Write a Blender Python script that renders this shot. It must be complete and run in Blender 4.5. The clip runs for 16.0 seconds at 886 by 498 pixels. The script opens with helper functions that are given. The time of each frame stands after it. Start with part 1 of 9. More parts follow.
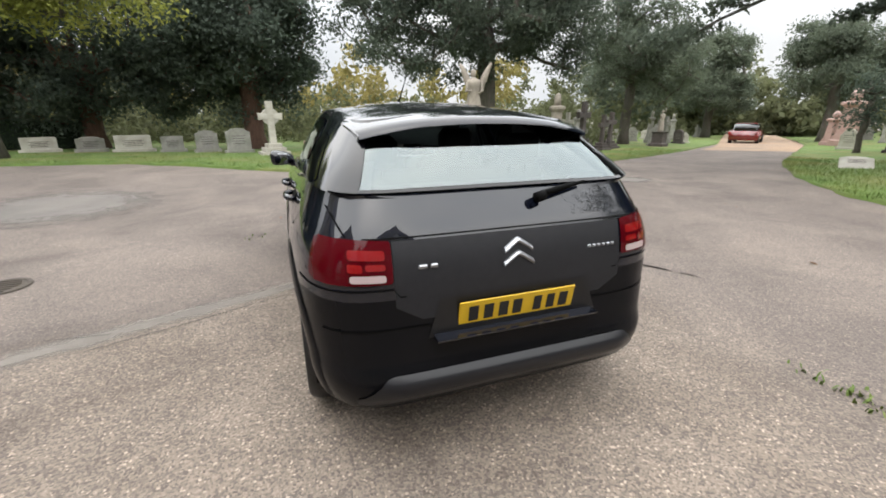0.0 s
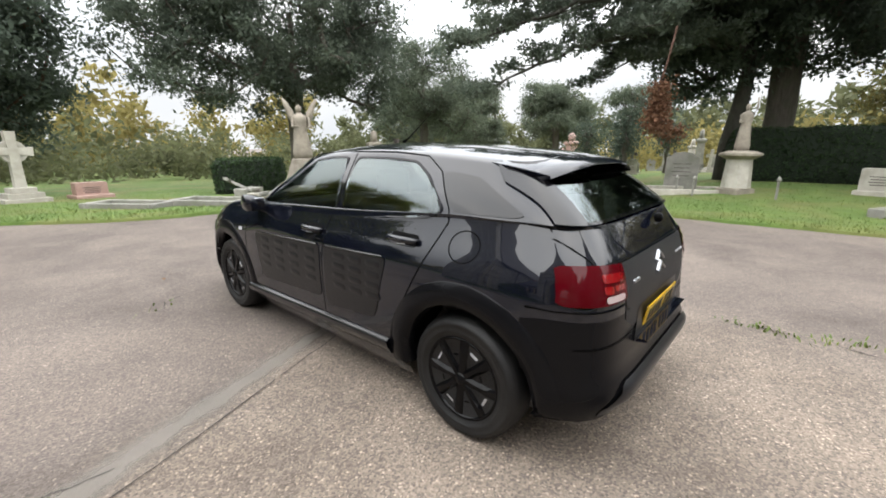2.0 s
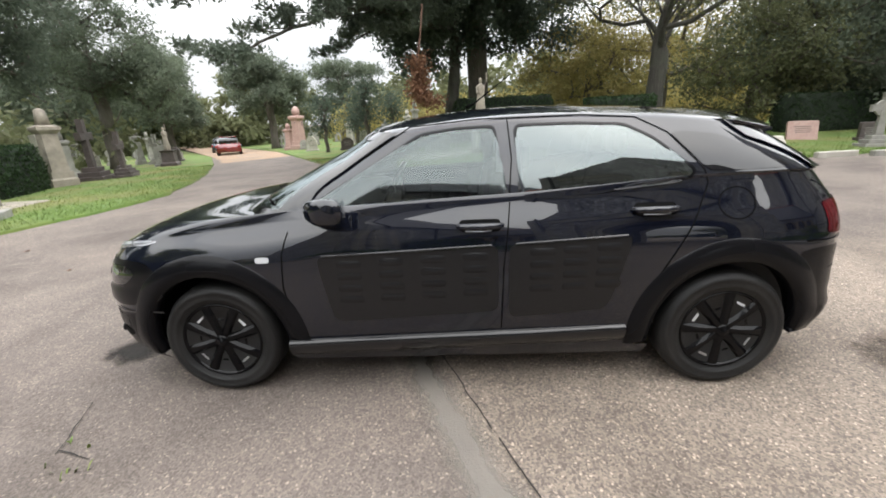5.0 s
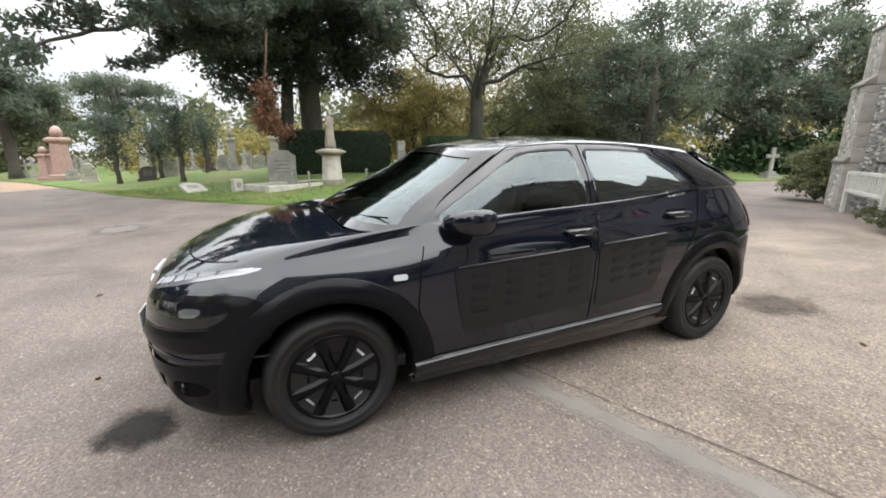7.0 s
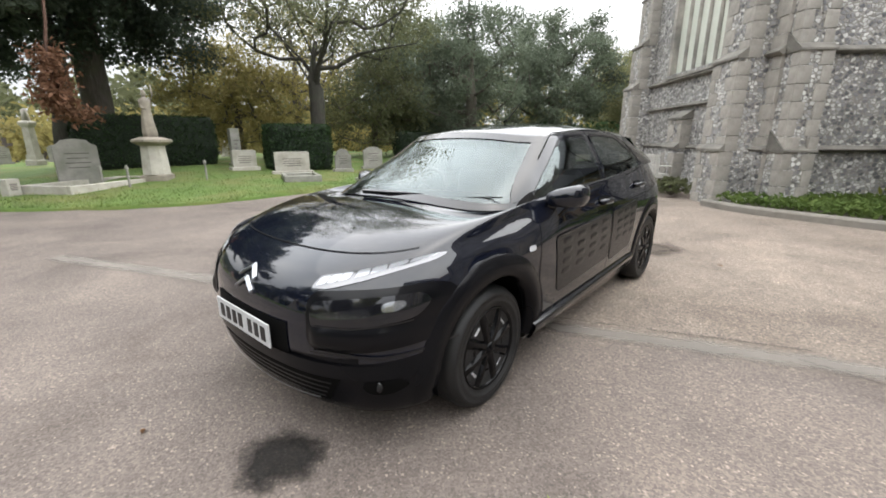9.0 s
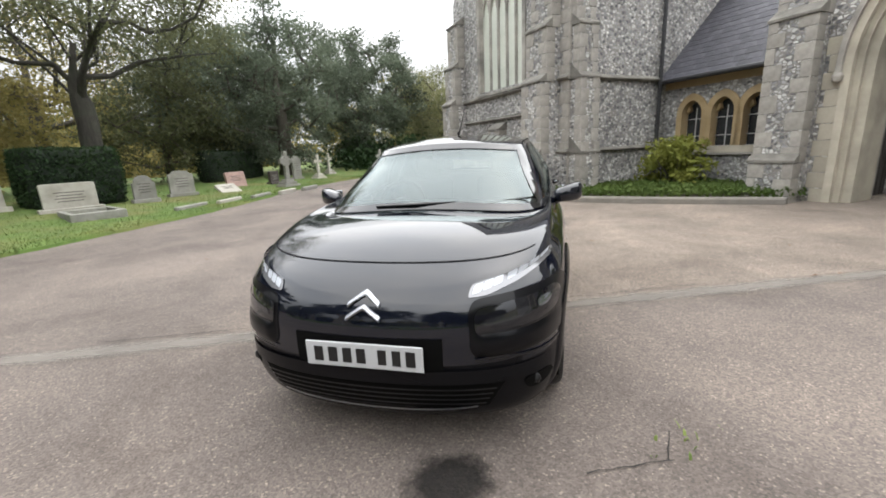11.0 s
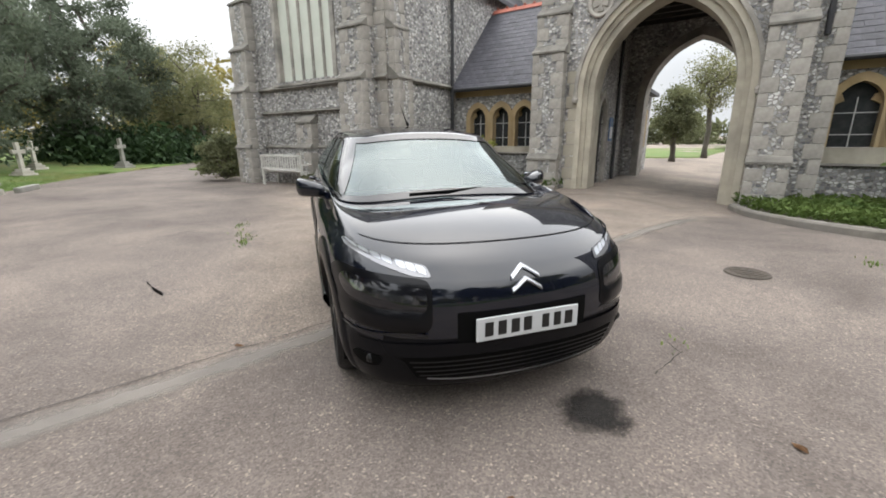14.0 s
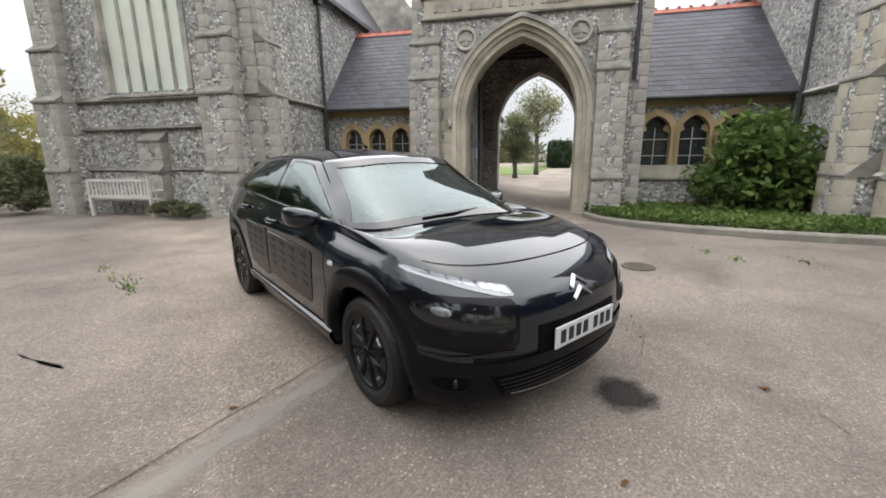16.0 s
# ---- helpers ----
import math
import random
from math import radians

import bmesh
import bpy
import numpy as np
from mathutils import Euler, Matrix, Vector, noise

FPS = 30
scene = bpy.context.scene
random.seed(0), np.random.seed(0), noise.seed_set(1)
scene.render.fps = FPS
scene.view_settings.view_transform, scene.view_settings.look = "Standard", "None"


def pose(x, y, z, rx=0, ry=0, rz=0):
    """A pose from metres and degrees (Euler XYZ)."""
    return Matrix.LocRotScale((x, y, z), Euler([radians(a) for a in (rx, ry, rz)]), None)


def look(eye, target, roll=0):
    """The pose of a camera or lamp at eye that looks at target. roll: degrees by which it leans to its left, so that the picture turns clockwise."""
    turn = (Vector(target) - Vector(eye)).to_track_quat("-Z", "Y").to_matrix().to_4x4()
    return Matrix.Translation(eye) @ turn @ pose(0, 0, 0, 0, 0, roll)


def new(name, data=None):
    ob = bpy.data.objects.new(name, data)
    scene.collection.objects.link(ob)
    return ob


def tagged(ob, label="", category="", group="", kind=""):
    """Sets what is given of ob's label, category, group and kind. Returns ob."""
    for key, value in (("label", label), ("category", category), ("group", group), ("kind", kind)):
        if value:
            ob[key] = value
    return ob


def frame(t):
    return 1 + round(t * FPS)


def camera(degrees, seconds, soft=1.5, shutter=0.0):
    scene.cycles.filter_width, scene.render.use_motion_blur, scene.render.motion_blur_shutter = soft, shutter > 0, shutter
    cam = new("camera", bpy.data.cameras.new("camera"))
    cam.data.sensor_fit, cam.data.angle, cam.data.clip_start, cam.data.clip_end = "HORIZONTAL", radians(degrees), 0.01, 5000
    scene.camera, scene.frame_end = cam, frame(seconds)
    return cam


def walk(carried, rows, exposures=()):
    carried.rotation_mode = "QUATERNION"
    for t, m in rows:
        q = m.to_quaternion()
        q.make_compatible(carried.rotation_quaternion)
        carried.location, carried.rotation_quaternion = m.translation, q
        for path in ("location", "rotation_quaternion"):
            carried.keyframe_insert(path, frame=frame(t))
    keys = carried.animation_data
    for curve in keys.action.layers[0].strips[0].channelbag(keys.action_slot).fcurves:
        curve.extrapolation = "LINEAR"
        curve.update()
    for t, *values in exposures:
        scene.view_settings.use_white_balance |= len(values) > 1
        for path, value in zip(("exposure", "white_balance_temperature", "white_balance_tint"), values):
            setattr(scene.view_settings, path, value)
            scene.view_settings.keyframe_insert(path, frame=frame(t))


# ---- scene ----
cam = camera(94.7, 16.0, 1.8)
EXPOSURES = [(0.0, 1.5, 6400, 10), (3.5, 1.7, 6400, 10), (7.0, 1.7, 6350, 10), (11.0, 1.5, 6350, 10), (16.0, 1.4, 6350, 10)]
PATH = [
    (0, (-0.797, -3.244, 1.37), (-0.15, -1.458, 0.742), -0.0),
    (0.5, (-1.16, -3.052, 1.347), (-0.373, -1.322, 0.725), -2.4),
    (1, (-1.532, -2.865, 1.353), (-0.377, -1.317, 0.836), -0.3),
    (1.5, (-1.917, -2.667, 1.38), (-0.597, -1.253, 0.873), 0.5),
    (2, (-2.226, -2.404, 1.397), (-0.764, -1.124, 0.924), 0.3),
    (2.5, (-2.534, -2.108, 1.413), (-0.875, -1.102, 0.928), -0.7),
    (3, (-2.679, -1.725, 1.4), (-0.952, -0.839, 0.917), -0.4),
    (3.5, (-2.752, -1.314, 1.394), (-0.941, -0.609, 0.922), 0.5),
    (3.7, (-2.796, -1.131, 1.403), (-0.946, -0.544, 0.92), 0.5),
    (5.8, (-2.669, 0.642, 1.363), (-0.758, 0.353, 0.851), 0.3),
    (6, (-2.67, 0.786, 1.342), (-0.765, 0.369, 0.899), 1.9),
    (6.5, (-2.667, 1.195, 1.343), (-0.816, 0.608, 0.865), 0.6),
    (7, (-2.57, 1.545, 1.338), (-0.797, 0.746, 0.871), 0.1),
    (7.5, (-2.49, 1.951, 1.34), (-0.841, 0.918, 0.88), -1.0),
    (8, (-2.315, 2.265, 1.325), (-0.754, 1.118, 0.827), -1.9),
    (8.5, (-2.074, 2.52, 1.323), (-0.689, 1.164, 0.832), -0.5),
    (8.7, (-1.981, 2.652, 1.318), (-0.646, 1.252, 0.814), -0.3),
    (10.8, (-0.845, 3.517, 1.322), (-0.278, 1.657, 0.859), -2.3),
    (11, (-0.72, 3.537, 1.328), (-0.242, 1.653, 0.854), -2.8),
    (11.5, (-0.4, 3.61, 1.325), (-0.214, 1.678, 0.845), -1.0),
    (12, (-0.104, 3.679, 1.347), (-0.105, 1.743, 0.845), -0.7),
    (12.5, (0.129, 3.653, 1.336), (-0.028, 1.719, 0.854), -1.8),
    (13, (0.372, 3.661, 1.341), (-0.017, 1.754, 0.878), -0.1),
    (13.5, (0.657, 3.713, 1.354), (0.136, 1.845, 0.868), -0.8),
    (14, (0.908, 3.629, 1.325), (0.298, 1.797, 0.805), -0.6),
    (14.4, (1.1, 3.554, 1.345), (0.406, 1.742, 0.86), -2.7),
    (14.5, (1.142, 3.546, 1.35), (0.373, 1.755, 0.902), -2.7),
    (15, (1.411, 3.524, 1.374), (0.398, 1.858, 0.927), -3.1),
    (15.5, (1.605, 3.444, 1.374), (0.507, 1.823, 0.969), -0.6),
    (16, (1.804, 3.185, 1.366), (0.569, 1.675, 0.926), -0.7),
]
walk(cam, [(t, look(eye, target, roll)) for t, eye, target, roll in PATH], EXPOSURES)

# ---- world, sun, exposure ----
world = bpy.data.worlds.new("overcast_sky")
scene.world = world
world.use_nodes = True
wn, wl = world.node_tree.nodes, world.node_tree.links
wbg = wn["Background"]
sky = wn.new("ShaderNodeTexSky")
sky.sky_type = "NISHITA"
sky.sun_disc = False
sky.sun_elevation = radians(70)
sky.sun_rotation = radians(215)
sky.air_density, sky.dust_density, sky.ozone_density = 1.0, 4.0, 1.0
hs = wn.new("ShaderNodeHueSaturation")
hs.inputs["Saturation"].default_value = 0.35
wl.new(sky.outputs["Color"], hs.inputs["Color"])
cloud = wn.new("ShaderNodeTexNoise")
cloud.inputs["Scale"].default_value = 2.2
cloud.inputs["Detail"].default_value = 5
cramp = wn.new("ShaderNodeValToRGB")
cramp.color_ramp.elements[0].color = (8.2, 8.5, 8.8, 1)
cramp.color_ramp.elements[1].color = (10.8, 10.7, 10.4, 1)
cramp.color_ramp.elements[0].position, cramp.color_ramp.elements[1].position = 0.35, 0.65
wl.new(cloud.outputs["Fac"], cramp.inputs["Fac"])
wmix = wn.new("ShaderNodeMixRGB")
wmix.inputs["Fac"].default_value = 0.82
wl.new(hs.outputs["Color"], wmix.inputs["Color1"])
wl.new(cramp.outputs["Color"], wmix.inputs["Color2"])
wtc, wsep, wmr, wmul = wn.new("ShaderNodeTexCoord"), wn.new("ShaderNodeSeparateXYZ"), wn.new("ShaderNodeMapRange"), wn.new("ShaderNodeMixRGB")
wl.new(wtc.outputs["Generated"], wsep.inputs["Vector"])
wl.new(wsep.outputs["Z"], wmr.inputs["Value"])
wmr.interpolation_type = "SMOOTHSTEP"
wmr.inputs["From Min"].default_value, wmr.inputs["From Max"].default_value = 0.10, 0.62
wmr.inputs["To Min"].default_value, wmr.inputs["To Max"].default_value = 0.40, 1.45
wmul.blend_type = "MULTIPLY"
wmul.inputs["Fac"].default_value = 1.0
wl.new(wmix.outputs["Color"], wmul.inputs["Color1"])
wl.new(wmr.outputs["Result"], wmul.inputs["Color2"])
wl.new(wmul.outputs["Color"], wbg.inputs["Color"])
wbg.inputs["Strength"].default_value = 0.1
sun = new("sun", bpy.data.lights.new("sun", "SUN"))
sun.data.energy, sun.data.angle, sun.data.color = 0.6, radians(120), (1.0, 0.95, 0.88)
sun.matrix_world = look((-6, -8, 30), (0, 0, 0))
tagged(sun, "soft sun behind cloud", "sun", kind="structure")


# ---- helpers for building ----
RNG = random.Random(7)


def obj(name, bm, material, smooth=False, parent=None):
    me = bpy.data.meshes.new(name)
    bm.normal_update()
    bm.to_mesh(me)
    bm.free()
    for m in (material if isinstance(material, (list, tuple)) else [material]):
        me.materials.append(m)
    if smooth:
        me.polygons.foreach_set("use_smooth", [True] * len(me.polygons))
    ob = new(name, me)
    if parent is not None:
        ob.parent = parent
    return ob


def part(name, bm, material, parent, label="", smooth=False):
    """One mesh under a thing or a part, in the parent's own axes."""
    ob = obj(name, bm, material, smooth, parent)
    return tagged(ob, label) if label else ob


def thing(name, m, label, category, group="", kind=""):
    e = new(name)
    e.empty_display_size = 0.1
    e.matrix_world = m
    return tagged(e, label, category, group, kind)


def box(bm, x0, x1, y0, y1, z0, z1, bevel=0.0):
    vs = [bm.verts.new((x, y, z)) for x in (x0, x1) for y in (y0, y1) for z in (z0, z1)]
    fs = [(0, 1, 3, 2), (4, 6, 7, 5), (0, 4, 5, 1), (2, 3, 7, 6), (0, 2, 6, 4), (1, 5, 7, 3)]
    faces = [bm.faces.new([vs[i] for i in f]) for f in fs]
    if bevel:
        bmesh.ops.bevel(bm, geom=list({e for f in faces for e in f.edges}), offset=bevel, segments=1, affect="EDGES")
    return vs


def boxm(m, x0, x1, y0, y1, z0, z1, bevel=0.0, bm=None):
    b = bm or bmesh.new()
    t = bmesh.new()
    box(t, x0, x1, y0, y1, z0, z1, bevel)
    bmesh.ops.transform(t, matrix=m, verts=t.verts)
    join(b, t)
    return b


def join(b, t):
    """Adds the bmesh t to b and frees t."""
    made = {v: b.verts.new(v.co) for v in t.verts}
    for f in t.faces:
        g = b.faces.new([made[v] for v in f.verts])
        g.smooth, g.material_index = f.smooth, f.material_index
    t.free()


def prism(bm, poly, a, b, axis=1):
    """Extrudes a polygon of 2D points from a to b along an axis (0 x, 1 y, 2 z)."""
    def at(p, w):
        return {0: (w, p[0], p[1]), 1: (p[0], w, p[1]), 2: (p[0], p[1], w)}[axis]
    lo = [bm.verts.new(at(p, a)) for p in poly]
    hi = [bm.verts.new(at(p, b)) for p in poly]
    n = len(poly)
    for i in range(n):
        bm.faces.new((lo[i], lo[(i + 1) % n], hi[(i + 1) % n], hi[i]))
    bm.faces.new(lo[::-1])
    bm.faces.new(hi)
    bmesh.ops.recalc_face_normals(bm, faces=bm.faces)


def tube(bm, pts, radii, n=8, cap=True):
    """A round tube along points."""
    rings = []
    pts = [Vector(p) for p in pts]
    for i, p in enumerate(pts):
        d = (pts[min(i + 1, len(pts) - 1)] - pts[max(i - 1, 0)])
        d = d.normalized() if d.length > 1e-6 else Vector((0, 0, 1))
        a = d.cross(Vector((0, 0, 1)) if abs(d.z) < 0.9 else Vector((1, 0, 0))).normalized()
        b = d.cross(a)
        r = radii[i] if isinstance(radii, (list, tuple)) else radii
        rings.append([bm.verts.new(p + r * (math.cos(2 * math.pi * k / n) * a + math.sin(2 * math.pi * k / n) * b)) for k in range(n)])
    for r0, r1 in zip(rings, rings[1:]):
        for k in range(n):
            bm.faces.new((r0[k], r0[(k + 1) % n], r1[(k + 1) % n], r1[k]))
    if cap:
        bm.faces.new(rings[0][::-1])
        bm.faces.new(rings[-1])
    return rings


def lathe(bm, prof, n=24, axis=2, centre=(0, 0, 0)):
    """Turns a profile of (radius, height) about an axis through centre."""
    rings = []
    for r, h in prof:
        ring = []
        for k in range(n):
            c, s = r * math.cos(2 * math.pi * k / n), r * math.sin(2 * math.pi * k / n)
            p = {2: (c, s, h), 0: (h, c, s), 1: (c, h, s)}[axis]
            ring.append(bm.verts.new(Vector(p) + Vector(centre)))
        rings.append(ring)
    for r0, r1 in zip(rings, rings[1:]):
        for k in range(n):
            bm.faces.new((r0[k], r0[(k + 1) % n], r1[(k + 1) % n], r1[k]))
    bm.faces.new(rings[0][::-1])
    bm.faces.new(rings[-1])
    bmesh.ops.recalc_face_normals(bm, faces=bm.faces)


def interp(table, x):
    """Smooth value at x of a table of (x, value) pairs."""
    if x <= table[0][0]:
        return table[0][1]
    for (x0, v0), (x1, v1) in zip(table, table[1:]):
        if x <= x1:
            f = (x - x0) / (x1 - x0)
            return v0 + (v1 - v0) * f
    return table[-1][1]


def smoothstep(a, b, x):
    t = min(1, max(0, (x - a) / (b - a)))
    return t * t * (3 - 2 * t)


# ---- materials ----
def material(name, c1, c2=None, scale=4.0, rough=0.8, bump=0.0, bump_scale=60.0, metallic=0.0, c3=None, scale3=0.6, amount3=0.5, coat=0.0, spec=0.5,
             random_amount=0.0, coords="Object", stretch=(1, 1, 1), rough_var=0.0, detail=6):
    """Two noises of colour (grain and stains), a fine relief, and some change from piece to piece."""
    m = bpy.data.materials.new(name)
    m.use_nodes = True
    n, l = m.node_tree.nodes, m.node_tree.links
    p = n["Principled BSDF"]
    p.inputs["Roughness"].default_value, p.inputs["Metallic"].default_value = rough, metallic
    p.inputs["Specular IOR Level"].default_value = spec
    p.inputs["Coat Weight"].default_value = coat
    p.inputs["Coat Roughness"].default_value = 0.03
    tc, mp = n.new("ShaderNodeTexCoord"), n.new("ShaderNodeMapping")
    mp.inputs["Scale"].default_value = stretch
    l.new(tc.outputs[coords], mp.inputs["Vector"])
    c2 = c2 or c1
    nz = n.new("ShaderNodeTexNoise")
    nz.inputs["Scale"].default_value, nz.inputs["Detail"].default_value = scale, detail
    nz.inputs["Roughness"].default_value = 0.65
    l.new(mp.outputs["Vector"], nz.inputs["Vector"])
    ramp = n.new("ShaderNodeValToRGB")
    ramp.color_ramp.elements[0].color, ramp.color_ramp.elements[1].color = (*c1, 1), (*c2, 1)
    ramp.color_ramp.elements[0].position, ramp.color_ramp.elements[1].position = 0.3, 0.7
    l.new(nz.outputs["Fac"], ramp.inputs["Fac"])
    col = ramp.outputs["Color"]
    if c3:
        n3 = n.new("ShaderNodeTexNoise")
        n3.inputs["Scale"].default_value, n3.inputs["Detail"].default_value = scale3, 5
        l.new(tc.outputs[coords], n3.inputs["Vector"])
        r3 = n.new("ShaderNodeValToRGB")
        r3.color_ramp.elements[0].position, r3.color_ramp.elements[1].position = 0.45, 0.7
        r3.color_ramp.elements[0].color, r3.color_ramp.elements[1].color = (0, 0, 0, 1), (amount3, amount3, amount3, 1)
        l.new(n3.outputs["Fac"], r3.inputs["Fac"])
        mx = n.new("ShaderNodeMixRGB")
        mx.inputs["Color2"].default_value = (*c3, 1)
        l.new(r3.outputs["Color"], mx.inputs["Fac"])
        l.new(col, mx.inputs["Color1"])
        col = mx.outputs["Color"]
    if random_amount:
        oi, hv, mr = n.new("ShaderNodeObjectInfo"), n.new("ShaderNodeHueSaturation"), n.new("ShaderNodeMapRange")
        mr.inputs["To Min"].default_value, mr.inputs["To Max"].default_value = 1 - random_amount, 1 + random_amount
        l.new(oi.outputs["Random"], mr.inputs["Value"])
        l.new(mr.outputs["Result"], hv.inputs["Value"])
        l.new(col, hv.inputs["Color"])
        col = hv.outputs["Color"]
    l.new(col, p.inputs["Base Color"])
    if rough_var:
        rr = n.new("ShaderNodeMapRange")
        rr.inputs["To Min"].default_value, rr.inputs["To Max"].default_value = rough - rough_var, rough + rough_var
        l.new(nz.outputs["Fac"], rr.inputs["Value"])
        l.new(rr.outputs["Result"], p.inputs["Roughness"])
    if bump:
        bn, bp = n.new("ShaderNodeTexNoise"), n.new("ShaderNodeBump")
        bn.inputs["Scale"].default_value, bn.inputs["Detail"].default_value = bump_scale, 4
        l.new(mp.outputs["Vector"], bn.inputs["Vector"])
        bp.inputs["Strength"].default_value, bp.inputs["Distance"].default_value = bump, 0.02
        l.new(bn.outputs["Fac"], bp.inputs["Height"])
        l.new(bp.outputs["Normal"], p.inputs["Normal"])
    return m


def asphalt_material():
    """Worn asphalt with pale chippings, patches and damp stains."""
    m = material("worn_asphalt", (0.088, 0.079, 0.072), (0.128, 0.115, 0.104), 1.1, 0.9, 0.5, 90, c3=(0.16, 0.145, 0.13), scale3=0.35, amount3=0.6, coords="Object")
    n, l = m.node_tree.nodes, m.node_tree.links
    p = n["Principled BSDF"]
    base = p.inputs["Base Color"].links[0].from_socket
    tc = n.new("ShaderNodeTexCoord")
    vo = n.new("ShaderNodeTexVoronoi")
    vo.inputs["Scale"].default_value = 105
    l.new(tc.outputs["Object"], vo.inputs["Vector"])
    ramp = n.new("ShaderNodeValToRGB")
    e = ramp.color_ramp.elements
    e[0].position, e[0].color, e[1].position, e[1].color = 0.0, (0.45, 0.44, 0.44, 1), 1.0, (3.0, 2.9, 2.7, 1)
    for pos, c in ((0.90, (1.5, 1.45, 1.36, 1)), (0.955, (1.65, 1.6, 1.5, 1))):
        e.new(pos).color = c
    sp = n.new("ShaderNodeSeparateColor")
    l.new(vo.outputs["Color"], sp.inputs["Color"])
    l.new(sp.outputs["Red"], ramp.inputs["Fac"])
    mul = n.new("ShaderNodeMixRGB")
    mul.blend_type = "MULTIPLY"
    # the pale chippings lie bare on the chapel side of the trench, the rest is smoother and browner
    dot, wob, add, zs, xs, zx, zone = (n.new("ShaderNodeVectorMath"), n.new("ShaderNodeTexNoise"), n.new("ShaderNodeMath"), n.new("ShaderNodeMapRange"),
                                       n.new("ShaderNodeMapRange"), n.new("ShaderNodeSeparateXYZ"), n.new("ShaderNodeMath"))
    dot.operation = "DOT_PRODUCT"
    dot.inputs[1].default_value = (-0.394, 1.0, 0.0)
    l.new(tc.outputs["Object"], dot.inputs[0])
    wob.inputs["Scale"].default_value, wob.inputs["Detail"].default_value = 1.6, 6
    l.new(tc.outputs["Object"], wob.inputs["Vector"])
    l.new(dot.outputs["Value"], add.inputs[0])
    l.new(wob.outputs["Fac"], add.inputs[1])
    zs.interpolation_type = xs.interpolation_type = "SMOOTHSTEP"
    zs.inputs["From Min"].default_value, zs.inputs["From Max"].default_value = 1.35, 0.75
    l.new(add.outputs["Value"], zs.inputs["Value"])
    l.new(tc.outputs["Object"], zx.inputs["Vector"])
    xs.inputs["From Min"].default_value, xs.inputs["From Max"].default_value = 2.3, 0.9
    l.new(zx.outputs["X"], xs.inputs["Value"])
    zone.operation = "MULTIPLY"
    l.new(zs.outputs["Result"], zone.inputs[0])
    l.new(xs.outputs["Result"], zone.inputs[1])
    tint, tm = n.new("ShaderNodeMixRGB"), n.new("ShaderNodeMixRGB")
    tint.inputs["Color1"].default_value, tint.inputs["Color2"].default_value = (1.0, 0.935, 0.92, 1), (1.50, 1.40, 1.31, 1)
    l.new(zone.outputs["Value"], tint.inputs["Fac"])
    tm.blend_type = "MULTIPLY"
    tm.inputs["Fac"].default_value = 1.0
    l.new(base, tm.inputs["Color1"])
    l.new(tint.outputs["Color"], tm.inputs["Color2"])
    base = tm.outputs["Color"]
    # broad worn and dirty areas over the whole forecourt
    dirt, dr, dm = n.new("ShaderNodeTexNoise"), n.new("ShaderNodeValToRGB"), n.new("ShaderNodeMixRGB")
    dirt.inputs["Scale"].default_value, dirt.inputs["Detail"].default_value, dirt.inputs["Roughness"].default_value = 0.75, 9, 0.68
    dirt.inputs["Distortion"].default_value = 0.6
    l.new(tc.outputs["Object"], dirt.inputs["Vector"])
    q = dr.color_ramp.elements
    q[0].position, q[0].color, q[1].position, q[1].color = 0.32, (0.66, 0.64, 0.62, 1), 0.72, (1.32, 1.30, 1.27, 1)
    x = q.new(0.5)
    x.color = (1, 1, 1, 1)
    l.new(dirt.outputs["Fac"], dr.inputs["Fac"])
    dm.blend_type = "MULTIPLY"
    dm.inputs["Fac"].default_value = 0.9
    l.new(base, dm.inputs["Color1"])
    l.new(dr.outputs["Color"], dm.inputs["Color2"])
    base = dm.outputs["Color"]
    grain = n.new("ShaderNodeMapRange")
    grain.inputs["To Min"].default_value, grain.inputs["To Max"].default_value = 0.58, 0.78
    l.new(zone.outputs["Value"], grain.inputs["Value"])
    l.new(grain.outputs["Result"], mul.inputs["Fac"])
    l.new(base, mul.inputs["Color1"])
    l.new(ramp.outputs["Color"], mul.inputs["Color2"])
    l.new(mul.outputs["Color"], p.inputs["Base Color"])
    return m


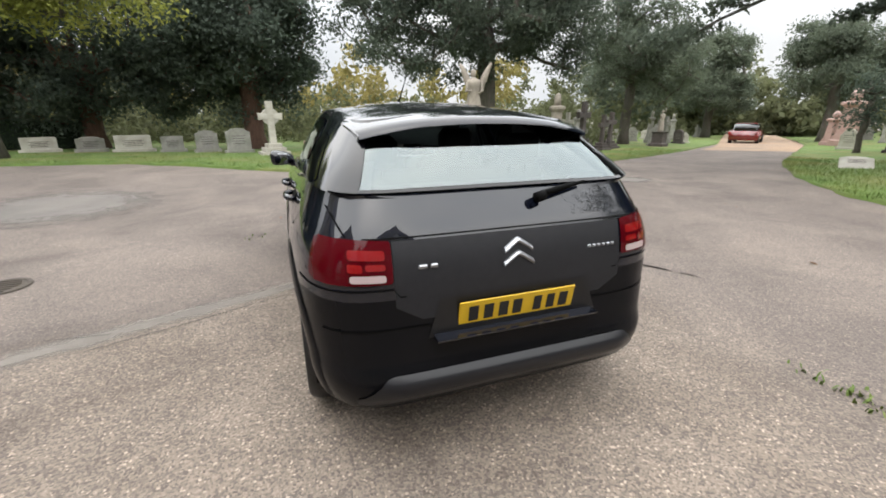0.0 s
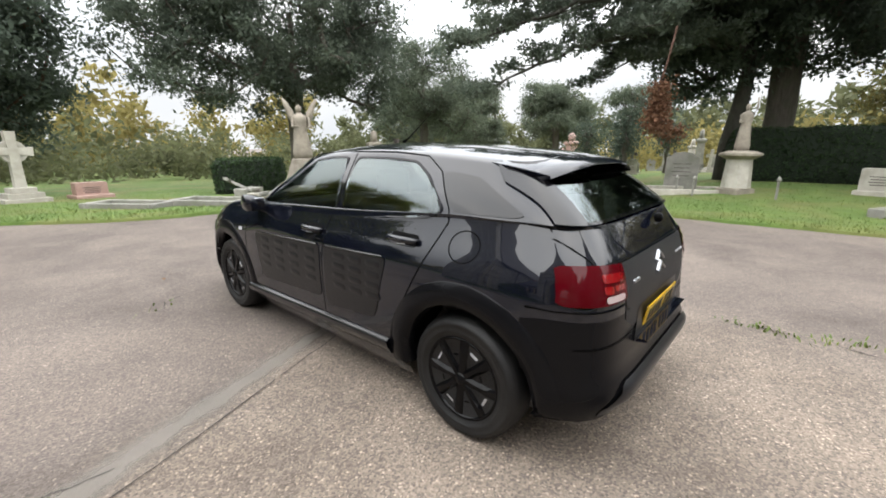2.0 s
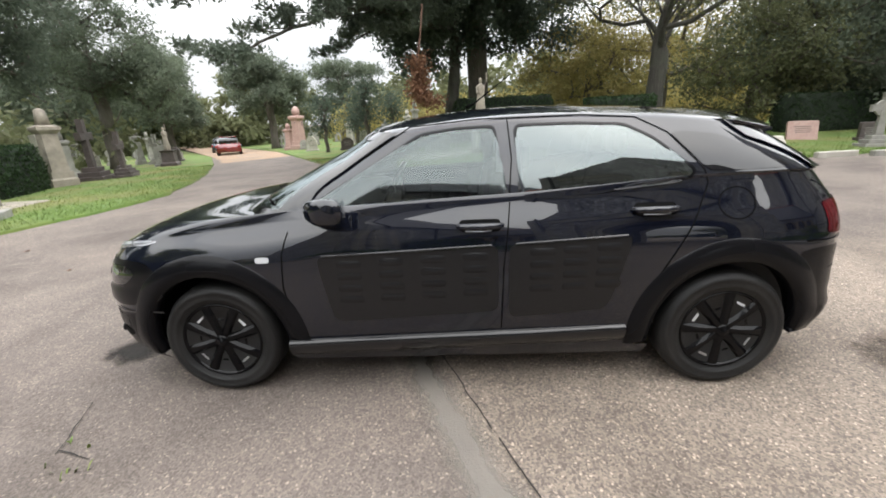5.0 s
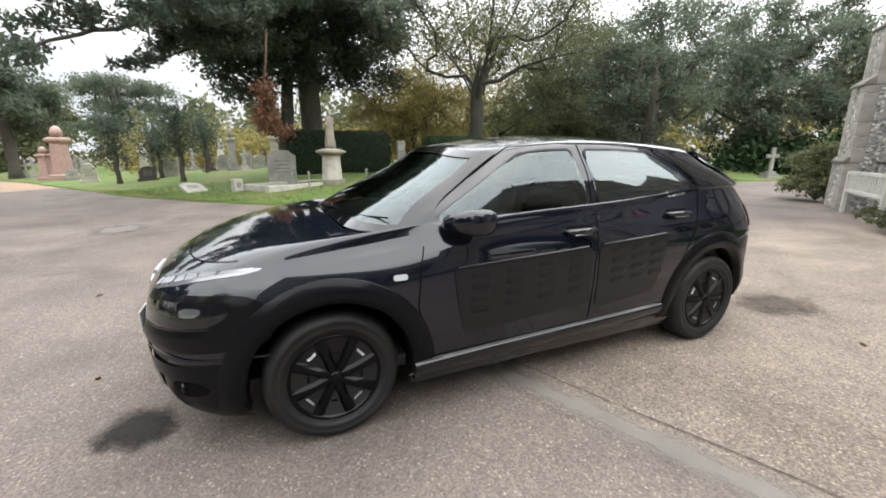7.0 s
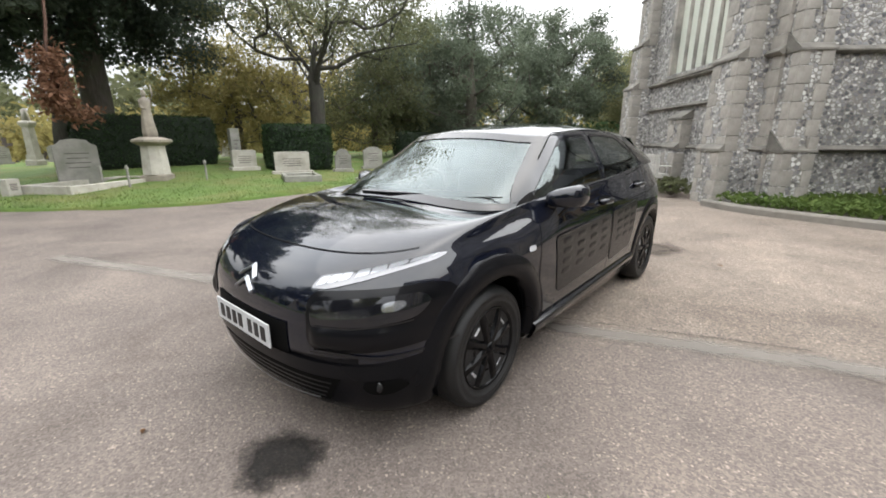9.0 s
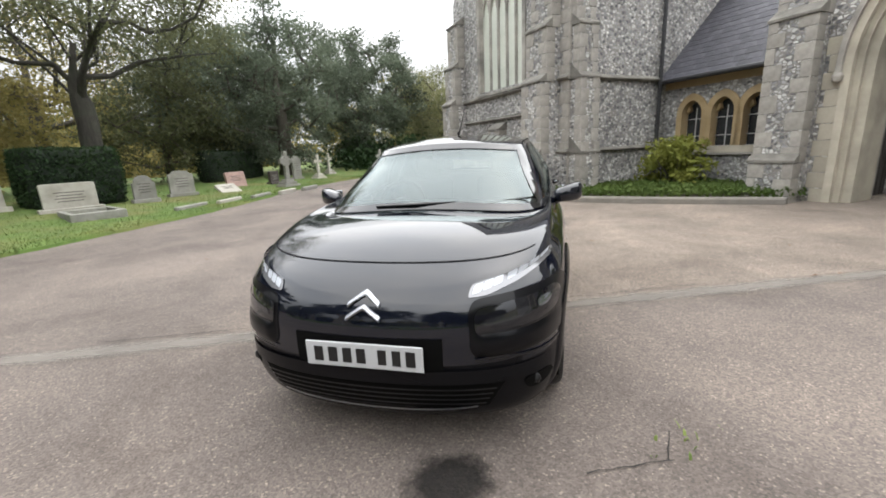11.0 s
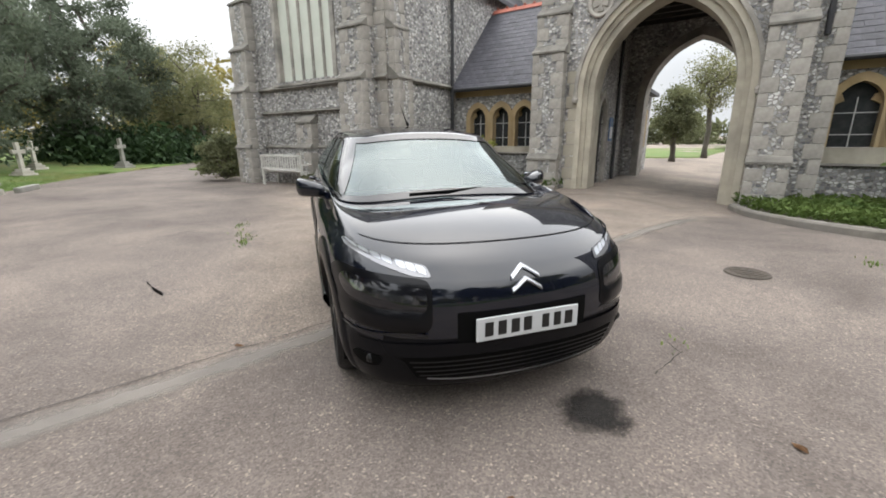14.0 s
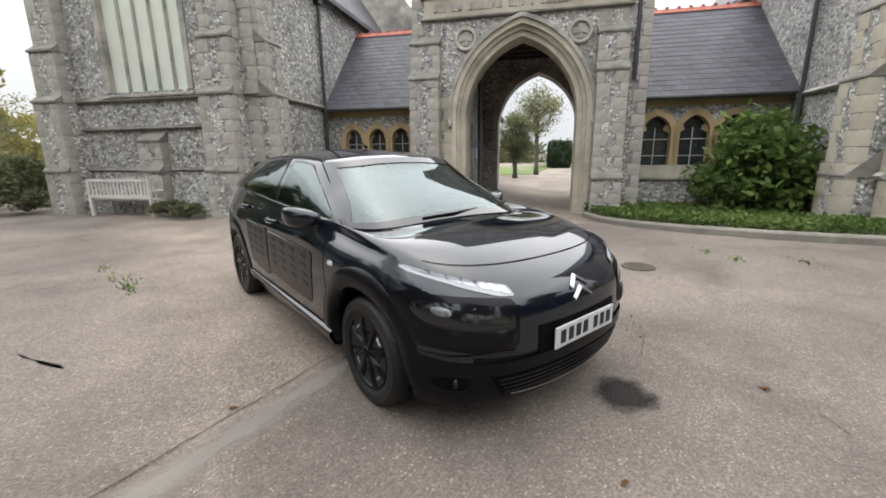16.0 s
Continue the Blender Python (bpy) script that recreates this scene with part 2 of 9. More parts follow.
def flint_material():
    """Knapped flints, grey to white, bedded in pale mortar."""
    m = bpy.data.materials.new("flint")
    m.use_nodes = True
    n, l = m.node_tree.nodes, m.node_tree.links
    p = n["Principled BSDF"]
    p.inputs["Roughness"].default_value = 0.75
    tc, mp = n.new("ShaderNodeTexCoord"), n.new("ShaderNodeMapping")
    mp.inputs["Scale"].default_value = (12.5, 12.5, 16.0)
    l.new(tc.outputs["Object"], mp.inputs["Vector"])
    wob = n.new("ShaderNodeTexNoise")
    wob.inputs["Scale"].default_value = 6
    l.new(tc.outputs["Object"], wob.inputs["Vector"])
    wm = n.new("ShaderNodeMixRGB")
    wm.blend_type = "ADD"
    wm.inputs["Fac"].default_value = 0.5
    l.new(mp.outputs["Vector"], wm.inputs["Color1"])
    l.new(wob.outputs["Color"], wm.inputs["Color2"])
    vc, ve = n.new("ShaderNodeTexVoronoi"), n.new("ShaderNodeTexVoronoi")
    ve.feature = "DISTANCE_TO_EDGE"
    for v in (vc, ve):
        v.inputs["Scale"].default_value = 1.0
        l.new(wm.outputs["Color"], v.inputs["Vector"])
    sp = n.new("ShaderNodeSeparateColor")
    l.new(vc.outputs["Color"], sp.inputs["Color"])
    ramp = n.new("ShaderNodeValToRGB")
    e = ramp.color_ramp.elements
    e[0].position, e[0].color = 0.0, (0.10, 0.10, 0.108, 1)
    e[1].position, e[1].color = 1.0, (0.70, 0.685, 0.66, 1)
    x = e.new(0.35)
    x.color = (0.29, 0.288, 0.29, 1)
    x = e.new(0.62)
    x.color = (0.46, 0.45, 0.435, 1)
    l.new(sp.outputs["Red"], ramp.inputs["Fac"])
    er = n.new("ShaderNodeValToRGB")
    er.color_ramp.elements[0].position, er.color_ramp.elements[1].position = 0.05, 0.14
    l.new(ve.outputs["Distance"], er.inputs["Fac"])
    mx = n.new("ShaderNodeMixRGB")
    mx.inputs["Color1"].default_value = (0.29, 0.27, 0.245, 1)
    l.new(er.outputs["Color"], mx.inputs["Fac"])
    l.new(ramp.outputs["Color"], mx.inputs["Color2"])
    st = n.new("ShaderNodeTexNoise")
    st.inputs["Scale"].default_value, st.inputs["Detail"].default_value = 0.8, 6
    l.new(tc.outputs["Object"], st.inputs["Vector"])
    sr = n.new("ShaderNodeMapRange")
    sr.inputs["From Min"].default_value, sr.inputs["From Max"].default_value = 0.3, 0.7
    sr.inputs["To Min"].default_value, sr.inputs["To Max"].default_value = 0.7, 1.15
    l.new(st.outputs["Fac"], sr.inputs["Value"])
    hv = n.new("ShaderNodeHueSaturation")
    l.new(sr.outputs["Result"], hv.inputs["Value"])
    l.new(mx.outputs["Color"], hv.inputs["Color"])
    l.new(hv.outputs["Color"], p.inputs["Base Color"])
    bp = n.new("ShaderNodeBump")
    bp.inputs["Strength"].default_value, bp.inputs["Distance"].default_value = 0.9, 0.03
    l.new(er.outputs["Color"], bp.inputs["Height"])
    l.new(bp.outputs["Normal"], p.inputs["Normal"])
    return m


def glass_material(name, tint, rough=0.0):
    m = bpy.data.materials.new(name)
    m.use_nodes = True
    p = m.node_tree.nodes["Principled BSDF"]
    p.inputs["Base Color"].default_value = (*tint, 1)
    p.inputs["Roughness"].default_value = rough
    p.inputs["Transmission Weight"].default_value = 1.0
    p.inputs["IOR"].default_value = 1.45
    return m


def plain(name, c, rough=0.5, metallic=0.0, coat=0.0, emit=0.0, spec=0.5):
    m = bpy.data.materials.new(name)
    m.use_nodes = True
    p = m.node_tree.nodes["Principled BSDF"]
    p.inputs["Base Color"].default_value = (*c, 1)
    p.inputs["Roughness"].default_value, p.inputs["Metallic"].default_value = rough, metallic
    p.inputs["Coat Weight"].default_value, p.inputs["Specular IOR Level"].default_value = coat, spec
    p.inputs["Coat Roughness"].default_value = 0.02
    if emit:
        p.inputs["Emission Color"].default_value, p.inputs["Emission Strength"].default_value = (*c, 1), emit
    return m


def worn_edge(m, kind, softness, cover=1.0):
    """Lets a thin mark on the ground fade out unevenly towards its rim: kind is "round", or (nx, ny, c, half) for a band."""
    n, l = m.node_tree.nodes, m.node_tree.links
    out, p = n["Material Output"], n["Principled BSDF"]
    tc, nz, mr, mx, tr = n.new("ShaderNodeTexCoord"), n.new("ShaderNodeTexNoise"), n.new("ShaderNodeMapRange"), n.new("ShaderNodeMixShader"), n.new("ShaderNodeBsdfTransparent")
    nz.inputs["Scale"].default_value, nz.inputs["Detail"].default_value, nz.inputs["Roughness"].default_value = 5.0, 8, 0.7
    l.new(tc.outputs["Object"], nz.inputs["Vector"])
    if kind == "round":
        mp, gr = n.new("ShaderNodeMapping"), n.new("ShaderNodeVectorMath")
        mp.inputs["Location"].default_value, mp.inputs["Scale"].default_value = (-1, -1, 0), (2, 2, 0)
        l.new(tc.outputs["Generated"], mp.inputs["Vector"])
        gr.operation = "LENGTH"
        l.new(mp.outputs["Vector"], gr.inputs[0])
        dist = gr.outputs["Value"]
    else:
        nx, ny, c, half = kind
        dt, su, ab, dv = n.new("ShaderNodeVectorMath"), n.new("ShaderNodeMath"), n.new("ShaderNodeMath"), n.new("ShaderNodeMath")
        dt.operation, dt.inputs[1].default_value = "DOT_PRODUCT", (nx, ny, 0)
        l.new(tc.outputs["Object"], dt.inputs[0])
        su.operation, su.inputs[1].default_value, ab.operation = "SUBTRACT", c, "ABSOLUTE"
        l.new(dt.outputs["Value"], su.inputs[0])
        l.new(su.outputs["Value"], ab.inputs[0])
        dv.operation, dv.inputs[1].default_value = "DIVIDE", half
        l.new(ab.outputs["Value"], dv.inputs[0])
        dist = dv.outputs["Value"]
    ad, no = n.new("ShaderNodeMath"), n.new("ShaderNodeMath")
    no.operation, no.inputs[1].default_value = "MULTIPLY", 1.1
    l.new(nz.outputs["Fac"], no.inputs[0])
    l.new(dist, ad.inputs[0])
    l.new(no.outputs["Value"], ad.inputs[1])
    mr.inputs["From Min"].default_value, mr.inputs["From Max"].default_value = 1.32, 1.32 - softness
    mr.inputs["To Max"].default_value = cover
    l.new(ad.outputs["Value"], mr.inputs["Value"])
    l.new(mr.outputs["Result"], mx.inputs["Fac"])
    l.new(tr.outputs["BSDF"], mx.inputs[1])
    l.new(p.outputs["BSDF"], mx.inputs[2])
    l.new(mx.outputs["Shader"], out.inputs["Surface"])
    return m


ASPHALT = asphalt_material()
CONCRETE = material("worn_kerb_stone", (0.13, 0.118, 0.10), (0.23, 0.21, 0.18), 3, 0.9, 0.3, 80, c3=(0.15, 0.14, 0.13), scale3=1.2)
DAMP = material("damp_stain", (0.009, 0.008, 0.0075), (0.030, 0.027, 0.025), 14, 0.7, 0.6, 80, spec=0.15)
worn_edge(DAMP, "round", 0.35, 0.82)
GRASS_SOIL = material("lawn_turf", (0.048, 0.090, 0.013), (0.10, 0.155, 0.028), 2.5, 0.95, 0.6, 60, c3=(0.16, 0.12, 0.05), scale3=0.5, amount3=0.6)
BLADE = material("grass_blades", (0.055, 0.10, 0.014), (0.13, 0.19, 0.035), 1.2, 0.7, c3=(0.25, 0.21, 0.07), scale3=0.5, amount3=0.5)
FLINT = flint_material()
STONE = material("weathered_limestone", (0.22, 0.205, 0.185), (0.43, 0.40, 0.355), 3.2, 0.9, 0.6, 45, c3=(0.10, 0.097, 0.09), scale3=1.3, amount3=0.8, random_amount=0.10, detail=9)
PALE_STONE = material("cleaner_limestone", (0.33, 0.30, 0.24), (0.46, 0.42, 0.34), 2.2, 0.9, 0.3, 45, c3=(0.17, 0.155, 0.13), scale3=1.3, amount3=0.6, random_amount=0.12)
OCHRE_STONE = material("ochre_sandstone", (0.30, 0.215, 0.11), (0.44, 0.33, 0.185), 3, 0.9, 0.3, 45, c3=(0.20, 0.16, 0.11), scale3=1.5, random_amount=0.08)
SLATE = material("roof_slate", (0.040, 0.040, 0.048), (0.074, 0.072, 0.086), 5, 0.6, 0.3, 40, c3=(0.11, 0.107, 0.112), scale3=1.2, amount3=0.45, random_amount=0.25, spec=0.35)
WEATHERED = material("dark_weathered_stone", (0.085, 0.08, 0.07), (0.19, 0.178, 0.155), 3.5, 0.92, 0.5, 45, c3=(0.27, 0.25, 0.22), scale3=2.2, amount3=0.5, random_amount=0.12)
RED_TILE = material("red_ridge_tile", (0.26, 0.075, 0.05), (0.36, 0.13, 0.09), 6, 0.8, 0.3, 40, random_amount=0.1)
# dark oak, with the shade of the gateway passage put into its colour
SHADOW_WOOD = material("shaded_dark_oak", (0.02, 0.017, 0.015), (0.04, 0.034, 0.028), 4, 0.7, 0.4, 30, stretch=(6, 6, 0.5))
IRON = material("black_iron", (0.015, 0.015, 0.017), (0.03, 0.03, 0.032), 8, 0.5)
LEADED = material("old_window_glass", (0.02, 0.022, 0.024), (0.045, 0.047, 0.05), 6, 0.12, 0.15, 9)
DUSTY = material("dusty_window_glass", (0.48, 0.505, 0.44), (0.58, 0.60, 0.53), 1.5, 0.35, 0.1, 10)

# ---- ground ----
TH = radians(38)
CH = Matrix(((math.sin(TH), math.cos(TH), 0, 0), (-math.cos(TH), math.sin(TH), 0, 0), (0, 0, 1, 0), (0, 0, 0, 1))) @ Matrix.Translation((-0.07, 0.07, -0.04))  # church axes: a along the front, v outwards


def church_av(x, y):
    return x * math.sin(TH) - y * math.cos(TH), x * math.cos(TH) + y * math.sin(TH)


def ground_z(x, y):
    """Height of the paved ground: level round the car, falling away to the far graves and a little towards the gateway."""
    s = 0.5 * x + 0.87 * y
    z = -0.028 * max(0, s - 7) if s < 60 else -0.028 * 53
    a, v = church_av(x, y)
    z -= 0.2 * smoothstep(0.5, -3.0, a) * smoothstep(-3.5, -7.5, v)
    return z


LAWN_A = [(-30, 16), (-14, 12.6), (-8.2, 11.6), (-5.4, 11.1), (-3.4, 9.8), (-2.2, 8.7), (-0.8, 7.6), (0.6, 7.15), (2.2, 7.2), (4.0, 6.9), (5.7, 6.7), (6.7, 6.9), (8.1, 7.4), (9.2, 7.85), (11.4, 8.8),
          (15, 10.7), (18.8, 12.8), (28, 18.3), (38, 25.5), (70, 49), (70, 120), (-60, 120), (-60, 20)]
LAWN_B = [(74, 44), (41, 21), (30, 14), (20.5, 9.0), (14, 5.6), (10.2, 3.0), (8.2, 1.0), (7.5, -0.6), (7.6, -3), (7.8, -5.5), (8.3, -8), (9.0, -11), (9.3, -15), (9.0, -19), (8.0, -25), (6.0, -40),
          (10, -90), (120, -90), (120, 40)]
LAWN_C = [(4.6, -17.5), (6.2, -19.5), (5.5, -25), (3.5, -40), (-6, -60), (-12, -36), (-8, -22)]
LAWN_D = [(-16, -20.5), (-21, -17.2), (-23.5, -17.4), (-26.5, -18.9), (-38, -26.5), (-80, -49), (-100, -110), (-10, -80), (-13.5, -34), (-14, -24)]


def inside(p, poly):
    x, y = p
    r = False
    for (x0, y0), (x1, y1) in zip(poly, poly[1:] + poly[:1]):
        if (y0 > y) != (y1 > y) and x < (x1 - x0) * (y - y0) / (y1 - y0) + x0:
            r = not r
    return r


def edge_distance(p, poly):
    best = 1e9
    px, py = p
    for (x0, y0), (x1, y1) in zip(poly, poly[1:] + poly[:1]):
        dx, dy = x1 - x0, y1 - y0
        t = min(1, max(0, ((px - x0) * dx + (py - y0) * dy) / (dx * dx + dy * dy)))
        best = min(best, math.hypot(px - x0 - t * dx, py - y0 - t * dy))
    return best


def lawn_z(x, y, poly=None):
    """Top of the turf: a low lip over the paving, and a gentle bank by the statues."""
    z = ground_z(x, y) + 0.05 + 0.02 * noise.noise((x * 0.7, y * 0.7, 0))
    if poly is LAWN_B:
        d = edge_distance((x, y), LAWN_B)
        z += 0.3 * smoothstep(0.6, 8, d)
    return z


def terrain(name, size, step, zf, mat):
    bm = bmesh.new()
    xs = list(size)
    vs = [[bm.verts.new((x, y, zf(x, y))) for y in xs] for x in xs]
    for i in range(len(xs) - 1):
        for j in range(len(xs) - 1):
            bm.faces.new((vs[i][j], vs[i + 1][j], vs[i + 1][j + 1], vs[i][j + 1]))
    return obj(name, bm, mat, True)


GRID = [-2500, -600, -250, -120, -80, -60] + [-50 + i * 2 for i in range(10)] + [-30 + i for i in range(61)] + [32 + i * 2 for i in range(10)] + [60, 80, 120, 250, 600, 2500]
tagged(terrain("ground", GRID, 1, ground_z, ASPHALT), "worn grey asphalt and chipping forecourt", "ground", kind="structure")


def lawn(name, poly, label):
    """A sheet of turf with a rounded, uneven lip."""
    bm = bmesh.new()
    ring = []
    for (x0, y0), (x1, y1) in zip(poly, poly[1:] + poly[:1]):
        d = math.hypot(x1 - x0, y1 - y0)
        k = max(1, int(d / 0.35)) if max(abs(x0), abs(y0), abs(x1), abs(y1)) < 32 else max(1, int(d / 6))
        ring += [(x0 + (x1 - x0) * i / k, y0 + (y1 - y0) * i / k) for i in range(k)]
    ring = [(x + 0.12 * noise.noise((x * 1.7, y * 1.7, 3)), y + 0.12 * noise.noise((x * 1.7, y * 1.7, 9))) for x, y in ring]
    vs = [bm.verts.new((x, y, 0)) for x, y in ring]
    f = bm.faces.new(vs)
    bmesh.ops.triangulate(bm, faces=[f])
    for x in [i * 1.5 for i in range(-20, 28)]:
        bmesh.ops.bisect_plane(bm, geom=bm.verts[:] + bm.edges[:] + bm.faces[:], plane_co=(x, 0, 0), plane_no=(1, 0, 0))
    for y in [i * 1.5 for i in range(-22, 28)]:
        bmesh.ops.bisect_plane(bm, geom=bm.verts[:] + bm.edges[:] + bm.faces[:], plane_co=(0, y, 0), plane_no=(0, 1, 0))
    rim = [v for v in bm.verts if v.is_boundary]
    for v in bm.verts:
        v.co.z = lawn_z(v.co.x, v.co.y, poly)
    ext = bmesh.ops.extrude_edge_only(bm, edges=[e for e in bm.edges if e.is_boundary])
    for v in ext["geom"]:
        if isinstance(v, bmesh.types.BMVert):
            v.co.z -= 0.25
    return tagged(obj(name, bm, GRASS_SOIL, True), label, "lawn", kind="structure")


lawn("lawn_1", LAWN_A, "mown grass verge under the yews and angel")
lawn("lawn_2", LAWN_B, "mown grass verge with graves and statues")
lawn("lawn_3", LAWN_C, "grass beyond the chapel end")
lawn("lawn_4", LAWN_D, "grass beyond the gateway, beside a path")

# ---- marks on the paving ----
def flat_patch(name, pts, mat, label, lift=0.004, category="paving mark", wobble=0.05, seed=0):
    """A thin uneven patch lying on the ground."""
    fine = []
    for i in range(len(pts)):
        a, b = Vector(pts[i]), Vector(pts[(i + 1) % len(pts)])
        k = max(2, int((b - a).length / 0.05))
        for j in range(k):
            p = a.lerp(b, j / k)
            fine.append(p + Vector((noise.noise((p.x * 5, p.y * 5, seed)), noise.noise((p.x * 5, p.y * 5, seed + 7)))) * wobble + Vector((noise.noise((p.x * 19, p.y * 19, seed)), noise.noise((p.x * 19, p.y * 19, seed + 7)))) * min(wobble * 0.6, 0.04))
    bm = bmesh.new()
    f = bm.faces.new([bm.verts.new((p.x, p.y, ground_z(p.x, p.y) + lift)) for p in fine])
    bmesh.ops.triangulate(bm, faces=[f])
    bmesh.ops.recalc_face_normals(bm, faces=bm.faces)
    if sum(q.normal.z for q in bm.faces) < 0:
        bmesh.ops.reverse_faces(bm, faces=bm.faces[:])
    return tagged(obj(name, bm, mat), label, category, kind="structure")


def strip_points(p, q, w):
    p, q = Vector(p), Vector(q)
    d = (q - p).normalized()
    n = Vector((-d.y, d.x)) * w / 2
    return [tuple(p + n), tuple(p - n), tuple(q - n), tuple(q + n)]


STRIP = material("patched_trench", (0.18, 0.162, 0.143), (0.235, 0.212, 0.186), 2.5, 0.9, 0.4, 90, c3=(0.12, 0.11, 0.10), scale3=1.5, amount3=0.6)
worn_edge(STRIP, (-0.3664, 0.9305, 0.478, 0.175), 0.55, 0.68)
flat_patch("trench_strip", strip_points((-5.5, -1.65), (4.6, 2.325), 0.40), STRIP, "pale patched trench across the forecourt", 0.004, wobble=0.03)
CRACK = plain("crack_dirt", (0.02, 0.018, 0.016), 0.95)
flat_patch("damp_stain", [(-0.10, 2.26), (-0.16, 2.06), (-0.38, 1.93), (-0.60, 2.06), (-0.61, 2.30), (-0.46, 2.46), (-0.22, 2.44)], DAMP, "dark oily stain before the car", 0.005, wobble=0.06, seed=5)
BROWN_DAMP = material("brown_damp_stain", (0.045, 0.034, 0.025), (0.085, 0.066, 0.05), 7, 0.85, 0.4, 80)
worn_edge(BROWN_DAMP, "round", 0.5, 0.8)
flat_patch("damp_stain", [(-0.40, -2.15), (-0.66, -2.1), (-0.98, -2.35), (-1.02, -2.8), (-0.78, -3.1), (-0.42, -3.15), (-0.26, -2.7)], BROWN_DAMP, "brown damp stain behind the car", 0.005, wobble=0.12, seed=6)
PALE = material("pale_worn_asphalt", (0.135, 0.122, 0.11), (0.18, 0.163, 0.147), 1.5, 0.9, 0.4, 90, c3=(0.10, 0.093, 0.085), scale3=0.8, amount3=0.7)
worn_edge(PALE, "round", 0.35, 0.8)
flat_patch("worn_patch", [(-6.4, 6.9), (-4.6, 6.4), (-3.3, 5.6), (-2.3, 3.8), (-2.7, 2.6), (-4.2, 3.2), (-6.0, 5.0)], PALE, "pale worn patch of asphalt", 0.003, wobble=0.35, seed=8)
flat_patch("worn_patch", [(5.4, 3.6), (6.6, 3.2), (6.9, 4.0), (5.8, 4.4)], PALE, "pale worn patch of asphalt", 0.003, wobble=0.2, seed=9)
SAND = material("sandy_leafy_road", (0.20, 0.135, 0.085), (0.30, 0.205, 0.135), 1.6, 0.95, 0.4, 70, c3=(0.15, 0.125, 0.10), scale3=0.5, amount3=0.7)
flat_patch("far_road", [(19.0, 12.4), (24, 15.5), (28, 18.0), (38, 25.2), (70, 48.7), (72, 42.8), (41, 21.1), (30, 14.1), (22, 9.9)], SAND, "tan leaf-strewn road running off between the graves", 0.004, wobble=0.3, seed=12)
for i, (p, q) in enumerate((((-0.9, 2.05), (-1.25, 1.9)), ((-1.25, 1.9), (-1.31, 1.72)), ((-0.95, 2.95), (-0.85, 3.1)), ((-2.4, -0.25), (-2.03, -0.3)), ((-3.3, 0.9), (-2.9, 1.0)), ((2.2, -0.4), (2.5, -0.9)), ((1.8, -2.3), (1.72, -3.1)))):
    flat_patch("crack", strip_points(p, q, 0.005), CRACK, "short crack in the asphalt", 0.007, wobble=0.035, seed=20 + i)
# open joint along one side of the trench
for i, (p, q) in enumerate((((-2.1, -0.49), (-1.2, -0.13)), ((-1.15, -0.11), (-0.35, 0.21)), ((0.45, 0.53), (1.25, 0.83)), ((1.27, 0.845), (2.6, 1.36)))):
    flat_patch("joint_crack", strip_points(p, q, 0.007), CRACK, "dark open joint beside the patched trench", 0.0075, wobble=0.012, seed=60 + i)
# drain cover
bm = bmesh.new()
lathe(bm, [(0.0, 0.004), (0.2, 0.006), (0.21, 0.012), (0.24, 0.012), (0.25, 0.0)], 28)
dc = obj("drain_cover", bm, material("rusty_iron", (0.035, 0.028, 0.022), (0.07, 0.055, 0.04), 9, 0.8, 0.4, 60))
dc.location = (-3.18, 0.93, 0.003)
dc.scale = (0.8, 0.8, 1)
tagged(dc, "round rusty iron drain cover set in the asphalt", "drain cover")
for i in range(6):
    bm = bmesh.new()
    box(bm, -0.17 + 0.03 * abs(i - 2.5), 0.17 - 0.03 * abs(i - 2.5), -0.155 + i * 0.062, -0.135 + i * 0.062, 0.006, 0.014, 0.003)
    part("rib", bm, dc.data.materials[0], dc)


def tuft(name, x, y, n, h, seed, mat=None, label="small weed growing in a crack", spreadv=(0.12, 0.05), turn=0):
    """A tuft of bent blades."""
    rs = random.Random(seed)
    bm = bmesh.new()
    for _ in range(n):
        r, t = rs.gauss(0, spreadv[0]), rs.gauss(0, spreadv[1])
        px, py = r * math.cos(turn) - t * math.sin(turn), r * math.sin(turn) + t * math.cos(turn)
        a = rs.uniform(0, 6.28)
        hh = h * rs.uniform(0.5, 1.2)
        dx, dy = math.cos(a), math.sin(a)
        w = 0.004 + 0.004 * rs.random()
        lean = rs.uniform(0.3, 1.0) * hh
        v = [bm.verts.new(p) for p in ((px - dy * w, py + dx * w, 0), (px + dy * w, py - dx * w, 0), (px + dx * lean * 0.5 + dy * w, py + dy * lean * 0.5 - dx * w, hh * 0.7), (px + dx * lean * 0.5 - dy * w, py + dy * lean * 0.5 + dx * w, hh * 0.7), (px + dx * lean, py + dy * lean, hh))]
        bm.faces.new((v[0], v[1], v[2], v[3]))
        bm.faces.new((v[3], v[2], v[4]))
    ob = obj(name, bm, mat or BLADE)
    ob.location = (x, y, ground_z(x, y))
    return tagged(ob, label, "weed", kind="stuff")


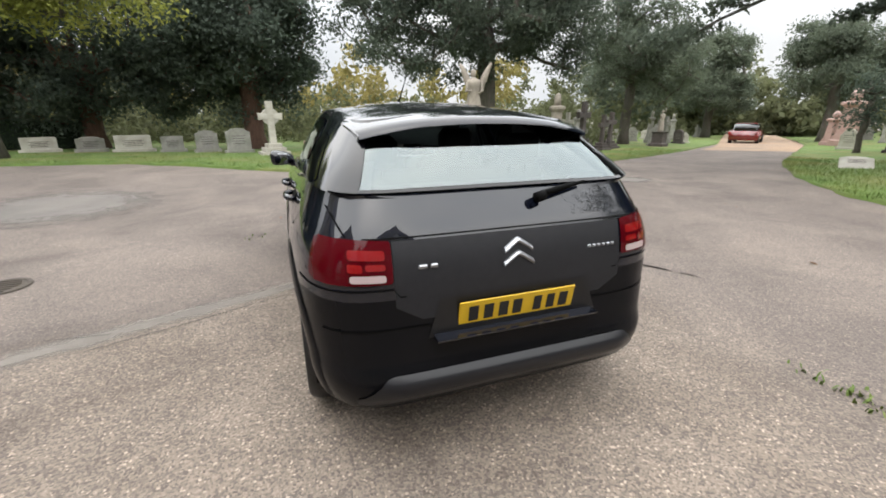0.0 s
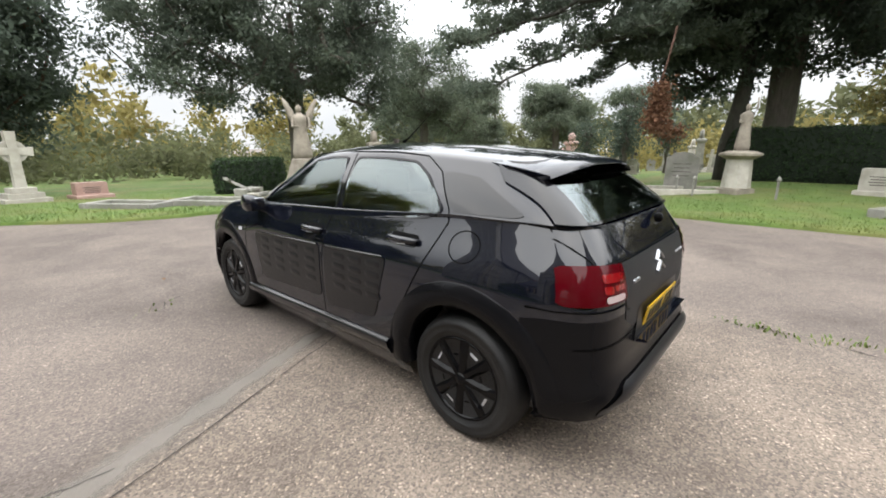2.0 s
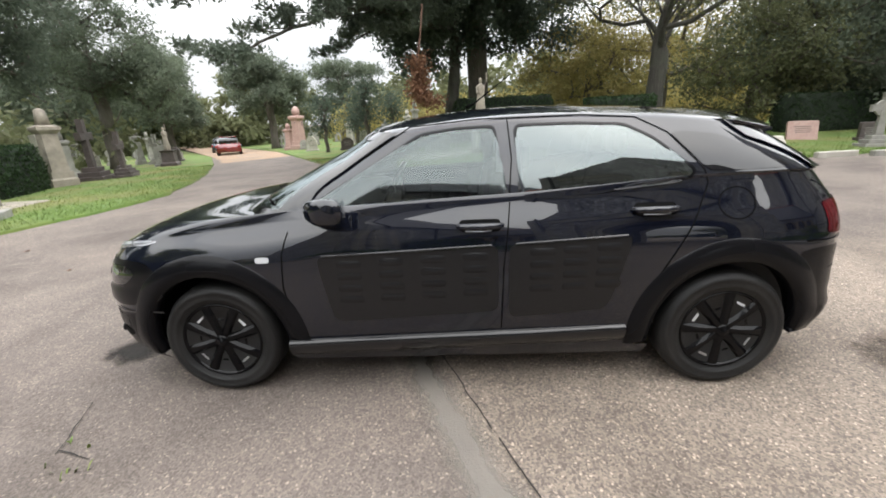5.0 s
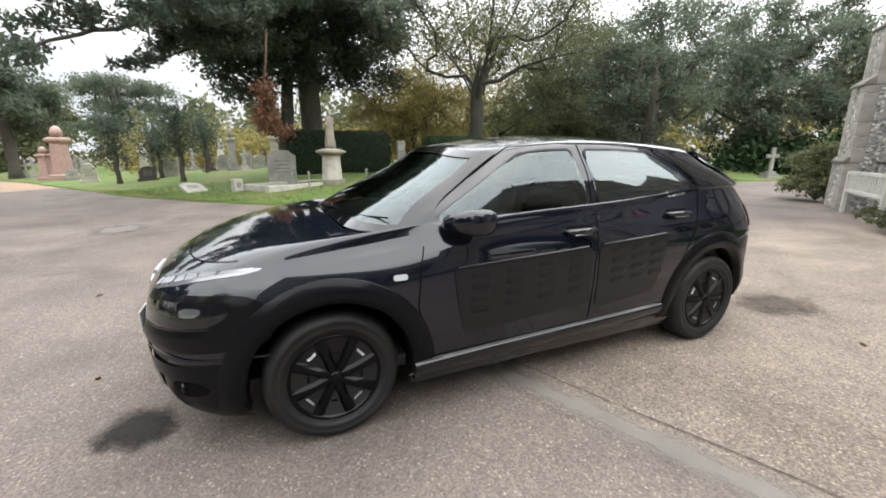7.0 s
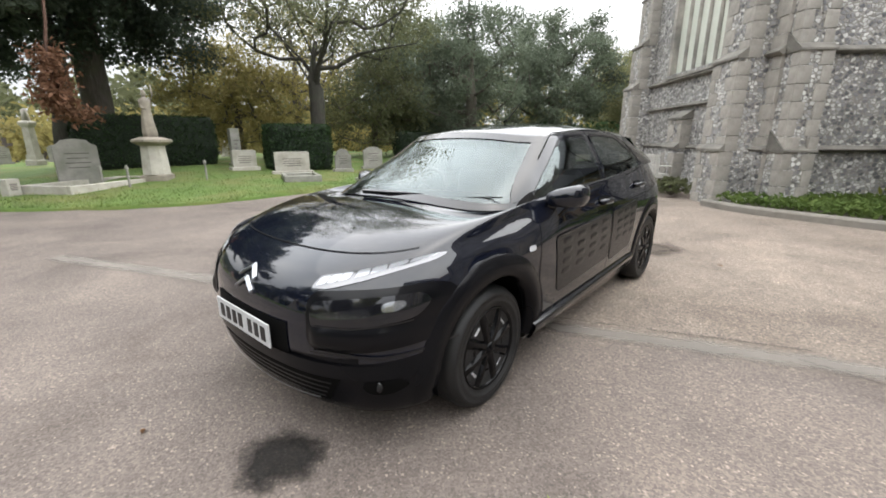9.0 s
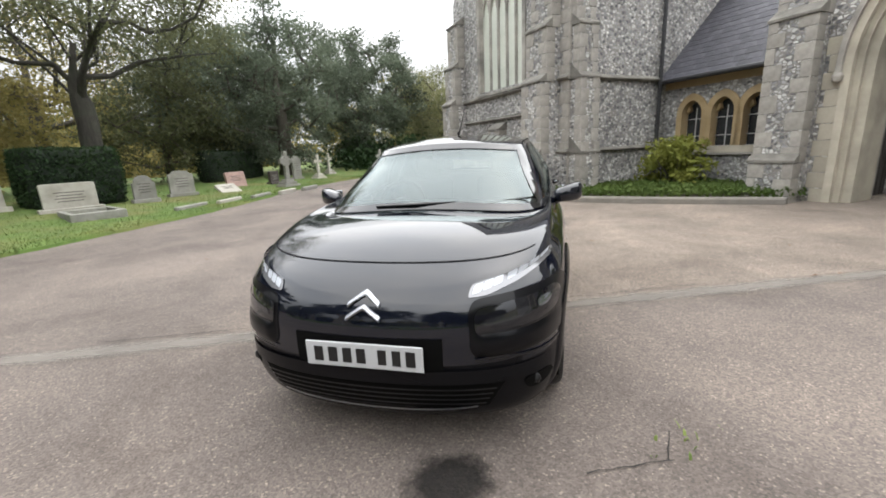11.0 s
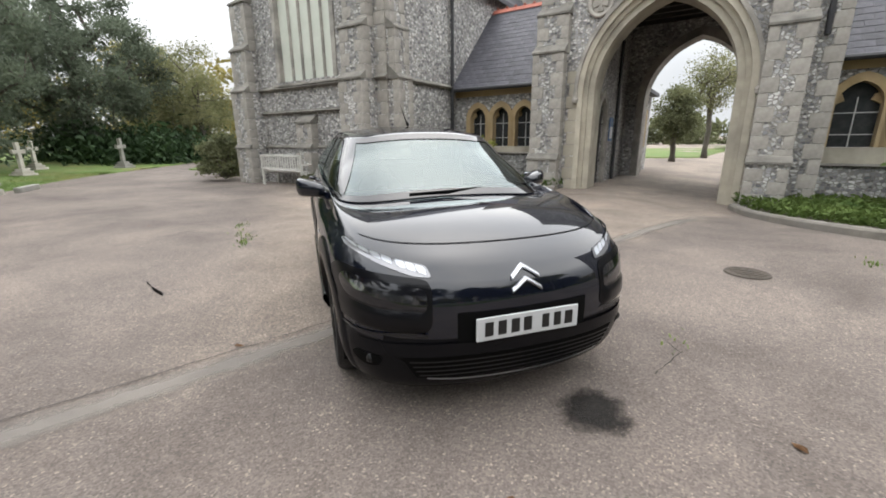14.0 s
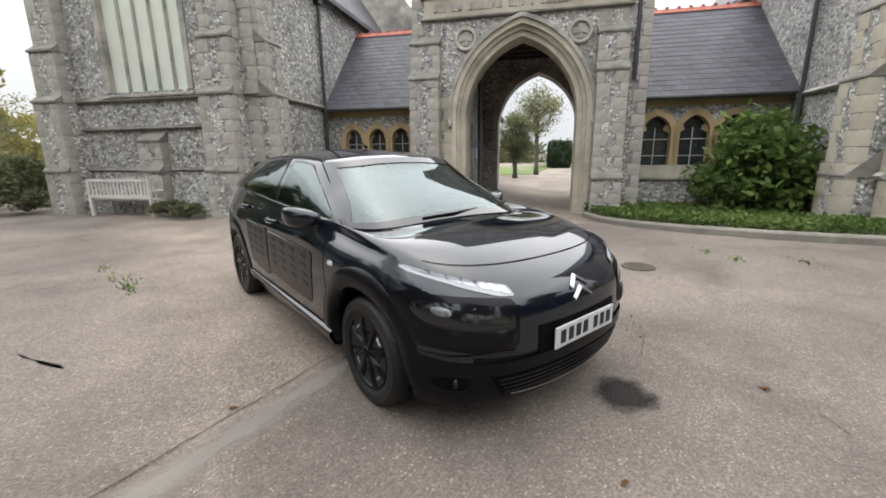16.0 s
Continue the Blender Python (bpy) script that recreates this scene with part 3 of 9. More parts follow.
for i, (x, y, n) in enumerate(((1.77, -2.32, 60), (1.75, -2.6, 30), (1.95, -3.6, 50), (1.9, -2.9, 30), (-4.7, 1.15, 40), (-4.5, 1.6, 40), (-5.0, 2.2, 40), (-1.28, 1.82, 14), (0.2, -3.4, 10))):
    tuft("weed", x, y, int(n * 0.8), 0.036, 40 + i, turn=1.5 if x > 1 else 0.6)
LEAF_BROWN = material("fallen_leaf", (0.10, 0.045, 0.015), (0.16, 0.08, 0.03), 12, 0.8)
for i in range(26):
    rs = random.Random(300 + i)
    ang, rad = rs.uniform(0, 6.28), rs.uniform(2.2, 6.5)
    x, y = rad * math.cos(ang) - 0.6, rad * math.sin(ang)
    bm = bmesh.new()
    s = rs.uniform(0.02, 0.035)
    pts = [(0, -s * 1.4, 0), (s * 0.6, -s * 0.4, 0.006), (s * 0.5, s * 0.6, 0.010), (0, s * 1.3, 0.004), (-s * 0.5, s * 0.6, 0.012), (-s * 0.6, -s * 0.4, 0.005)]
    bm.faces.new([bm.verts.new(p) for p in pts])
    bmesh.ops.solidify(bm, geom=bm.faces[:], thickness=0.0015)
    ob = obj("fallen_leaf", bm, LEAF_BROWN)
    ob.matrix_world = pose(x, y, ground_z(x, y) + 0.004, rs.uniform(-8, 8), rs.uniform(-8, 8), rs.uniform(0, 360))
    tagged(ob, "curled brown leaf lying on the asphalt", "leaf", "fallen leaves")


# blades along the verges
def verge_blades(poly, seed, n, label):
    rs = np.random.RandomState(seed)
    verts, faces = [], []
    made = 0
    while made < n:
        x, y = rs.uniform(-12, 17), rs.uniform(-19, 16)
        if not inside((x, y), poly):
            continue
        d = edge_distance((x, y), poly)
        if rs.rand() > math.exp(-d / 1.6) + 0.06:
            continue
        z = lawn_z(x, y, poly) - 0.01
        h, a = rs.uniform(0.03, 0.08), rs.uniform(0, 6.28)
        w = 0.006 + 0.006 * rs.rand()
        dx, dy = math.cos(a), math.sin(a)
        b = len(verts)
        verts += [(x - dy * w, y + dx * w, z), (x + dy * w, y - dx * w, z), (x + dx * h * 0.6, y + dy * h * 0.6, z + h)]
        faces.append((b, b + 1, b + 2))
        made += 1
    me = bpy.data.meshes.new("grass")
    me.from_pydata(verts, [], faces)
    me.materials.append(BLADE)
    tagged(new("grass", me), label, "grass", kind="stuff")


verge_blades(LAWN_A, 1, 26000, "grass blades along the verge")
verge_blades(LAWN_B, 2, 30000, "grass blades along the verge by the graves")

# ---- church: two flint chapels joined by a gateway ----
def arch_z(x, h, rise):
    """Height of a pointed arch over its spring line at x from its middle."""
    r = (h * h + rise * rise) / (2 * h)
    return math.sqrt(max(0, r * r - (abs(x) + r - h) ** 2)) if abs(x) < h else 0.0


def arch_points(c, h, spring, rise, n=10):
    return [(c + h * math.sin(math.pi / 2 * (i / n)), spring + arch_z(h * math.sin(math.pi / 2 * (i / n)), h, rise)) for i in range(-n, n + 1)]


def pierced_wall(bm, a0, a1, z0, ztop, v0, v1, openings):
    """A wall from v0 to v1 with pointed openings (middle, half width, sill, spring, rise); ztop is a number or a function of a."""
    top = ztop if callable(ztop) else (lambda a: ztop)
    cuts = {a0, a1, (a0 + a1) / 2}
    for c, h, sill, spring, rise in openings:
        cuts |= {c + h * math.sin(math.pi / 2 * i / 9) for i in range(-9, 10)}
    cuts = sorted(x for x in cuts if a0 - 1e-6 <= x <= a1 + 1e-6)
    for p, q in zip(cuts, cuts[1:]):
        if q - p < 1e-5:
            continue
        mid = (p + q) / 2
        o = [w for w in openings if abs(mid - w[0]) < w[1]]
        if not o:
            prism(bm, [(p, z0), (q, z0), (q, top(q)), (p, top(p))], v0, v1)
        else:
            c, h, sill, spring, rise = o[0]
            prism(bm, [(p, spring + arch_z(p - c, h, rise)), (q, spring + arch_z(q - c, h, rise)), (q, top(q)), (p, top(p))], v0, v1)
            if sill > z0 + 1e-3:
                prism(bm, [(p, z0), (q, z0), (q, sill), (p, sill)], v0, v1)
    bmesh.ops.remove_doubles(bm, verts=bm.verts[:], dist=0.0008)


def arch_moulding(bm, c, h, spring, rise, width, v0, v1, foot=None, n=12):
    """A stone band round a pointed opening, with jambs down to foot."""
    inner, outer = arch_points(c, h, spring, rise, n), arch_points(c, h + width, spring, rise + width * 1.15, n)
    if foot is not None:
        inner = [(c - h, foot)] + inner + [(c + h, foot)]
        outer = [(c - h - width, foot)] + outer + [(c + h + width, foot)]
    for (i0, i1, o0, o1) in zip(inner, inner[1:], outer, outer[1:]):
        prism(bm, [i0, i1, o1, o0], v0, v1)


VC, VL, VG = -5.55, -8.91, -8.27
AC0, AC1 = 5.03, 11.07      # the chapel's two side walls
AR = -7.43                  # the second chapel's side wall
GC, GH, GB = -0.85, 1.48, -1.30  # the gateway's opening, and the middle of the arch at its back


def church_part(name, bm, mat, label, category="wall", parent=None):
    ob = obj(name, bm, mat, False, parent)
    if parent is None:
        ob.matrix_world = CH
        return tagged(ob, label, category, kind="structure")
    return tagged(ob, label) if label else ob


BLOCKS = {}


def stone_block(parent, a0, a1, v0, v1, z0, z1, mat=None, name="stone"):
    """One dressed block with worn edges, as a child of a piece of the church."""
    key = (round(a1 - a0, 2), round(v1 - v0, 2), round(z1 - z0, 2), (mat or STONE).name)
    if key not in BLOCKS:
        bm = bmesh.new()
        x, y, z = key[0] / 2, key[1] / 2, key[2] / 2
        box(bm, -x, x, -y, y, -z, z, 0.007)
        me = bpy.data.meshes.new("stone")
        bm.to_mesh(me)
        bm.free()
        me.materials.append(mat or STONE)
        BLOCKS[key] = me
    ob = new(name, BLOCKS[key])
    ob.parent = parent
    ob.location = ((a0 + a1) / 2, (v0 + v1) / 2, (z0 + z1) / 2)
    return ob


def string_course(name, a0, a1, v, z, depth, height, mat=WEATHERED, parent=None, along="a"):
    """A weathered moulding with a sloping top along a wall."""
    bm = bmesh.new()
    prof = [(0, 0), (depth * 0.5, 0), (depth, height * 0.4), (depth, height * 0.6), (0, height * 1.3)]
    if along == "a":
        prism(bm, [(v + d, z + h) for d, h in prof], a0, a1, 0)
    else:
        prism(bm, [(v - d, z + h) for d, h in prof], a0, a1, 1)
    return church_part(name, bm, mat, "weathered stone string course", "moulding", parent)


# chapel by the bench
bm = bmesh.new()
AM, WM, WH = (AC0 + AC1) / 2, 8.05, 1.26
gable = lambda a: 6.2 + (3.02 - abs(a - AM)) * 1.45
pierced_wall(bm, AC0, AC1, -0.4, gable, VC - 0.6, VC, [(WM, WH, 3.08, 6.0, 2.2)])
chapel = church_part("wall_chapel_front", bm, FLINT, "grey flint chapel end wall with stone dressings")
bm = bmesh.new()
box(bm, AC0, AC0 + 0.6, VC - 7.6, VC - 0.6, -0.4, 6.28)
chapel_side = church_part("wall_chapel_side", bm, FLINT, "grey flint chapel side wall")
bm = bmesh.new()
box(bm, AC1 - 0.6, AC1, VC - 12, VC - 0.6, -0.4, 6.0)
church_part("wall_chapel_far_side", bm, FLINT, "grey flint chapel far side wall")
bm = bmesh.new()
for s in (-1, 1):
    prism(bm, [(AM + s * 3.28, 5.92), (AM + s * 3.28, 6.06), (AM, 10.72), (AM, 10.58)], VC - 12, VC - 0.62)
church_part("roof_chapel", bm, SLATE, "steep grey slate chapel roof", "roof")
bm = bmesh.new()
prism(bm, [(2.4, 5.35), (2.4, 5.5), (5.9, 9.9), (5.9, 5.35)], VC - 9.2, VC - 8.6)
church_part("wall_vestry_gable", bm, STONE, "pale coped gable behind the link roof")
bm = bmesh.new()
box(bm, 2.4, 5.9, VC - 9.1, VC - 8.7, -0.4, 5.35)
church_part("wall_vestry", bm, FLINT, "flint vestry wall")
for nm, a0, a1, z, d, h in (("moulding_base", AC0 - 0.06, AC1 + 0.06, 1.12, 0.10, 0.09), ("moulding_low", 6.2, 10.28, 2.15, 0.09, 0.09), ("moulding_main", AC0 - 0.06, AC1 + 0.06, 2.84, 0.11, 0.11)):
    string_course(nm, a0, a1, VC, z, d, h)
string_course("moulding_side_main", VC - 3.4, VC - 0.02, AC0, 2.84, 0.11, 0.11, along="v")
string_course("moulding_side_base", VC - 3.4, VC - 0.02, AC0, 1.12, 0.10, 0.09, along="v")
bm = bmesh.new()
box(bm, AC0 + 0.0, AC1, VC, VC + 0.06, -0.4, 1.12)
church_part("plinth_chapel", bm, FLINT, "flint plinth of the chapel wall")
# great window
bm = bmesh.new()
arch_moulding(bm, WM, WH - 0.10, 6.0, 2.08, 0.15, VC - 0.15, VC + 0.035, 3.08)
win = church_part("window_1", bm, STONE, "tall traceried chapel window with clouded glass", "window")
bm = bmesh.new()
pts = arch_points(WM, WH - 0.08, 6.0, 2.08, 8)
f = bm.faces.new([bm.verts.new((a, VC - 0.13, z)) for a, z in [(WM + WH - 0.08, 3.08)] + pts[::-1] + [(WM - WH + 0.08, 3.08)]])
church_part("pane", bm, DUSTY, "clouded pale green glass", parent=win)
for k in range(4):
    bm = bmesh.new()
    a = WM - 0.69 + 0.46 * k
    prism(bm, [(a - 0.035, VC - 0.14), (a + 0.035, VC - 0.14), (a + 0.035, VC - 0.09), (a, VC - 0.05), (a - 0.035, VC - 0.09)], 3.08, 7.0, 2)
    church_part("mullion", bm, STONE, "", parent=win)
for k in range(5):
    bm = bmesh.new()
    a = WM - 0.92 + 0.46 * k
    arch_moulding(bm, a, 0.165, 5.35, 0.40, 0.05, VC - 0.135, VC - 0.07)
    church_part("tracery", bm, STONE, "", parent=win)
bm = bmesh.new()
prism(bm, [(VC - 0.3, 3.12), (VC - 0.3, 2.94), (VC + 0.12, 2.94), (VC + 0.12, 2.99)], WM - WH - 0.12, WM + WH + 0.12, 0)
church_part("window_sill", bm, STONE, "sloping stone sill", parent=win)


def buttress(name, a0, a1, v0, v1, steps, label, front="v"):
    """A stepped buttress: flint core, stone blocks at its corners, sloping offsets. steps: (height, depth kept) from the ground up."""
    bm, caps = bmesh.new(), []
    z = -0.4
    full = v1 - v0
    for top, keep in steps:
        box(bm, a0, a1, v0, v0 + full * keep, z, top)
        nxt = [k for t, k in steps if t > top]
        nk = nxt[0] if nxt else 0.0
        caps.append([(v0 + full * nk, top + 0.5 * full * (keep - nk) + 0.12), (v0 + full * nk, top + 0.002), (v0 + full * keep + 0.04, top + 0.002), (v0 + full * keep + 0.04, top + 0.05)])
        z = top
    core = church_part(name, bm, FLINT, label, "buttress")
    for prof in caps:
        bm = bmesh.new()
        prism(bm, prof, a0 - 0.03, a1 + 0.03, 0)
        church_part("cap_stone", bm, WEATHERED, "", parent=core)
    z = -0.4
    rs = random.Random(name)
    for top, keep in steps:
        k = 0
        while z < top - 0.1:
            h = min(rs.choice((0.26, 0.30, 0.34)), top - z)
            v = v0 + full * keep
            wide = (k % 2 == 0)
            wa, wb = (0.30, 0.16) if wide else (0.17, 0.30)
            if a1 - a0 < 0.62:
                stone_block(core, a0 - 0.012, a1 + 0.012, v - 0.25, v + 0.012, z, z + h - 0.006)
            else:
                stone_block(core, a0 - 0.012, a0 + wa, v - 0.25, v + 0.012, z, z + h - 0.006)
                stone_block(core, a1 - wb, a1 + 0.012, v - 0.25, v + 0.012, z, z + h - 0.006)
            z += h
            k += 1
        z = top
    return core


STEP = [(1.12, 1.0), (2.84, 0.9), (4.05, 0.66), (5.4, 0.42)]
buttress("buttress_chapel_right", 5.36, 6.16, VC, VC + 0.62, STEP, "stepped flint and stone corner buttress")
buttress("buttress_chapel_left", 10.3, 11.07, VC, VC + 0.62, STEP, "stepped flint and stone corner buttress")
# corner strip and buttress on the flank
core_side = buttress("buttress_chapel_mid", 7.74, 8.40, VC, VC + 0.34, [(1.12, 1.0), (1.85, 0.75)], "low stone pier with a sloping cap")
bm = bmesh.new()
for z0, z1, w in ((-0.4, 1.12, 0.42), (1.12, 2.84, 0.36), (2.84, 4.0, 0.26), (4.0, 5.3, 0.15)):
    box(bm, AC0 - w, AC0, VC - 0.62, VC - 0.06, z0, z1)
flank = church_part("buttress_chapel_flank", bm, FLINT, "stepped flint and stone buttress on the flank", "buttress")
for z1, w in ((1.12, 0.42), (2.84, 0.36), (4.0, 0.26), (5.3, 0.15)):
    bm = bmesh.new()
    prism(bm, [(AC0 - w - 0.03, z1 + 0.002), (AC0 - w - 0.03, z1 + 0.04), (AC0, z1 + 0.04 + w * 0.9), (AC0, z1 + 0.002)], VC - 0.65, VC - 0.03)
    church_part("cap_stone", bm, WEATHERED, "", parent=flank)
z, k = -0.4, 0
while z < 5.2:
    w = 0.42 if z < 1.1 else 0.36 if z < 2.8 else 0.26 if z < 3.95 else 0.15
    stone_block(flank, AC0 - w - 0.012, AC0 - w + 0.2, VC - (0.30 if k % 2 else 0.22), VC - 0.05, z, z + 0.294)
    stone_block(flank, AC0 - w - 0.012, AC0 - w + 0.2, VC - 0.63, VC - (0.46 if k % 2 else 0.40), z, z + 0.294)
    z += 0.3
    k += 1
k = 0
z = -0.4
while z < 5.9:
    stone_block(chapel, AC0 - 0.012, AC0 + (0.34 if k % 2 else 0.22), VC - 0.2, VC + 0.015, z, z + 0.294)
    z += 0.3
    k += 1

# the second chapel
bm = bmesh.new()
box(bm, AR - 0.6, AR, VC - 12, VC - 0.6, -0.6, 6.2)
second_side = church_part("wall_second_chapel_side", bm, FLINT, "grey flint side wall of the second chapel")
bm = bmesh.new()
pierced_wall(bm, AR - 6.7, AR, -0.6, lambda a: 6.2 + (3.36 - abs(a - AR + 3.35)) * 1.35, VC - 0.6, VC, [])
second = church_part("wall_second_chapel_front", bm, FLINT, "grey flint end wall of the second chapel")
bm = bmesh.new()
for s in (-1, 1):
    prism(bm, [(AR - 3.36 + s * 3.6, 5.92), (AR - 3.36 + s * 3.6, 6.06), (AR - 3.36, 10.82), (AR - 3.36, 10.68)], VC - 12, VC - 0.62)
church_part("roof_second_chapel", bm, SLATE, "steep grey slate roof of the second chapel", "roof")
bm = bmesh.new()
for z0, z1, w in ((-0.6, 0.95, 0.5), (0.95, 2.7, 0.42), (2.7, 3.9, 0.3), (3.9, 5.3, 0.16)):
    box(bm, AR, AR + w, VC - 1.0, VC - 0.25, z0, z1)
flank2 = church_part("buttress_second_flank", bm, FLINT, "stepped flint and pale stone buttress on the second chapel", "buttress")
for z1, w in ((0.95, 0.5), (2.7, 0.42), (3.9, 0.3), (5.3, 0.16)):
    bm = bmesh.new()
    prism(bm, [(AR + w + 0.03, z1 + 0.002), (AR + w + 0.03, z1 + 0.04), (AR, z1 + 0.04 + w * 0.9), (AR, z1 + 0.002)], VC - 1.03, VC - 0.22)
    church_part("cap_stone", bm, WEATHERED, "", parent=flank2)
z, k = -0.6, 0
while z < 5.2:
    w = 0.5 if z < 0.9 else 0.42 if z < 2.65 else 0.3 if z < 3.85 else 0.16
    stone_block(flank2, AR + w - 0.2, AR + w + 0.012, VC - (0.62 if k % 2 else 0.52), VC - 0.24, z, z + 0.294, PALE_STONE)
    stone_block(flank2, AR + w - 0.2, AR + w + 0.012, VC - 1.012, VC - (0.82 if k % 2 else 0.74), z, z + 0.294, PALE_STONE)
    stone_block(second, AR - (0.34 if k % 2 else 0.22), AR + 0.014, VC - 0.22, VC + 0.015, z, z + 0.294, PALE_STONE)
    z += 0.3
    k += 1
string_course("moulding_second_main", AR - 6, AR + 0.05, VC, 2.7, 0.11, 0.11)
for nm, z in (("moulding_second_side", 2.7), ("moulding_second_base", 0.92)):
    bm = bmesh.new()
    prism(bm, [(AR, z), (AR + 0.06, z), (AR + 0.11, z + 0.05), (AR + 0.11, z + 0.07), (AR, z + 0.14)], VC - 3.4, VC - 0.02)
    church_part(nm, bm, STONE, "weathered stone string course", "moulding")
buttress("buttress_second_front", AR - 1.1, AR - 0.35, VC, VC + 0.62, STEP, "stepped flint and stone corner buttress")

# the two links, with their windows and roofs
SLATE_ME = None


def slate_mesh():
    bm = bmesh.new()
    box(bm, -0.148, 0.148, -0.15, 0.15, -0.005, 0.005)
    me = bpy.data.meshes.new("slate")
    bm.to_mesh(me)
    bm.free()
    me.materials.append(SLATE)
    return me


SLATE_ME = slate_mesh()


def link(tag, a0, a1, wins, h, zsill, zstring):
    bm = bmesh.new()
    pierced_wall(bm, a0, a1, -0.6, 3.0, VL - 0.5, VL, [(w, h, zsill, 1.95, h * 1.25) for w in wins])
    wall = church_part("wall_link_" + tag, bm, FLINT, "low flint link wall with arched windows")
    bm = bmesh.new()
    box(bm, a0, a1, VL, VL + 0.05, -0.6, zstring)
    church_part("plinth_link_" + tag, bm, FLINT, "flint plinth under the windows", "wall")
    string_course("moulding_link_" + tag, a0, a1, VL + 0.05, zstring - 0.02, 0.07, 0.06)
    lo, hi = min(wins) - h - 0.12, max(wins) + h + 0.12
    bm = bmesh.new()
    box(bm, lo, hi, VL - 0.1, VL + 0.055, zstring + 0.045, zsill - 0.004)
    church_part("sill_link_" + tag, bm, PALE_STONE, "pale stone window sill", "sill")
    bm = bmesh.new()
    box(bm, a0, a1, VL, VL + 0.03, 2.62, 2.86)
    church_part("lintel_link_" + tag, bm, OCHRE_STONE, "ochre sandstone course under the eaves", "wall")
    for i, w in enumerate(wins):
        bm = bmesh.new()
        arch_moulding(bm, w, h - 0.045, 1.95, (h - 0.045) * 1.25, 0.15, VL - 0.22, VL + 0.04, zsill, 8)
        wo = church_part("window_%s_%d" % (tag, i + 1), bm, OCHRE_STONE, "small arched leaded window in ochre stone", "window")
        bm = bmesh.new()
        hh = h - 0.03
        f = bm.faces.new([bm.verts.new((a, VL - 0.26, z)) for a, z in [(w + hh, zsill)] + arch_points(w, hh, 1.95, hh * 1.25, 8)[::-1] + [(w - hh, zsill)]])
        church_part("pane", bm, LEADED, "dark leaded glass", parent=wo)
        for sgn in (-1, 1):
            bm = bmesh.new()
            prism(bm, [(w + sgn * h, 1.93), (w + sgn * h * 0.50, 2.04), (w + sgn * h * 0.62, 2.16), (w + sgn * h, 2.20)], VL - 0.24, VL - 0.14)
            church_part("cusp", bm, OCHRE_STONE, "", parent=wo)
        bm = bmesh.new()
        tube(bm, [(w, VL - 0.17, zsill), (w, VL - 0.17, 2.1)], 0.012, 6)
        church_part("upright_bar", bm, plain("pale_bar", (0.4, 0.4, 0.39), 0.6), "", parent=wo)
        for zz in (zsill + 0.25, zsill + 0.68):
            bm = bmesh.new()
            tube(bm, [(w - h, VL - 0.17, zz), (w + h, VL - 0.17, zz)], 0.011, 6)
            church_part("cross_bar", bm, plain("pale_bar", (0.4, 0.4, 0.39), 0.6), "", parent=wo)
    # added backing; its near-black colour stands for the unlit room behind the panes
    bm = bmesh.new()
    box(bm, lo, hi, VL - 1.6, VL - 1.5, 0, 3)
    church_part("shade_backing_" + tag, bm, plain("unlit_room_shade", (0.03, 0.03, 0.03), 0.9), "added backing coloured as the shade behind the windows")
    bm = bmesh.new()
    ve, ze, vr, zr = VL + 0.26, 2.86, -11.35, 5.55
    prism(bm, [(ve, ze - 0.02), (vr, zr - 0.02), (2 * vr - ve, ze - 0.02), (vr, zr - 0.14)], a0, a1, 0)
    roof = church_part("roof_link_" + tag, bm, SLATE, "blue-grey slate roof of the link", "roof")
    length = math.hypot(vr - ve, zr - ze)
    tilt = math.atan2(zr - ze, ve - vr)
    rows = int(length / 0.205)
    rs = random.Random(tag)
    for r in range(rows + 1):
        d = 0.10 + r * 0.205
        a = a0 + (0.15 if r % 2 else 0.0)
        while a < a1 + 0.1:
            ob = new("slate", SLATE_ME)
            ob.parent = roof
            ob.matrix_basis = Matrix.Translation((min(max(a, a0 + 0.15), a1 - 0.15), ve - d * math.cos(tilt) + 0.02, ze + d * math.sin(tilt) + 0.016 + rs.uniform(0, 0.004))) @ Matrix.Rotation(-tilt + 0.035, 4, "X") @ Matrix.Rotation(rs.uniform(-0.006, 0.006), 4, "Z")
            a += 0.30
    k = a0 + 0.16
    tile = None
    while k < a1:
        if tile is None:
            bm = bmesh.new()
            prism(bm, [(-0.13, -0.10), (0, 0.04), (0.13, -0.10), (0.11, -0.12), (0, 0.015), (-0.11, -0.12)], -0.16, 0.16, 0)
            box(bm, -0.05, 0.05, -0.015, 0.015, 0.03, 0.10, 0.01)
            tile = part("ridge_tile", bm, RED_TILE, roof)
            ob = tile
        else:
            ob = new("ridge_tile", tile.data)
            ob.parent = roof
        ob.location = (k, vr, zr + 0.06)
        k += 0.325
    bm = bmesh.new()
    tube(bm, [(a0, ve + 0.06, ze - 0.05), (a1, ve + 0.06, ze - 0.05)], 0.06, 8)
    church_part("gutter_" + tag, bm, IRON, "black iron gutter along the eaves", "gutter")
    return wall


link("left", 2.06, AC0, [2.70, 3.44, 4.22], 0.31, 1.14, 0.92)
link("right", AR, -3.93, [-4.42, -5.34, -6.26], 0.40, 1.12, 0.74)


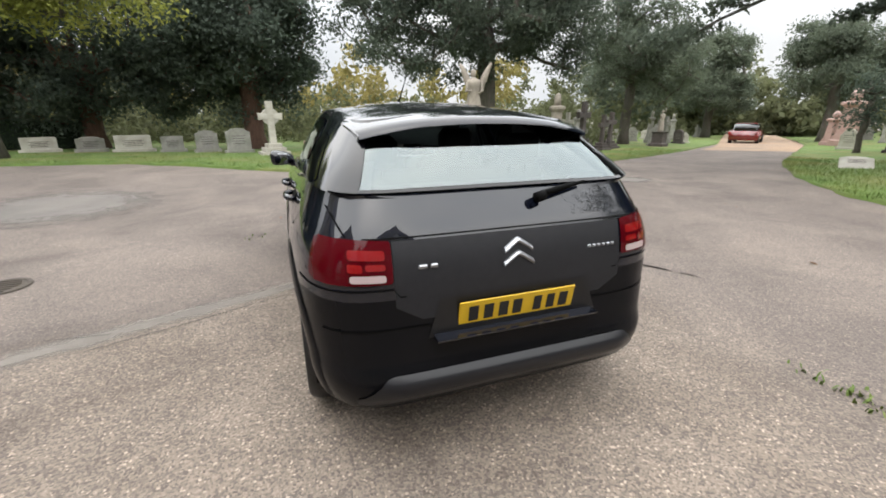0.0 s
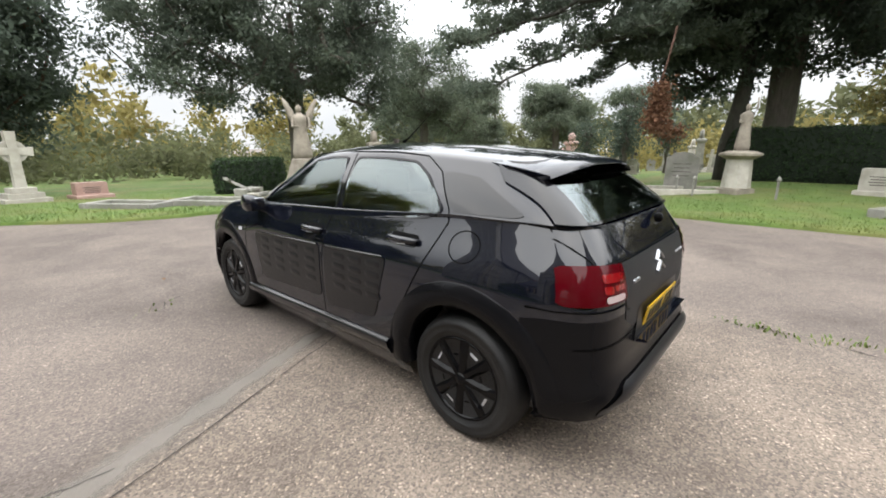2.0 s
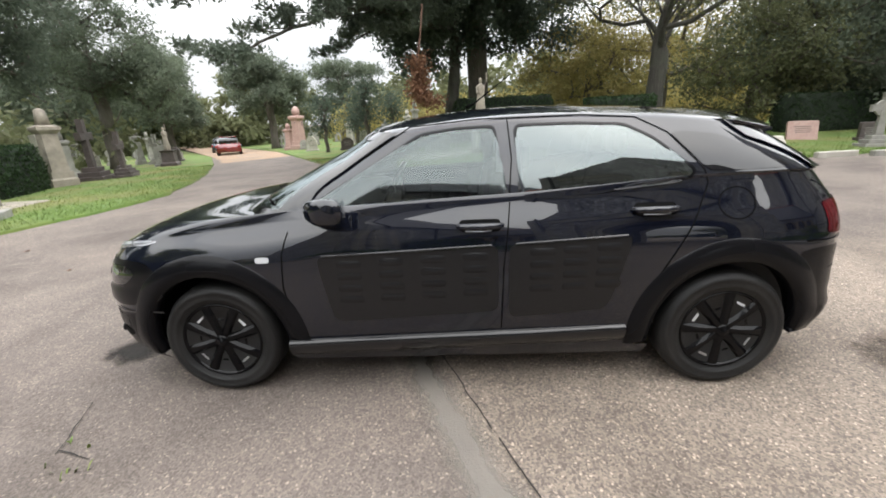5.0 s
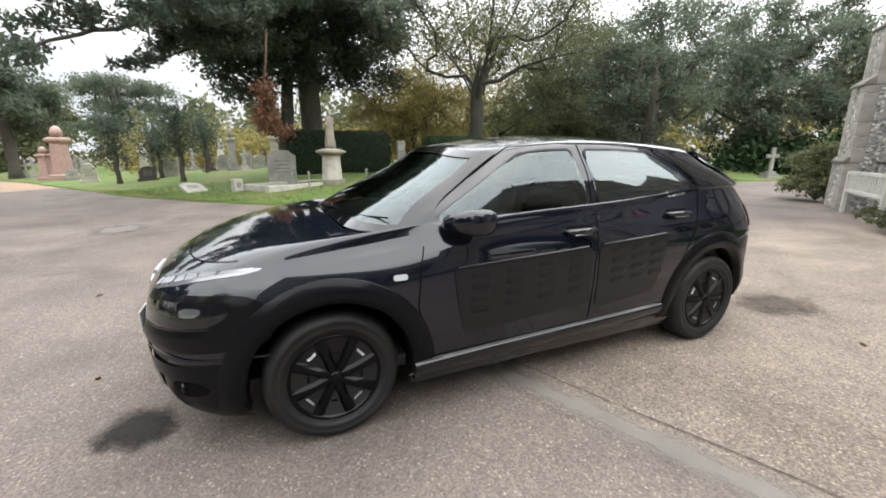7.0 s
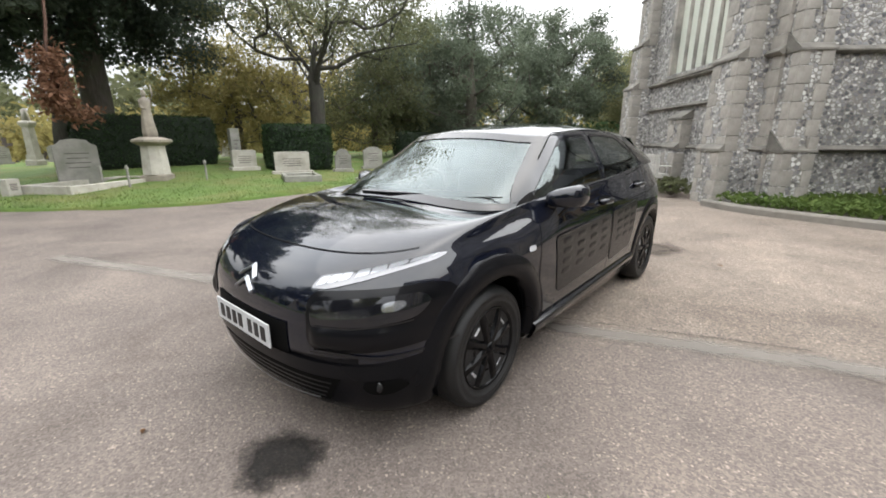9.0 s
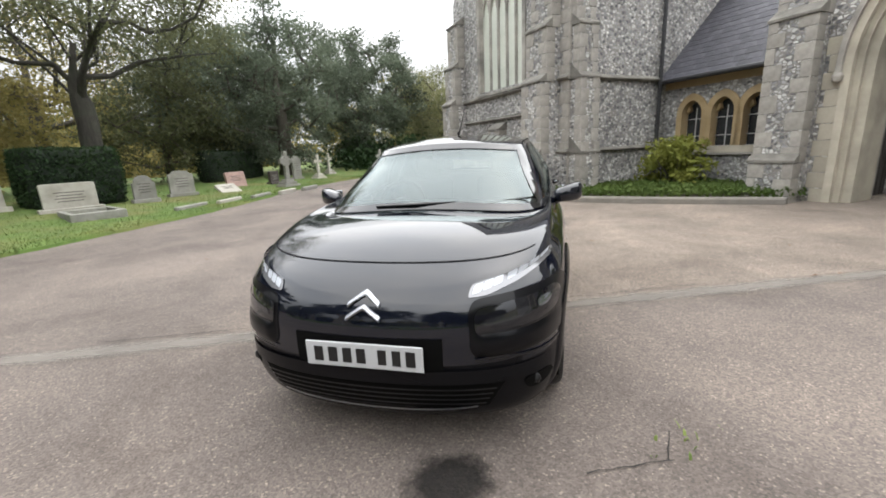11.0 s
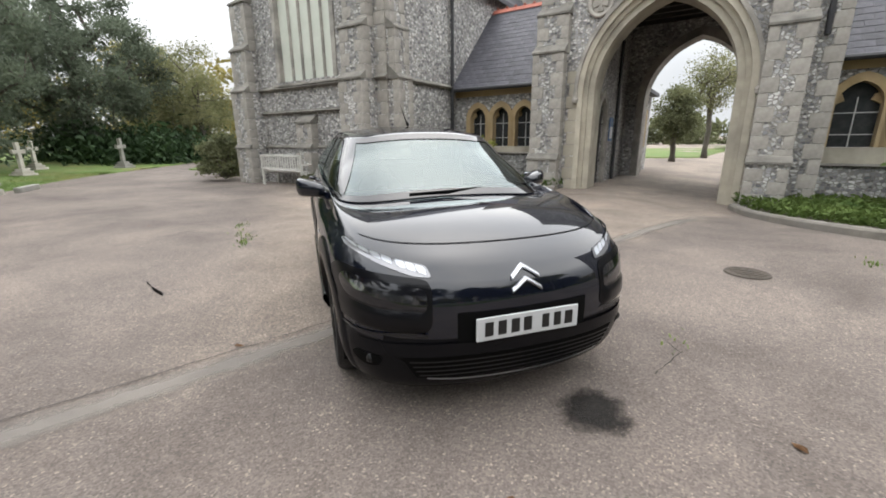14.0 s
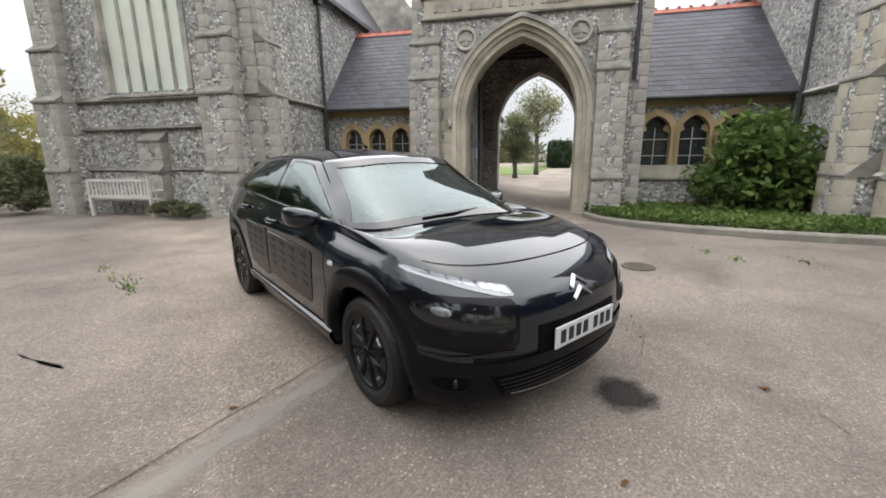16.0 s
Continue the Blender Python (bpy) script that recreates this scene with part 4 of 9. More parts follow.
def downpipe(name, a, v, z0, z1, hopper=True):
    bm = bmesh.new()
    tube(bm, [(a, v, z0), (a, v, z1)], 0.05, 8)
    for z in (z0 + 0.4, (z0 + z1) / 2, z1 - 0.4):
        tube(bm, [(a, v, z - 0.04), (a, v, z + 0.04)], 0.065, 8)
    if hopper:
        box(bm, a - 0.1, a + 0.1, v - 0.08, v + 0.1, z1, z1 + 0.2, 0.02)
    return church_part(name, bm, IRON, "black iron downpipe", "downpipe")


downpipe("downpipe_1", AC0 - 0.09, VL + 0.36, -0.2, 5.7)
downpipe("downpipe_2", AR + 0.09, VL + 0.5, -0.2, 5.7)
downpipe("downpipe_3", -3.62, VG + 0.06, 3.2, 6.0, False)
downpipe("downpipe_4", 0.66, VG - 3.3, -0.2, 4.2, False)

# gateway
gtop = lambda a: 5.6 + (2.85 - abs(a - GC)) * 1.15
bm = bmesh.new()
pierced_wall(bm, -3.5, 1.8, -0.6, gtop, VG - 0.9, VG, [(GC, GH + 0.36, -0.6, 2.47, 2.35)])
gate = church_part("wall_gateway_front", bm, FLINT, "flint and stone gateway wall with a pointed arch")
# orders of the arch, stepping back
for i, (w0, wid, dv0, dv1, mat) in enumerate(((0.0, 0.14, -0.9, -0.16, PALE_STONE), (0.14, 0.10, -0.9, -0.08, PALE_STONE), (0.24, 0.125, -0.9, 0.03, PALE_STONE), (0.365, 0.085, -0.1, 0.10, STONE))):
    bm = bmesh.new()
    arch_moulding(bm, GC, GH + w0, 2.47, 1.98 + w0 * 1.1, wid, VG + dv0, VG + dv1, -0.6 if i < 3 else 2.3, 14)
    church_part("trim_arch_%d" % (i + 1), bm, mat, "moulded stone order of the gateway arch", "arch")
for i, s in enumerate((-1, 1)):
    bm = bmesh.new()
    lathe(bm, [(0.0, -0.1), (0.07, -0.06), (0.09, 0.02), (0.06, 0.09), (0.0, 0.1)], 10, 2, (GC + s * (GH + 0.41), VG + 0.06, 2.28))
    church_part("hood_stop_%d" % (i + 1), bm, STONE, "carved hood stop", "carving")
    # spandrel roundels with a cross
    c, zc = GC + s * 1.44, 4.42
    bm = bmesh.new()
    lathe(bm, [(0.21, -0.05), (0.21, 0.05), (0.23, 0.07), (0.28, 0.07), (0.30, 0.04), (0.30, -0.05)], 24, 1, (c, VG + 0.01, zc))
    rd = church_part("roundel_%d" % (i + 1), bm, STONE, "stone roundel with a carved cross", "carving")
    bm = bmesh.new()
    lathe(bm, [(0.0, -0.04), (0.22, -0.04), (0.22, 0.0), (0.0, 0.0)], 20, 1, (c, VG + 0.012, zc))
    church_part("disc", bm, STONE, "", parent=rd)
    bm = bmesh.new()
    for t in range(4):
        m = pose(c, VG + 0.03, zc, 0, 90 * t, 0)
        tt = bmesh.new()
        prism(tt, [(-0.02, 0), (0.02, 0), (0.07, 0.16), (-0.07, 0.16)], -0.02, 0.02)
        bmesh.ops.transform(tt, matrix=m, verts=tt.verts)
        join(bm, tt)
    church_part("cross", bm, STONE, "", parent=rd)
# carved band over the arch
bm = bmesh.new()
box(bm, -3.4, 1.7, VG, VG + 0.05, 4.98, 5.42)
band = church_part("frieze", bm, PALE_STONE, "carved stone frieze over the arch", "frieze")
rs = random.Random(5)
k = -3.1
while k < 1.4:
    w = rs.uniform(0.05, 0.13)
    bm = bmesh.new()
    box(bm, k, k + w, VG + 0.05, VG + 0.075, 5.1, 5.3, 0.01)
    church_part("carved_bar", bm, STONE, "", parent=band)
    k += w + rs.choice((0.04, 0.05, 0.16))
for nm, z in (("moulding_frieze_top", 5.42), ("moulding_frieze_foot", 4.90)):
    string_course(nm, -3.5, 1.8, VG, z, 0.10, 0.07)
# stone blocks beside the arch
for s in (-1, 1):
    z, k = -0.6, 0
    while z < 2.9:
        w = 0.34 if k % 2 else 0.22
        p = GC + s * (GH + 0.365)
        stone_block(gate, min(p, p + s * w), max(p, p + s * w), VG - 0.2, VG + 0.012, z, z + 0.294, PALE_STONE)
        z += 0.3
        k += 1
GSTEP = [(0.80, 1.0), (3.40, 0.86), (4.30, 0.6), (5.6, 0.35)]
buttress("buttress_gate_left", 1.28, 2.06, VG - 0.3, VG + 0.55, GSTEP, "stepped flint and stone gateway buttress")
buttress("buttress_gate_right", -3.42, -2.72, VG - 0.3, VG + 0.55, GSTEP, "stepped flint and stone gateway buttress")
bm = bmesh.new()
box(bm, -3.93, -3.42, VG - 0.6, VG + 0.02, -0.6, 5.9)
strip = church_part("wall_gate_return", bm, FLINT, "flint return beside the gateway")
z, k = -0.6, 0
while z < 5.6:
    stone_block(strip, -3.945, -3.945 + (0.32 if k % 2 else 0.2), VG - 0.25, VG + 0.035, z, z + 0.294)
    z += 0.3
    k += 1
bm = bmesh.new()
pierced_wall(bm, -3.5, 1.8, -0.6, gtop, VG - 5.6, VG - 4.9, [(GB, GH + 0.17, -0.6, 2.5, 2.12)])
church_part("wall_gateway_back", bm, FLINT, "back wall of the gateway with a pointed arch")
bm = bmesh.new()
arch_moulding(bm, GB, GH - 0.03, 2.5, 1.9, 0.22, VG - 5.7, VG - 4.85, -0.6, 12)
church_part("trim_back_arch", bm, STONE, "stone order of the back arch", "arch")
bm = bmesh.new()
box(bm, 0.72, 1.8, VG - 4.9, VG - 2.0, -0.6, 5.6)
box(bm, 0.72, 1.8, VG - 1.05, VG - 0.9, -0.6, 5.6)
box(bm, 0.72, 1.8, VG - 2.0, VG - 1.05, 2.6, 5.6)
church_part("wall_passage_left", bm, FLINT, "flint side wall of the gateway passage with a doorway")
bm = bmesh.new()
box(bm, -3.5, -2.98, VG - 4.9, VG - 0.9, -0.6, 5.6)
church_part("wall_passage_right", bm, FLINT, "flint side wall of the gateway passage")
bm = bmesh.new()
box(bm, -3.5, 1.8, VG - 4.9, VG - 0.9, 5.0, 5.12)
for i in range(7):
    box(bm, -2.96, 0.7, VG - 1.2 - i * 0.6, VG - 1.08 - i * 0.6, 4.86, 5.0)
church_part("ceiling_passage", bm, SHADOW_WOOD, "boarded passage ceiling, coloured dark with its shade", "ceiling")
bm = bmesh.new()
box(bm, 0.86, 0.93, VG - 2.0, VG - 1.05, -0.3, 2.6)
door = church_part("door_1", bm, SHADOW_WOOD, "closed dark oak door in the passage", "door")
for i in range(5):
    bm = bmesh.new()
    box(bm, 0.835, 0.86, VG - 1.99 + i * 0.19, VG - 1.82 + i * 0.19, -0.3, 2.55, 0.006)
    church_part("plank", bm, SHADOW_WOOD, "", parent=door)
bm = bmesh.new()
tt = bmesh.new()
arch_moulding(tt, 0, 0.48, 1.75, 0.7, 0.16, -0.06, 0.06, -0.4, 8)
bmesh.ops.transform(tt, matrix=pose(0.72, VG - 1.52, 0, 0, 0, 90), verts=tt.verts)
join(bm, tt)
church_part("trim_door", bm, STONE, "pointed stone door surround", "arch")
bm = bmesh.new()
box(bm, 0.69, 0.718, VG - 3.0, VG - 2.55, 1.25, 1.95, 0.006)
nb = church_part("notice_board", bm, plain("blue_board", (0.05, 0.12, 0.26), 0.5), "blue notice board with a white sheet", "notice board")
bm = bmesh.new()
box(bm, 0.682, 0.69, VG - 2.93, VG - 2.62, 1.33, 1.68)
church_part("sheet", bm, plain("white_sheet", (0.6, 0.62, 0.64), 0.6), "white paper sheet", parent=nb)
# a small wing beyond the gateway
bm = bmesh.new()
box(bm, 0.42, 3.2, VG - 8.6, VG - 5.72, -0.5, 3.0)
church_part("wall_rear_wing", bm, FLINT, "flint wing beyond the gateway")
bm = bmesh.new()
prism(bm, [(0.17, 2.95), (0.17, 3.08), (1.8, 4.2), (3.5, 3.0)], VG - 8.8, VG - 5.72)
church_part("roof_rear_wing", bm, SLATE, "slate roof of the rear wing", "roof")
bm = bmesh.new()
box(bm, 0.38, 0.42, VG - 7.7, VG - 7.2, 1.0, 2.4)
church_part("window_rear_wing", bm, OCHRE_STONE, "narrow window in the rear wing", "window")
downpipe("downpipe_5", 0.34, VG - 6.3, -0.3, 2.95, False)


# kerbed beds along the front
def bed(tag, line, back, label):
    """A low kerb with a strip of soil behind it."""
    bm = bmesh.new()
    top, rings = 0.17, []
    for i, (a, v) in enumerate(line):
        p, q = line[max(i - 1, 0)], line[min(i + 1, len(line) - 1)]
        d = Vector((q[0] - p[0], q[1] - p[1])).normalized()
        n = Vector((d.y, -d.x))
        if n.y < 0:
            n = -n
        x, y, _ = CH @ Vector((a, v, 0))
        g = ground_z(x, y)
        rings.append([bm.verts.new((a + n.x * o, v + n.y * o, g + h)) for o, h in ((0.09, -0.2), (0.085, top - 0.03), (0.06, top), (-0.06, top + 0.005), (-0.09, top - 0.03), (-0.09, -0.2))])
    for r0, r1 in zip(rings, rings[1:]):
        for k in range(5):
            bm.faces.new((r0[k], r0[k + 1], r1[k + 1], r1[k]))
    for r in (rings[0], rings[-1]):
        bm.faces.new(r)
    bmesh.ops.recalc_face_normals(bm, faces=bm.faces)
    church_part("kerb_" + tag, bm, CONCRETE, label, "kerb")
    bm = bmesh.new()
    x, y, _ = CH @ Vector((line[0][0], line[0][1], 0))
    fv = [bm.verts.new((a, v, ground_z(*(CH @ Vector((a, v, 0)))[:2]) + 0.13)) for a, v in list(line) + back]
    f = bm.faces.new(fv)
    bmesh.ops.triangulate(bm, faces=[f])
    church_part("bed_" + tag, bm, material("bed_soil_" + tag, (0.03, 0.024, 0.016), (0.06, 0.05, 0.03), 8, 0.95, 0.6, 60), "dark planting soil", "flower bed")


def smooth_line(pts, n=6):
    out = []
    for i in range(len(pts) - 1):
        p0, p1, p2, p3 = (Vector(pts[max(i - 1, 0)]), Vector(pts[i]), Vector(pts[i + 1]), Vector(pts[min(i + 2, len(pts) - 1)]))
        for k in range(n):
            t = k / n
            out.append(tuple(0.5 * ((2 * p1) + (p2 - p0) * t + (2 * p0 - 5 * p1 + 4 * p2 - p3) * t * t + (3 * p1 - p0 - 3 * p2 + p3) * t ** 3)))
    return out + [pts[-1]]


BED_L = smooth_line([(5.30, -4.75), (4.4, -5.0), (3.0, -6.0), (1.9, -6.95), (1.25, -7.55)])
BED_R = smooth_line([(-2.62, -7.75), (-3.0, -6.6), (-3.8, -5.3), (-4.9, -4.5), (-6.2, -4.05), (-7.4, -3.9), (-8.6, -3.95)])
bed("left", BED_L, [(1.25, -8.8), (5.0, -8.8), (5.0, -5.6)], "worn stone kerb of the planting bed")
bed("right", BED_R, [(-8.6, -5.3), (-7.3, -5.5), (-7.3, -8.8), (-3.95, -8.8), (-2.62, -8.2)], "curved stone kerb of the planting bed")

# ---- the car ----
PAINT = plain("black_car_paint", (0.004, 0.005, 0.0095), 0.1, 0.0, 1.0, spec=0.04)
PAINT.node_tree.nodes["Principled BSDF"].inputs["Coat IOR"].default_value = 1.57
PLASTIC = material("black_grained_plastic", (0.005, 0.005, 0.006), (0.008, 0.008, 0.009), 30, 0.3, 0.08, 400, spec=0.42)
GRAINED = material("matt_grained_plastic", (0.010, 0.010, 0.012), (0.015, 0.015, 0.018), 30, 0.5, 0.12, 400, spec=0.35)
POCKET = plain("air_pocket_plastic", (0.006, 0.006, 0.007), 0.33, 0.0, 0.0, spec=0.36)
SATIN_BLACK = plain("satin_black_plastic", (0.0045, 0.0045, 0.0055), 0.26, 0.0, 0.12, spec=0.08)
DARK_TRIM = plain("dark_gap", (0.002, 0.002, 0.002), 0.7, spec=0.08)
GLOSS_TRIM = plain("gloss_black_trim", (0.003, 0.003, 0.004), 0.06, 0.0, 1.0, spec=0.1)
QUARTER_GLASS = plain("black_backed_glass", (0.003, 0.003, 0.004), 0.03, 0.0, 0.8, spec=0.1)
FRAME_TRIM = plain("dark_window_trim", (0.003, 0.003, 0.004), 0.12, spec=0.2)
TYRE = material("tyre_rubber", (0.007, 0.007, 0.0075), (0.012, 0.012, 0.012), 9, 0.5, 0.2, 120, c3=(0.024, 0.023, 0.022), scale3=5, amount3=0.35, spec=0.3)
RIM = plain("gloss_black_rim", (0.0025, 0.0025, 0.003), 0.18, 0.0, 0.22, spec=0.05)
STEEL = plain("bare_steel", (0.42, 0.42, 0.43), 0.35, 0.25)
CHROME = plain("chrome", (0.36, 0.37, 0.39), 0.36, 1.0)
LED = plain("white_led", (0.40, 0.42, 0.45), 0.15, 0.2, 0.5, 0.08)
LAMP_DARK = plain("smoked_lamp", (0.006, 0.006, 0.008), 0.03, 0.0, 1.0, spec=0.2)
RED_LAMP = plain("red_lamp", (0.062, 0.0015, 0.004), 0.08, 0.0, 0.15, spec=0.15)
RED_LIGHT = plain("bright_red_lamp", (0.20, 0.005, 0.007), 0.08, 0.0, 1.0)
WHITE_LAMP = plain("clear_lamp", (0.42, 0.33, 0.33), 0.1, 0.0, 1.0)
PLATE_W = plain("white_plate", (0.42, 0.425, 0.43), 0.35)
PLATE_Y = plain("yellow_plate", (0.52, 0.33, 0.008), 0.35)
INK = plain("black_ink", (0.006, 0.006, 0.006), 0.5)
SATIN = plain("satin_sill", (0.006, 0.006, 0.007), 0.16, 0.0, 0.5, spec=0.25)
SEAT = material("grey_seat_fabric", (0.035, 0.034, 0.034), (0.055, 0.053, 0.052), 40, 0.9, 0.2, 200)


def pane_material(name, clear, tint, ior):
    """A thin pane: tinted, with the sharp gloss of glass on top."""
    m = bpy.data.materials.new(name)
    m.use_nodes = True
    n, l = m.node_tree.nodes, m.node_tree.links
    out = n["Material Output"]
    tr, gl, fr, mx = n.new("ShaderNodeBsdfTransparent"), n.new("ShaderNodeBsdfGlossy"), n.new("ShaderNodeFresnel"), n.new("ShaderNodeMixShader")
    tr.inputs["Color"].default_value = (*[clear * t for t in tint], 1)
    gl.inputs["Roughness"].default_value = 0.0
    gl.inputs["Color"].default_value = (0.9, 1.0, 1.0, 1)
    fr.inputs["IOR"].default_value = ior
    l.new(fr.outputs["Fac"], mx.inputs["Fac"])
    l.new(tr.outputs["BSDF"], mx.inputs[1])
    l.new(gl.outputs["BSDF"], mx.inputs[2])
    l.new(mx.outputs["Shader"], out.inputs["Surface"])
    return m


WINDSCREEN = pane_material("windscreen_glass", 0.3, (0.9, 1.0, 0.96), 1.82)
SIDE_GLASS = pane_material("side_glass", 0.5, (0.9, 1.0, 0.95), 1.75)
TINT_GLASS = pane_material("dark_side_glass", 0.24, (0.95, 1.0, 0.98), 2.0)
REAR_GLASS = pane_material("rear_glass", 0.35, (0.95, 1.0, 0.98), 2.2)

Y0, ZB, NQ = 0.3, 0.17, 44
ZTOP = [(-2.1, 1.06), (-1.8, 1.075), (-1.55, 1.09), (-1.1, 1.075), (-0.6, 1.03), (-0.2, 1.0), (0.3, 0.975), (0.6, 0.955), (1.0, 0.925), (1.4, 0.885), (1.7, 0.84), (1.95, 0.795), (2.1, 0.768), (2.3, 0.76)]
WID = [(0.15, 0.76), (0.19, 0.79), (0.24, 0.815), (0.34, 0.842), (0.45, 0.853), (0.58, 0.860), (0.70, 0.862), (0.79, 0.857), (0.85, 0.849), (0.90, 0.833), (0.95, 0.811), (1.0, 0.788), (1.05, 0.768), (1.1, 0.748)]
YFR = [(0.14, 1.97), (0.17, 2.01), (0.22, 2.06), (0.32, 2.092), (0.45, 2.11), (0.57, 2.112), (0.66, 2.10), (0.72, 2.072), (0.77, 2.018)]
YRE = [(0.15, -1.79), (0.19, -1.85), (0.27, -1.925), (0.36, -1.962), (0.42, -1.965), (0.47, -1.945), (0.52, -1.94), (0.62, -1.93), (0.75, -1.925), (0.85, -1.912), (0.94, -1.885), (1.02, -1.835), (1.08, -1.79)]
CROWN = [(-1.75, 1.335), (-1.6, 1.362), (-1.3, 1.41), (-1.0, 1.442), (-0.6, 1.462), (-0.3, 1.466), (0.0, 1.452), (0.25, 1.425), (0.45, 1.392), (0.6, 1.36)]


def cubic(table, x):
    """Catmull-Rom through a table of pairs."""
    n = len(table)
    if x <= table[0][0]:
        return table[0][1]
    if x >= table[-1][0]:
        return table[-1][1]
    i = max(k for k in range(n - 1) if table[k][0] <= x)
    x0, v0 = table[i]
    x1, v1 = table[i + 1]
    h = x1 - x0
    s0 = (v1 - table[i - 1][1]) / (x1 - table[i - 1][0]) if i > 0 else (v1 - v0) / h
    s1 = (table[i + 2][1] - v0) / (table[i + 2][0] - x0) if i + 2 < n else (v1 - v0) / h
    t = (x - x0) / h
    return (2 * t ** 3 - 3 * t * t + 1) * v0 + (t ** 3 - 2 * t * t + t) * h * s0 + (-2 * t ** 3 + 3 * t * t) * v1 + (t ** 3 - t * t) * h * s1


def car_w(y, z):
    """Half width of the lower body: the front wings lean in towards the bonnet."""
    d = max(0.0, min(1.0, (z - cubic(ZTOP, y) + 0.20) / 0.20))
    return cubic(WID, z) - 0.055 * d * d * smoothstep(0.55, 1.1, y)


def cabin_w(e):
    return 0.752 + (0.565 - 0.752) * e + 0.032 * math.sin(math.pi * e)


def z_bottom(y):
    return ZB + 0.10 * smoothstep(-1.46, -1.74, y)


def z_low(f, y):
    return z_bottom(y) + f * (cubic(ZTOP, y) - z_bottom(y))


def super_quarter(n, count):
    """Even steps along a quarter of a superellipse, from (1, 0) to (0, 1)."""
    pts = [(abs(math.cos(k / 400 * math.pi / 2)) ** (2 / n), abs(math.sin(k / 400 * math.pi / 2)) ** (2 / n)) for k in range(401)]
    acc = [0.0]
    for p, q in zip(pts, pts[1:]):
        acc.append(acc[-1] + math.hypot((p[0] - q[0]) * 0.85, (p[1] - q[1]) * 2.0))
    out, j = [], 0
    for k in range(count + 1):
        s = acc[-1] * k / count
        while j < 399 and acc[j + 1] < s:
            j += 1
        t = (s - acc[j]) / max(1e-9, acc[j + 1] - acc[j])
        out.append((pts[j][0] + t * (pts[j + 1][0] - pts[j][0]), pts[j][1] + t * (pts[j + 1][1] - pts[j][1])))
    return out


QUARTERS = {}


def loop(n_front, n_rear, fn):
    """Points round the car: from the rear middle along the right side (x > 0) to the front middle and back along the left."""
    for n in (n_front, n_rear):
        if n not in QUARTERS:
            QUARTERS[n] = super_quarter(n, NQ)
    right = [fn(u, -v) for u, v in reversed(QUARTERS[n_rear])] + [fn(u, v) for u, v in QUARTERS[n_front][1:]]
    return right + [Vector((-p.x, p.y, p.z)) for p in reversed(right[1:-1])]


def nose_power(z):
    return 5.0 + 1.2 * smoothstep(0.62, 0.25, z)


BOW = 0.155  # how far the nose is bowed back at its sides


def low_loop(f):
    yf, yr = cubic(YFR, z_low(f, 2.1)), cubic(YRE, z_low(f, -1.9))

    def at(u, v):
        y = Y0 + v * ((yf - Y0) if v > 0 else (Y0 - yr))
        if v > 0:
            y -= BOW * u * u * v ** 6
        z = z_low(f, y)
        return Vector((u * car_w(y, z), y, z))
    return loop(nose_power(z_low(f, 1.9)), 8.0, at)


def roof_z(x, y):
    return cubic(CROWN, y) - 0.018 - 0.060 * (abs(x) / 0.58) ** 2.4


def cabin_loop(g):
    e = g
    yf, yr = 1.17 + (0.44 - 1.17) * e + 0.035 * math.sin(math.pi * e), -1.785 + 0.33 * e - 0.03 * math.sin(math.pi * e)
    w = cabin_w(e)

    def at(u, v):
        y = Y0 - 0.5 + v * ((yf - Y0 + 0.5) if v > 0 else (Y0 - 0.5 - yr))
        x = u * w
        zb = cubic(ZTOP, y) + 0.012 + (0.05 * smoothstep(0.7, 1.17, y) * (1 - (x / 0.8) ** 2) if y > 0.7 else 0)
        return Vector((x, y, zb + (roof_z(x, y) - zb) * g))
    return loop(6.0, 9.0, at)


def deck_loops(a, b, n):
    """The bonnet and the narrow shoulder between the sides and the cabin."""
    out = []
    for k in range(1, n):
        d = k / n
        ring = []
        for p, q in zip(a, b):
            s = min(1.0, (p - q).length / 0.9)
            r = p.lerp(q, d)
            r.z += 0.072 * s * math.sin(math.pi * d ** 0.85)
            ring.append(r)
        out.append(ring)
    return out


def roof_loops(edge, n):
    out = []
    for k in range(1, n + 1):
        h = 1 - k / n
        out.append([Vector((p.x * h, -0.55 + (p.y + 0.55) * h, roof_z(p.x * h, -0.55 + (p.y + 0.55) * h))) for p in edge])
    return out


NL, ND, NG, NR = 26, 14, 16, 12
low = [low_loop(k / NL) for k in range(NL + 1)]
cab = [cabin_loop(k / NG) for k in range(NG + 1)]
SKIN = low + deck_loops(low[-1], cab[0], ND) + cab + roof_loops(cab[-1], NR)
K_DECK, K_CAB, K_ROOF = NL, NL + ND, NL + ND + NG
NA = len(SKIN[0])


def skin_normals():
    g = np.array([[tuple(p) for p in ring] for ring in SKIN])
    du = np.roll(g, -1, 1) - np.roll(g, 1, 1)
    dv = np.empty_like(g)
    dv[1:-1], dv[0], dv[-1] = g[2:] - g[:-2], g[1] - g[0], g[-1] - g[-2]
    n = np.cross(du, dv)
    n /= np.linalg.norm(n, axis=2)[:, :, None] + 1e-12
    n[-1] = (0, 0, 1)
    return n


SKIN_N = skin_normals()


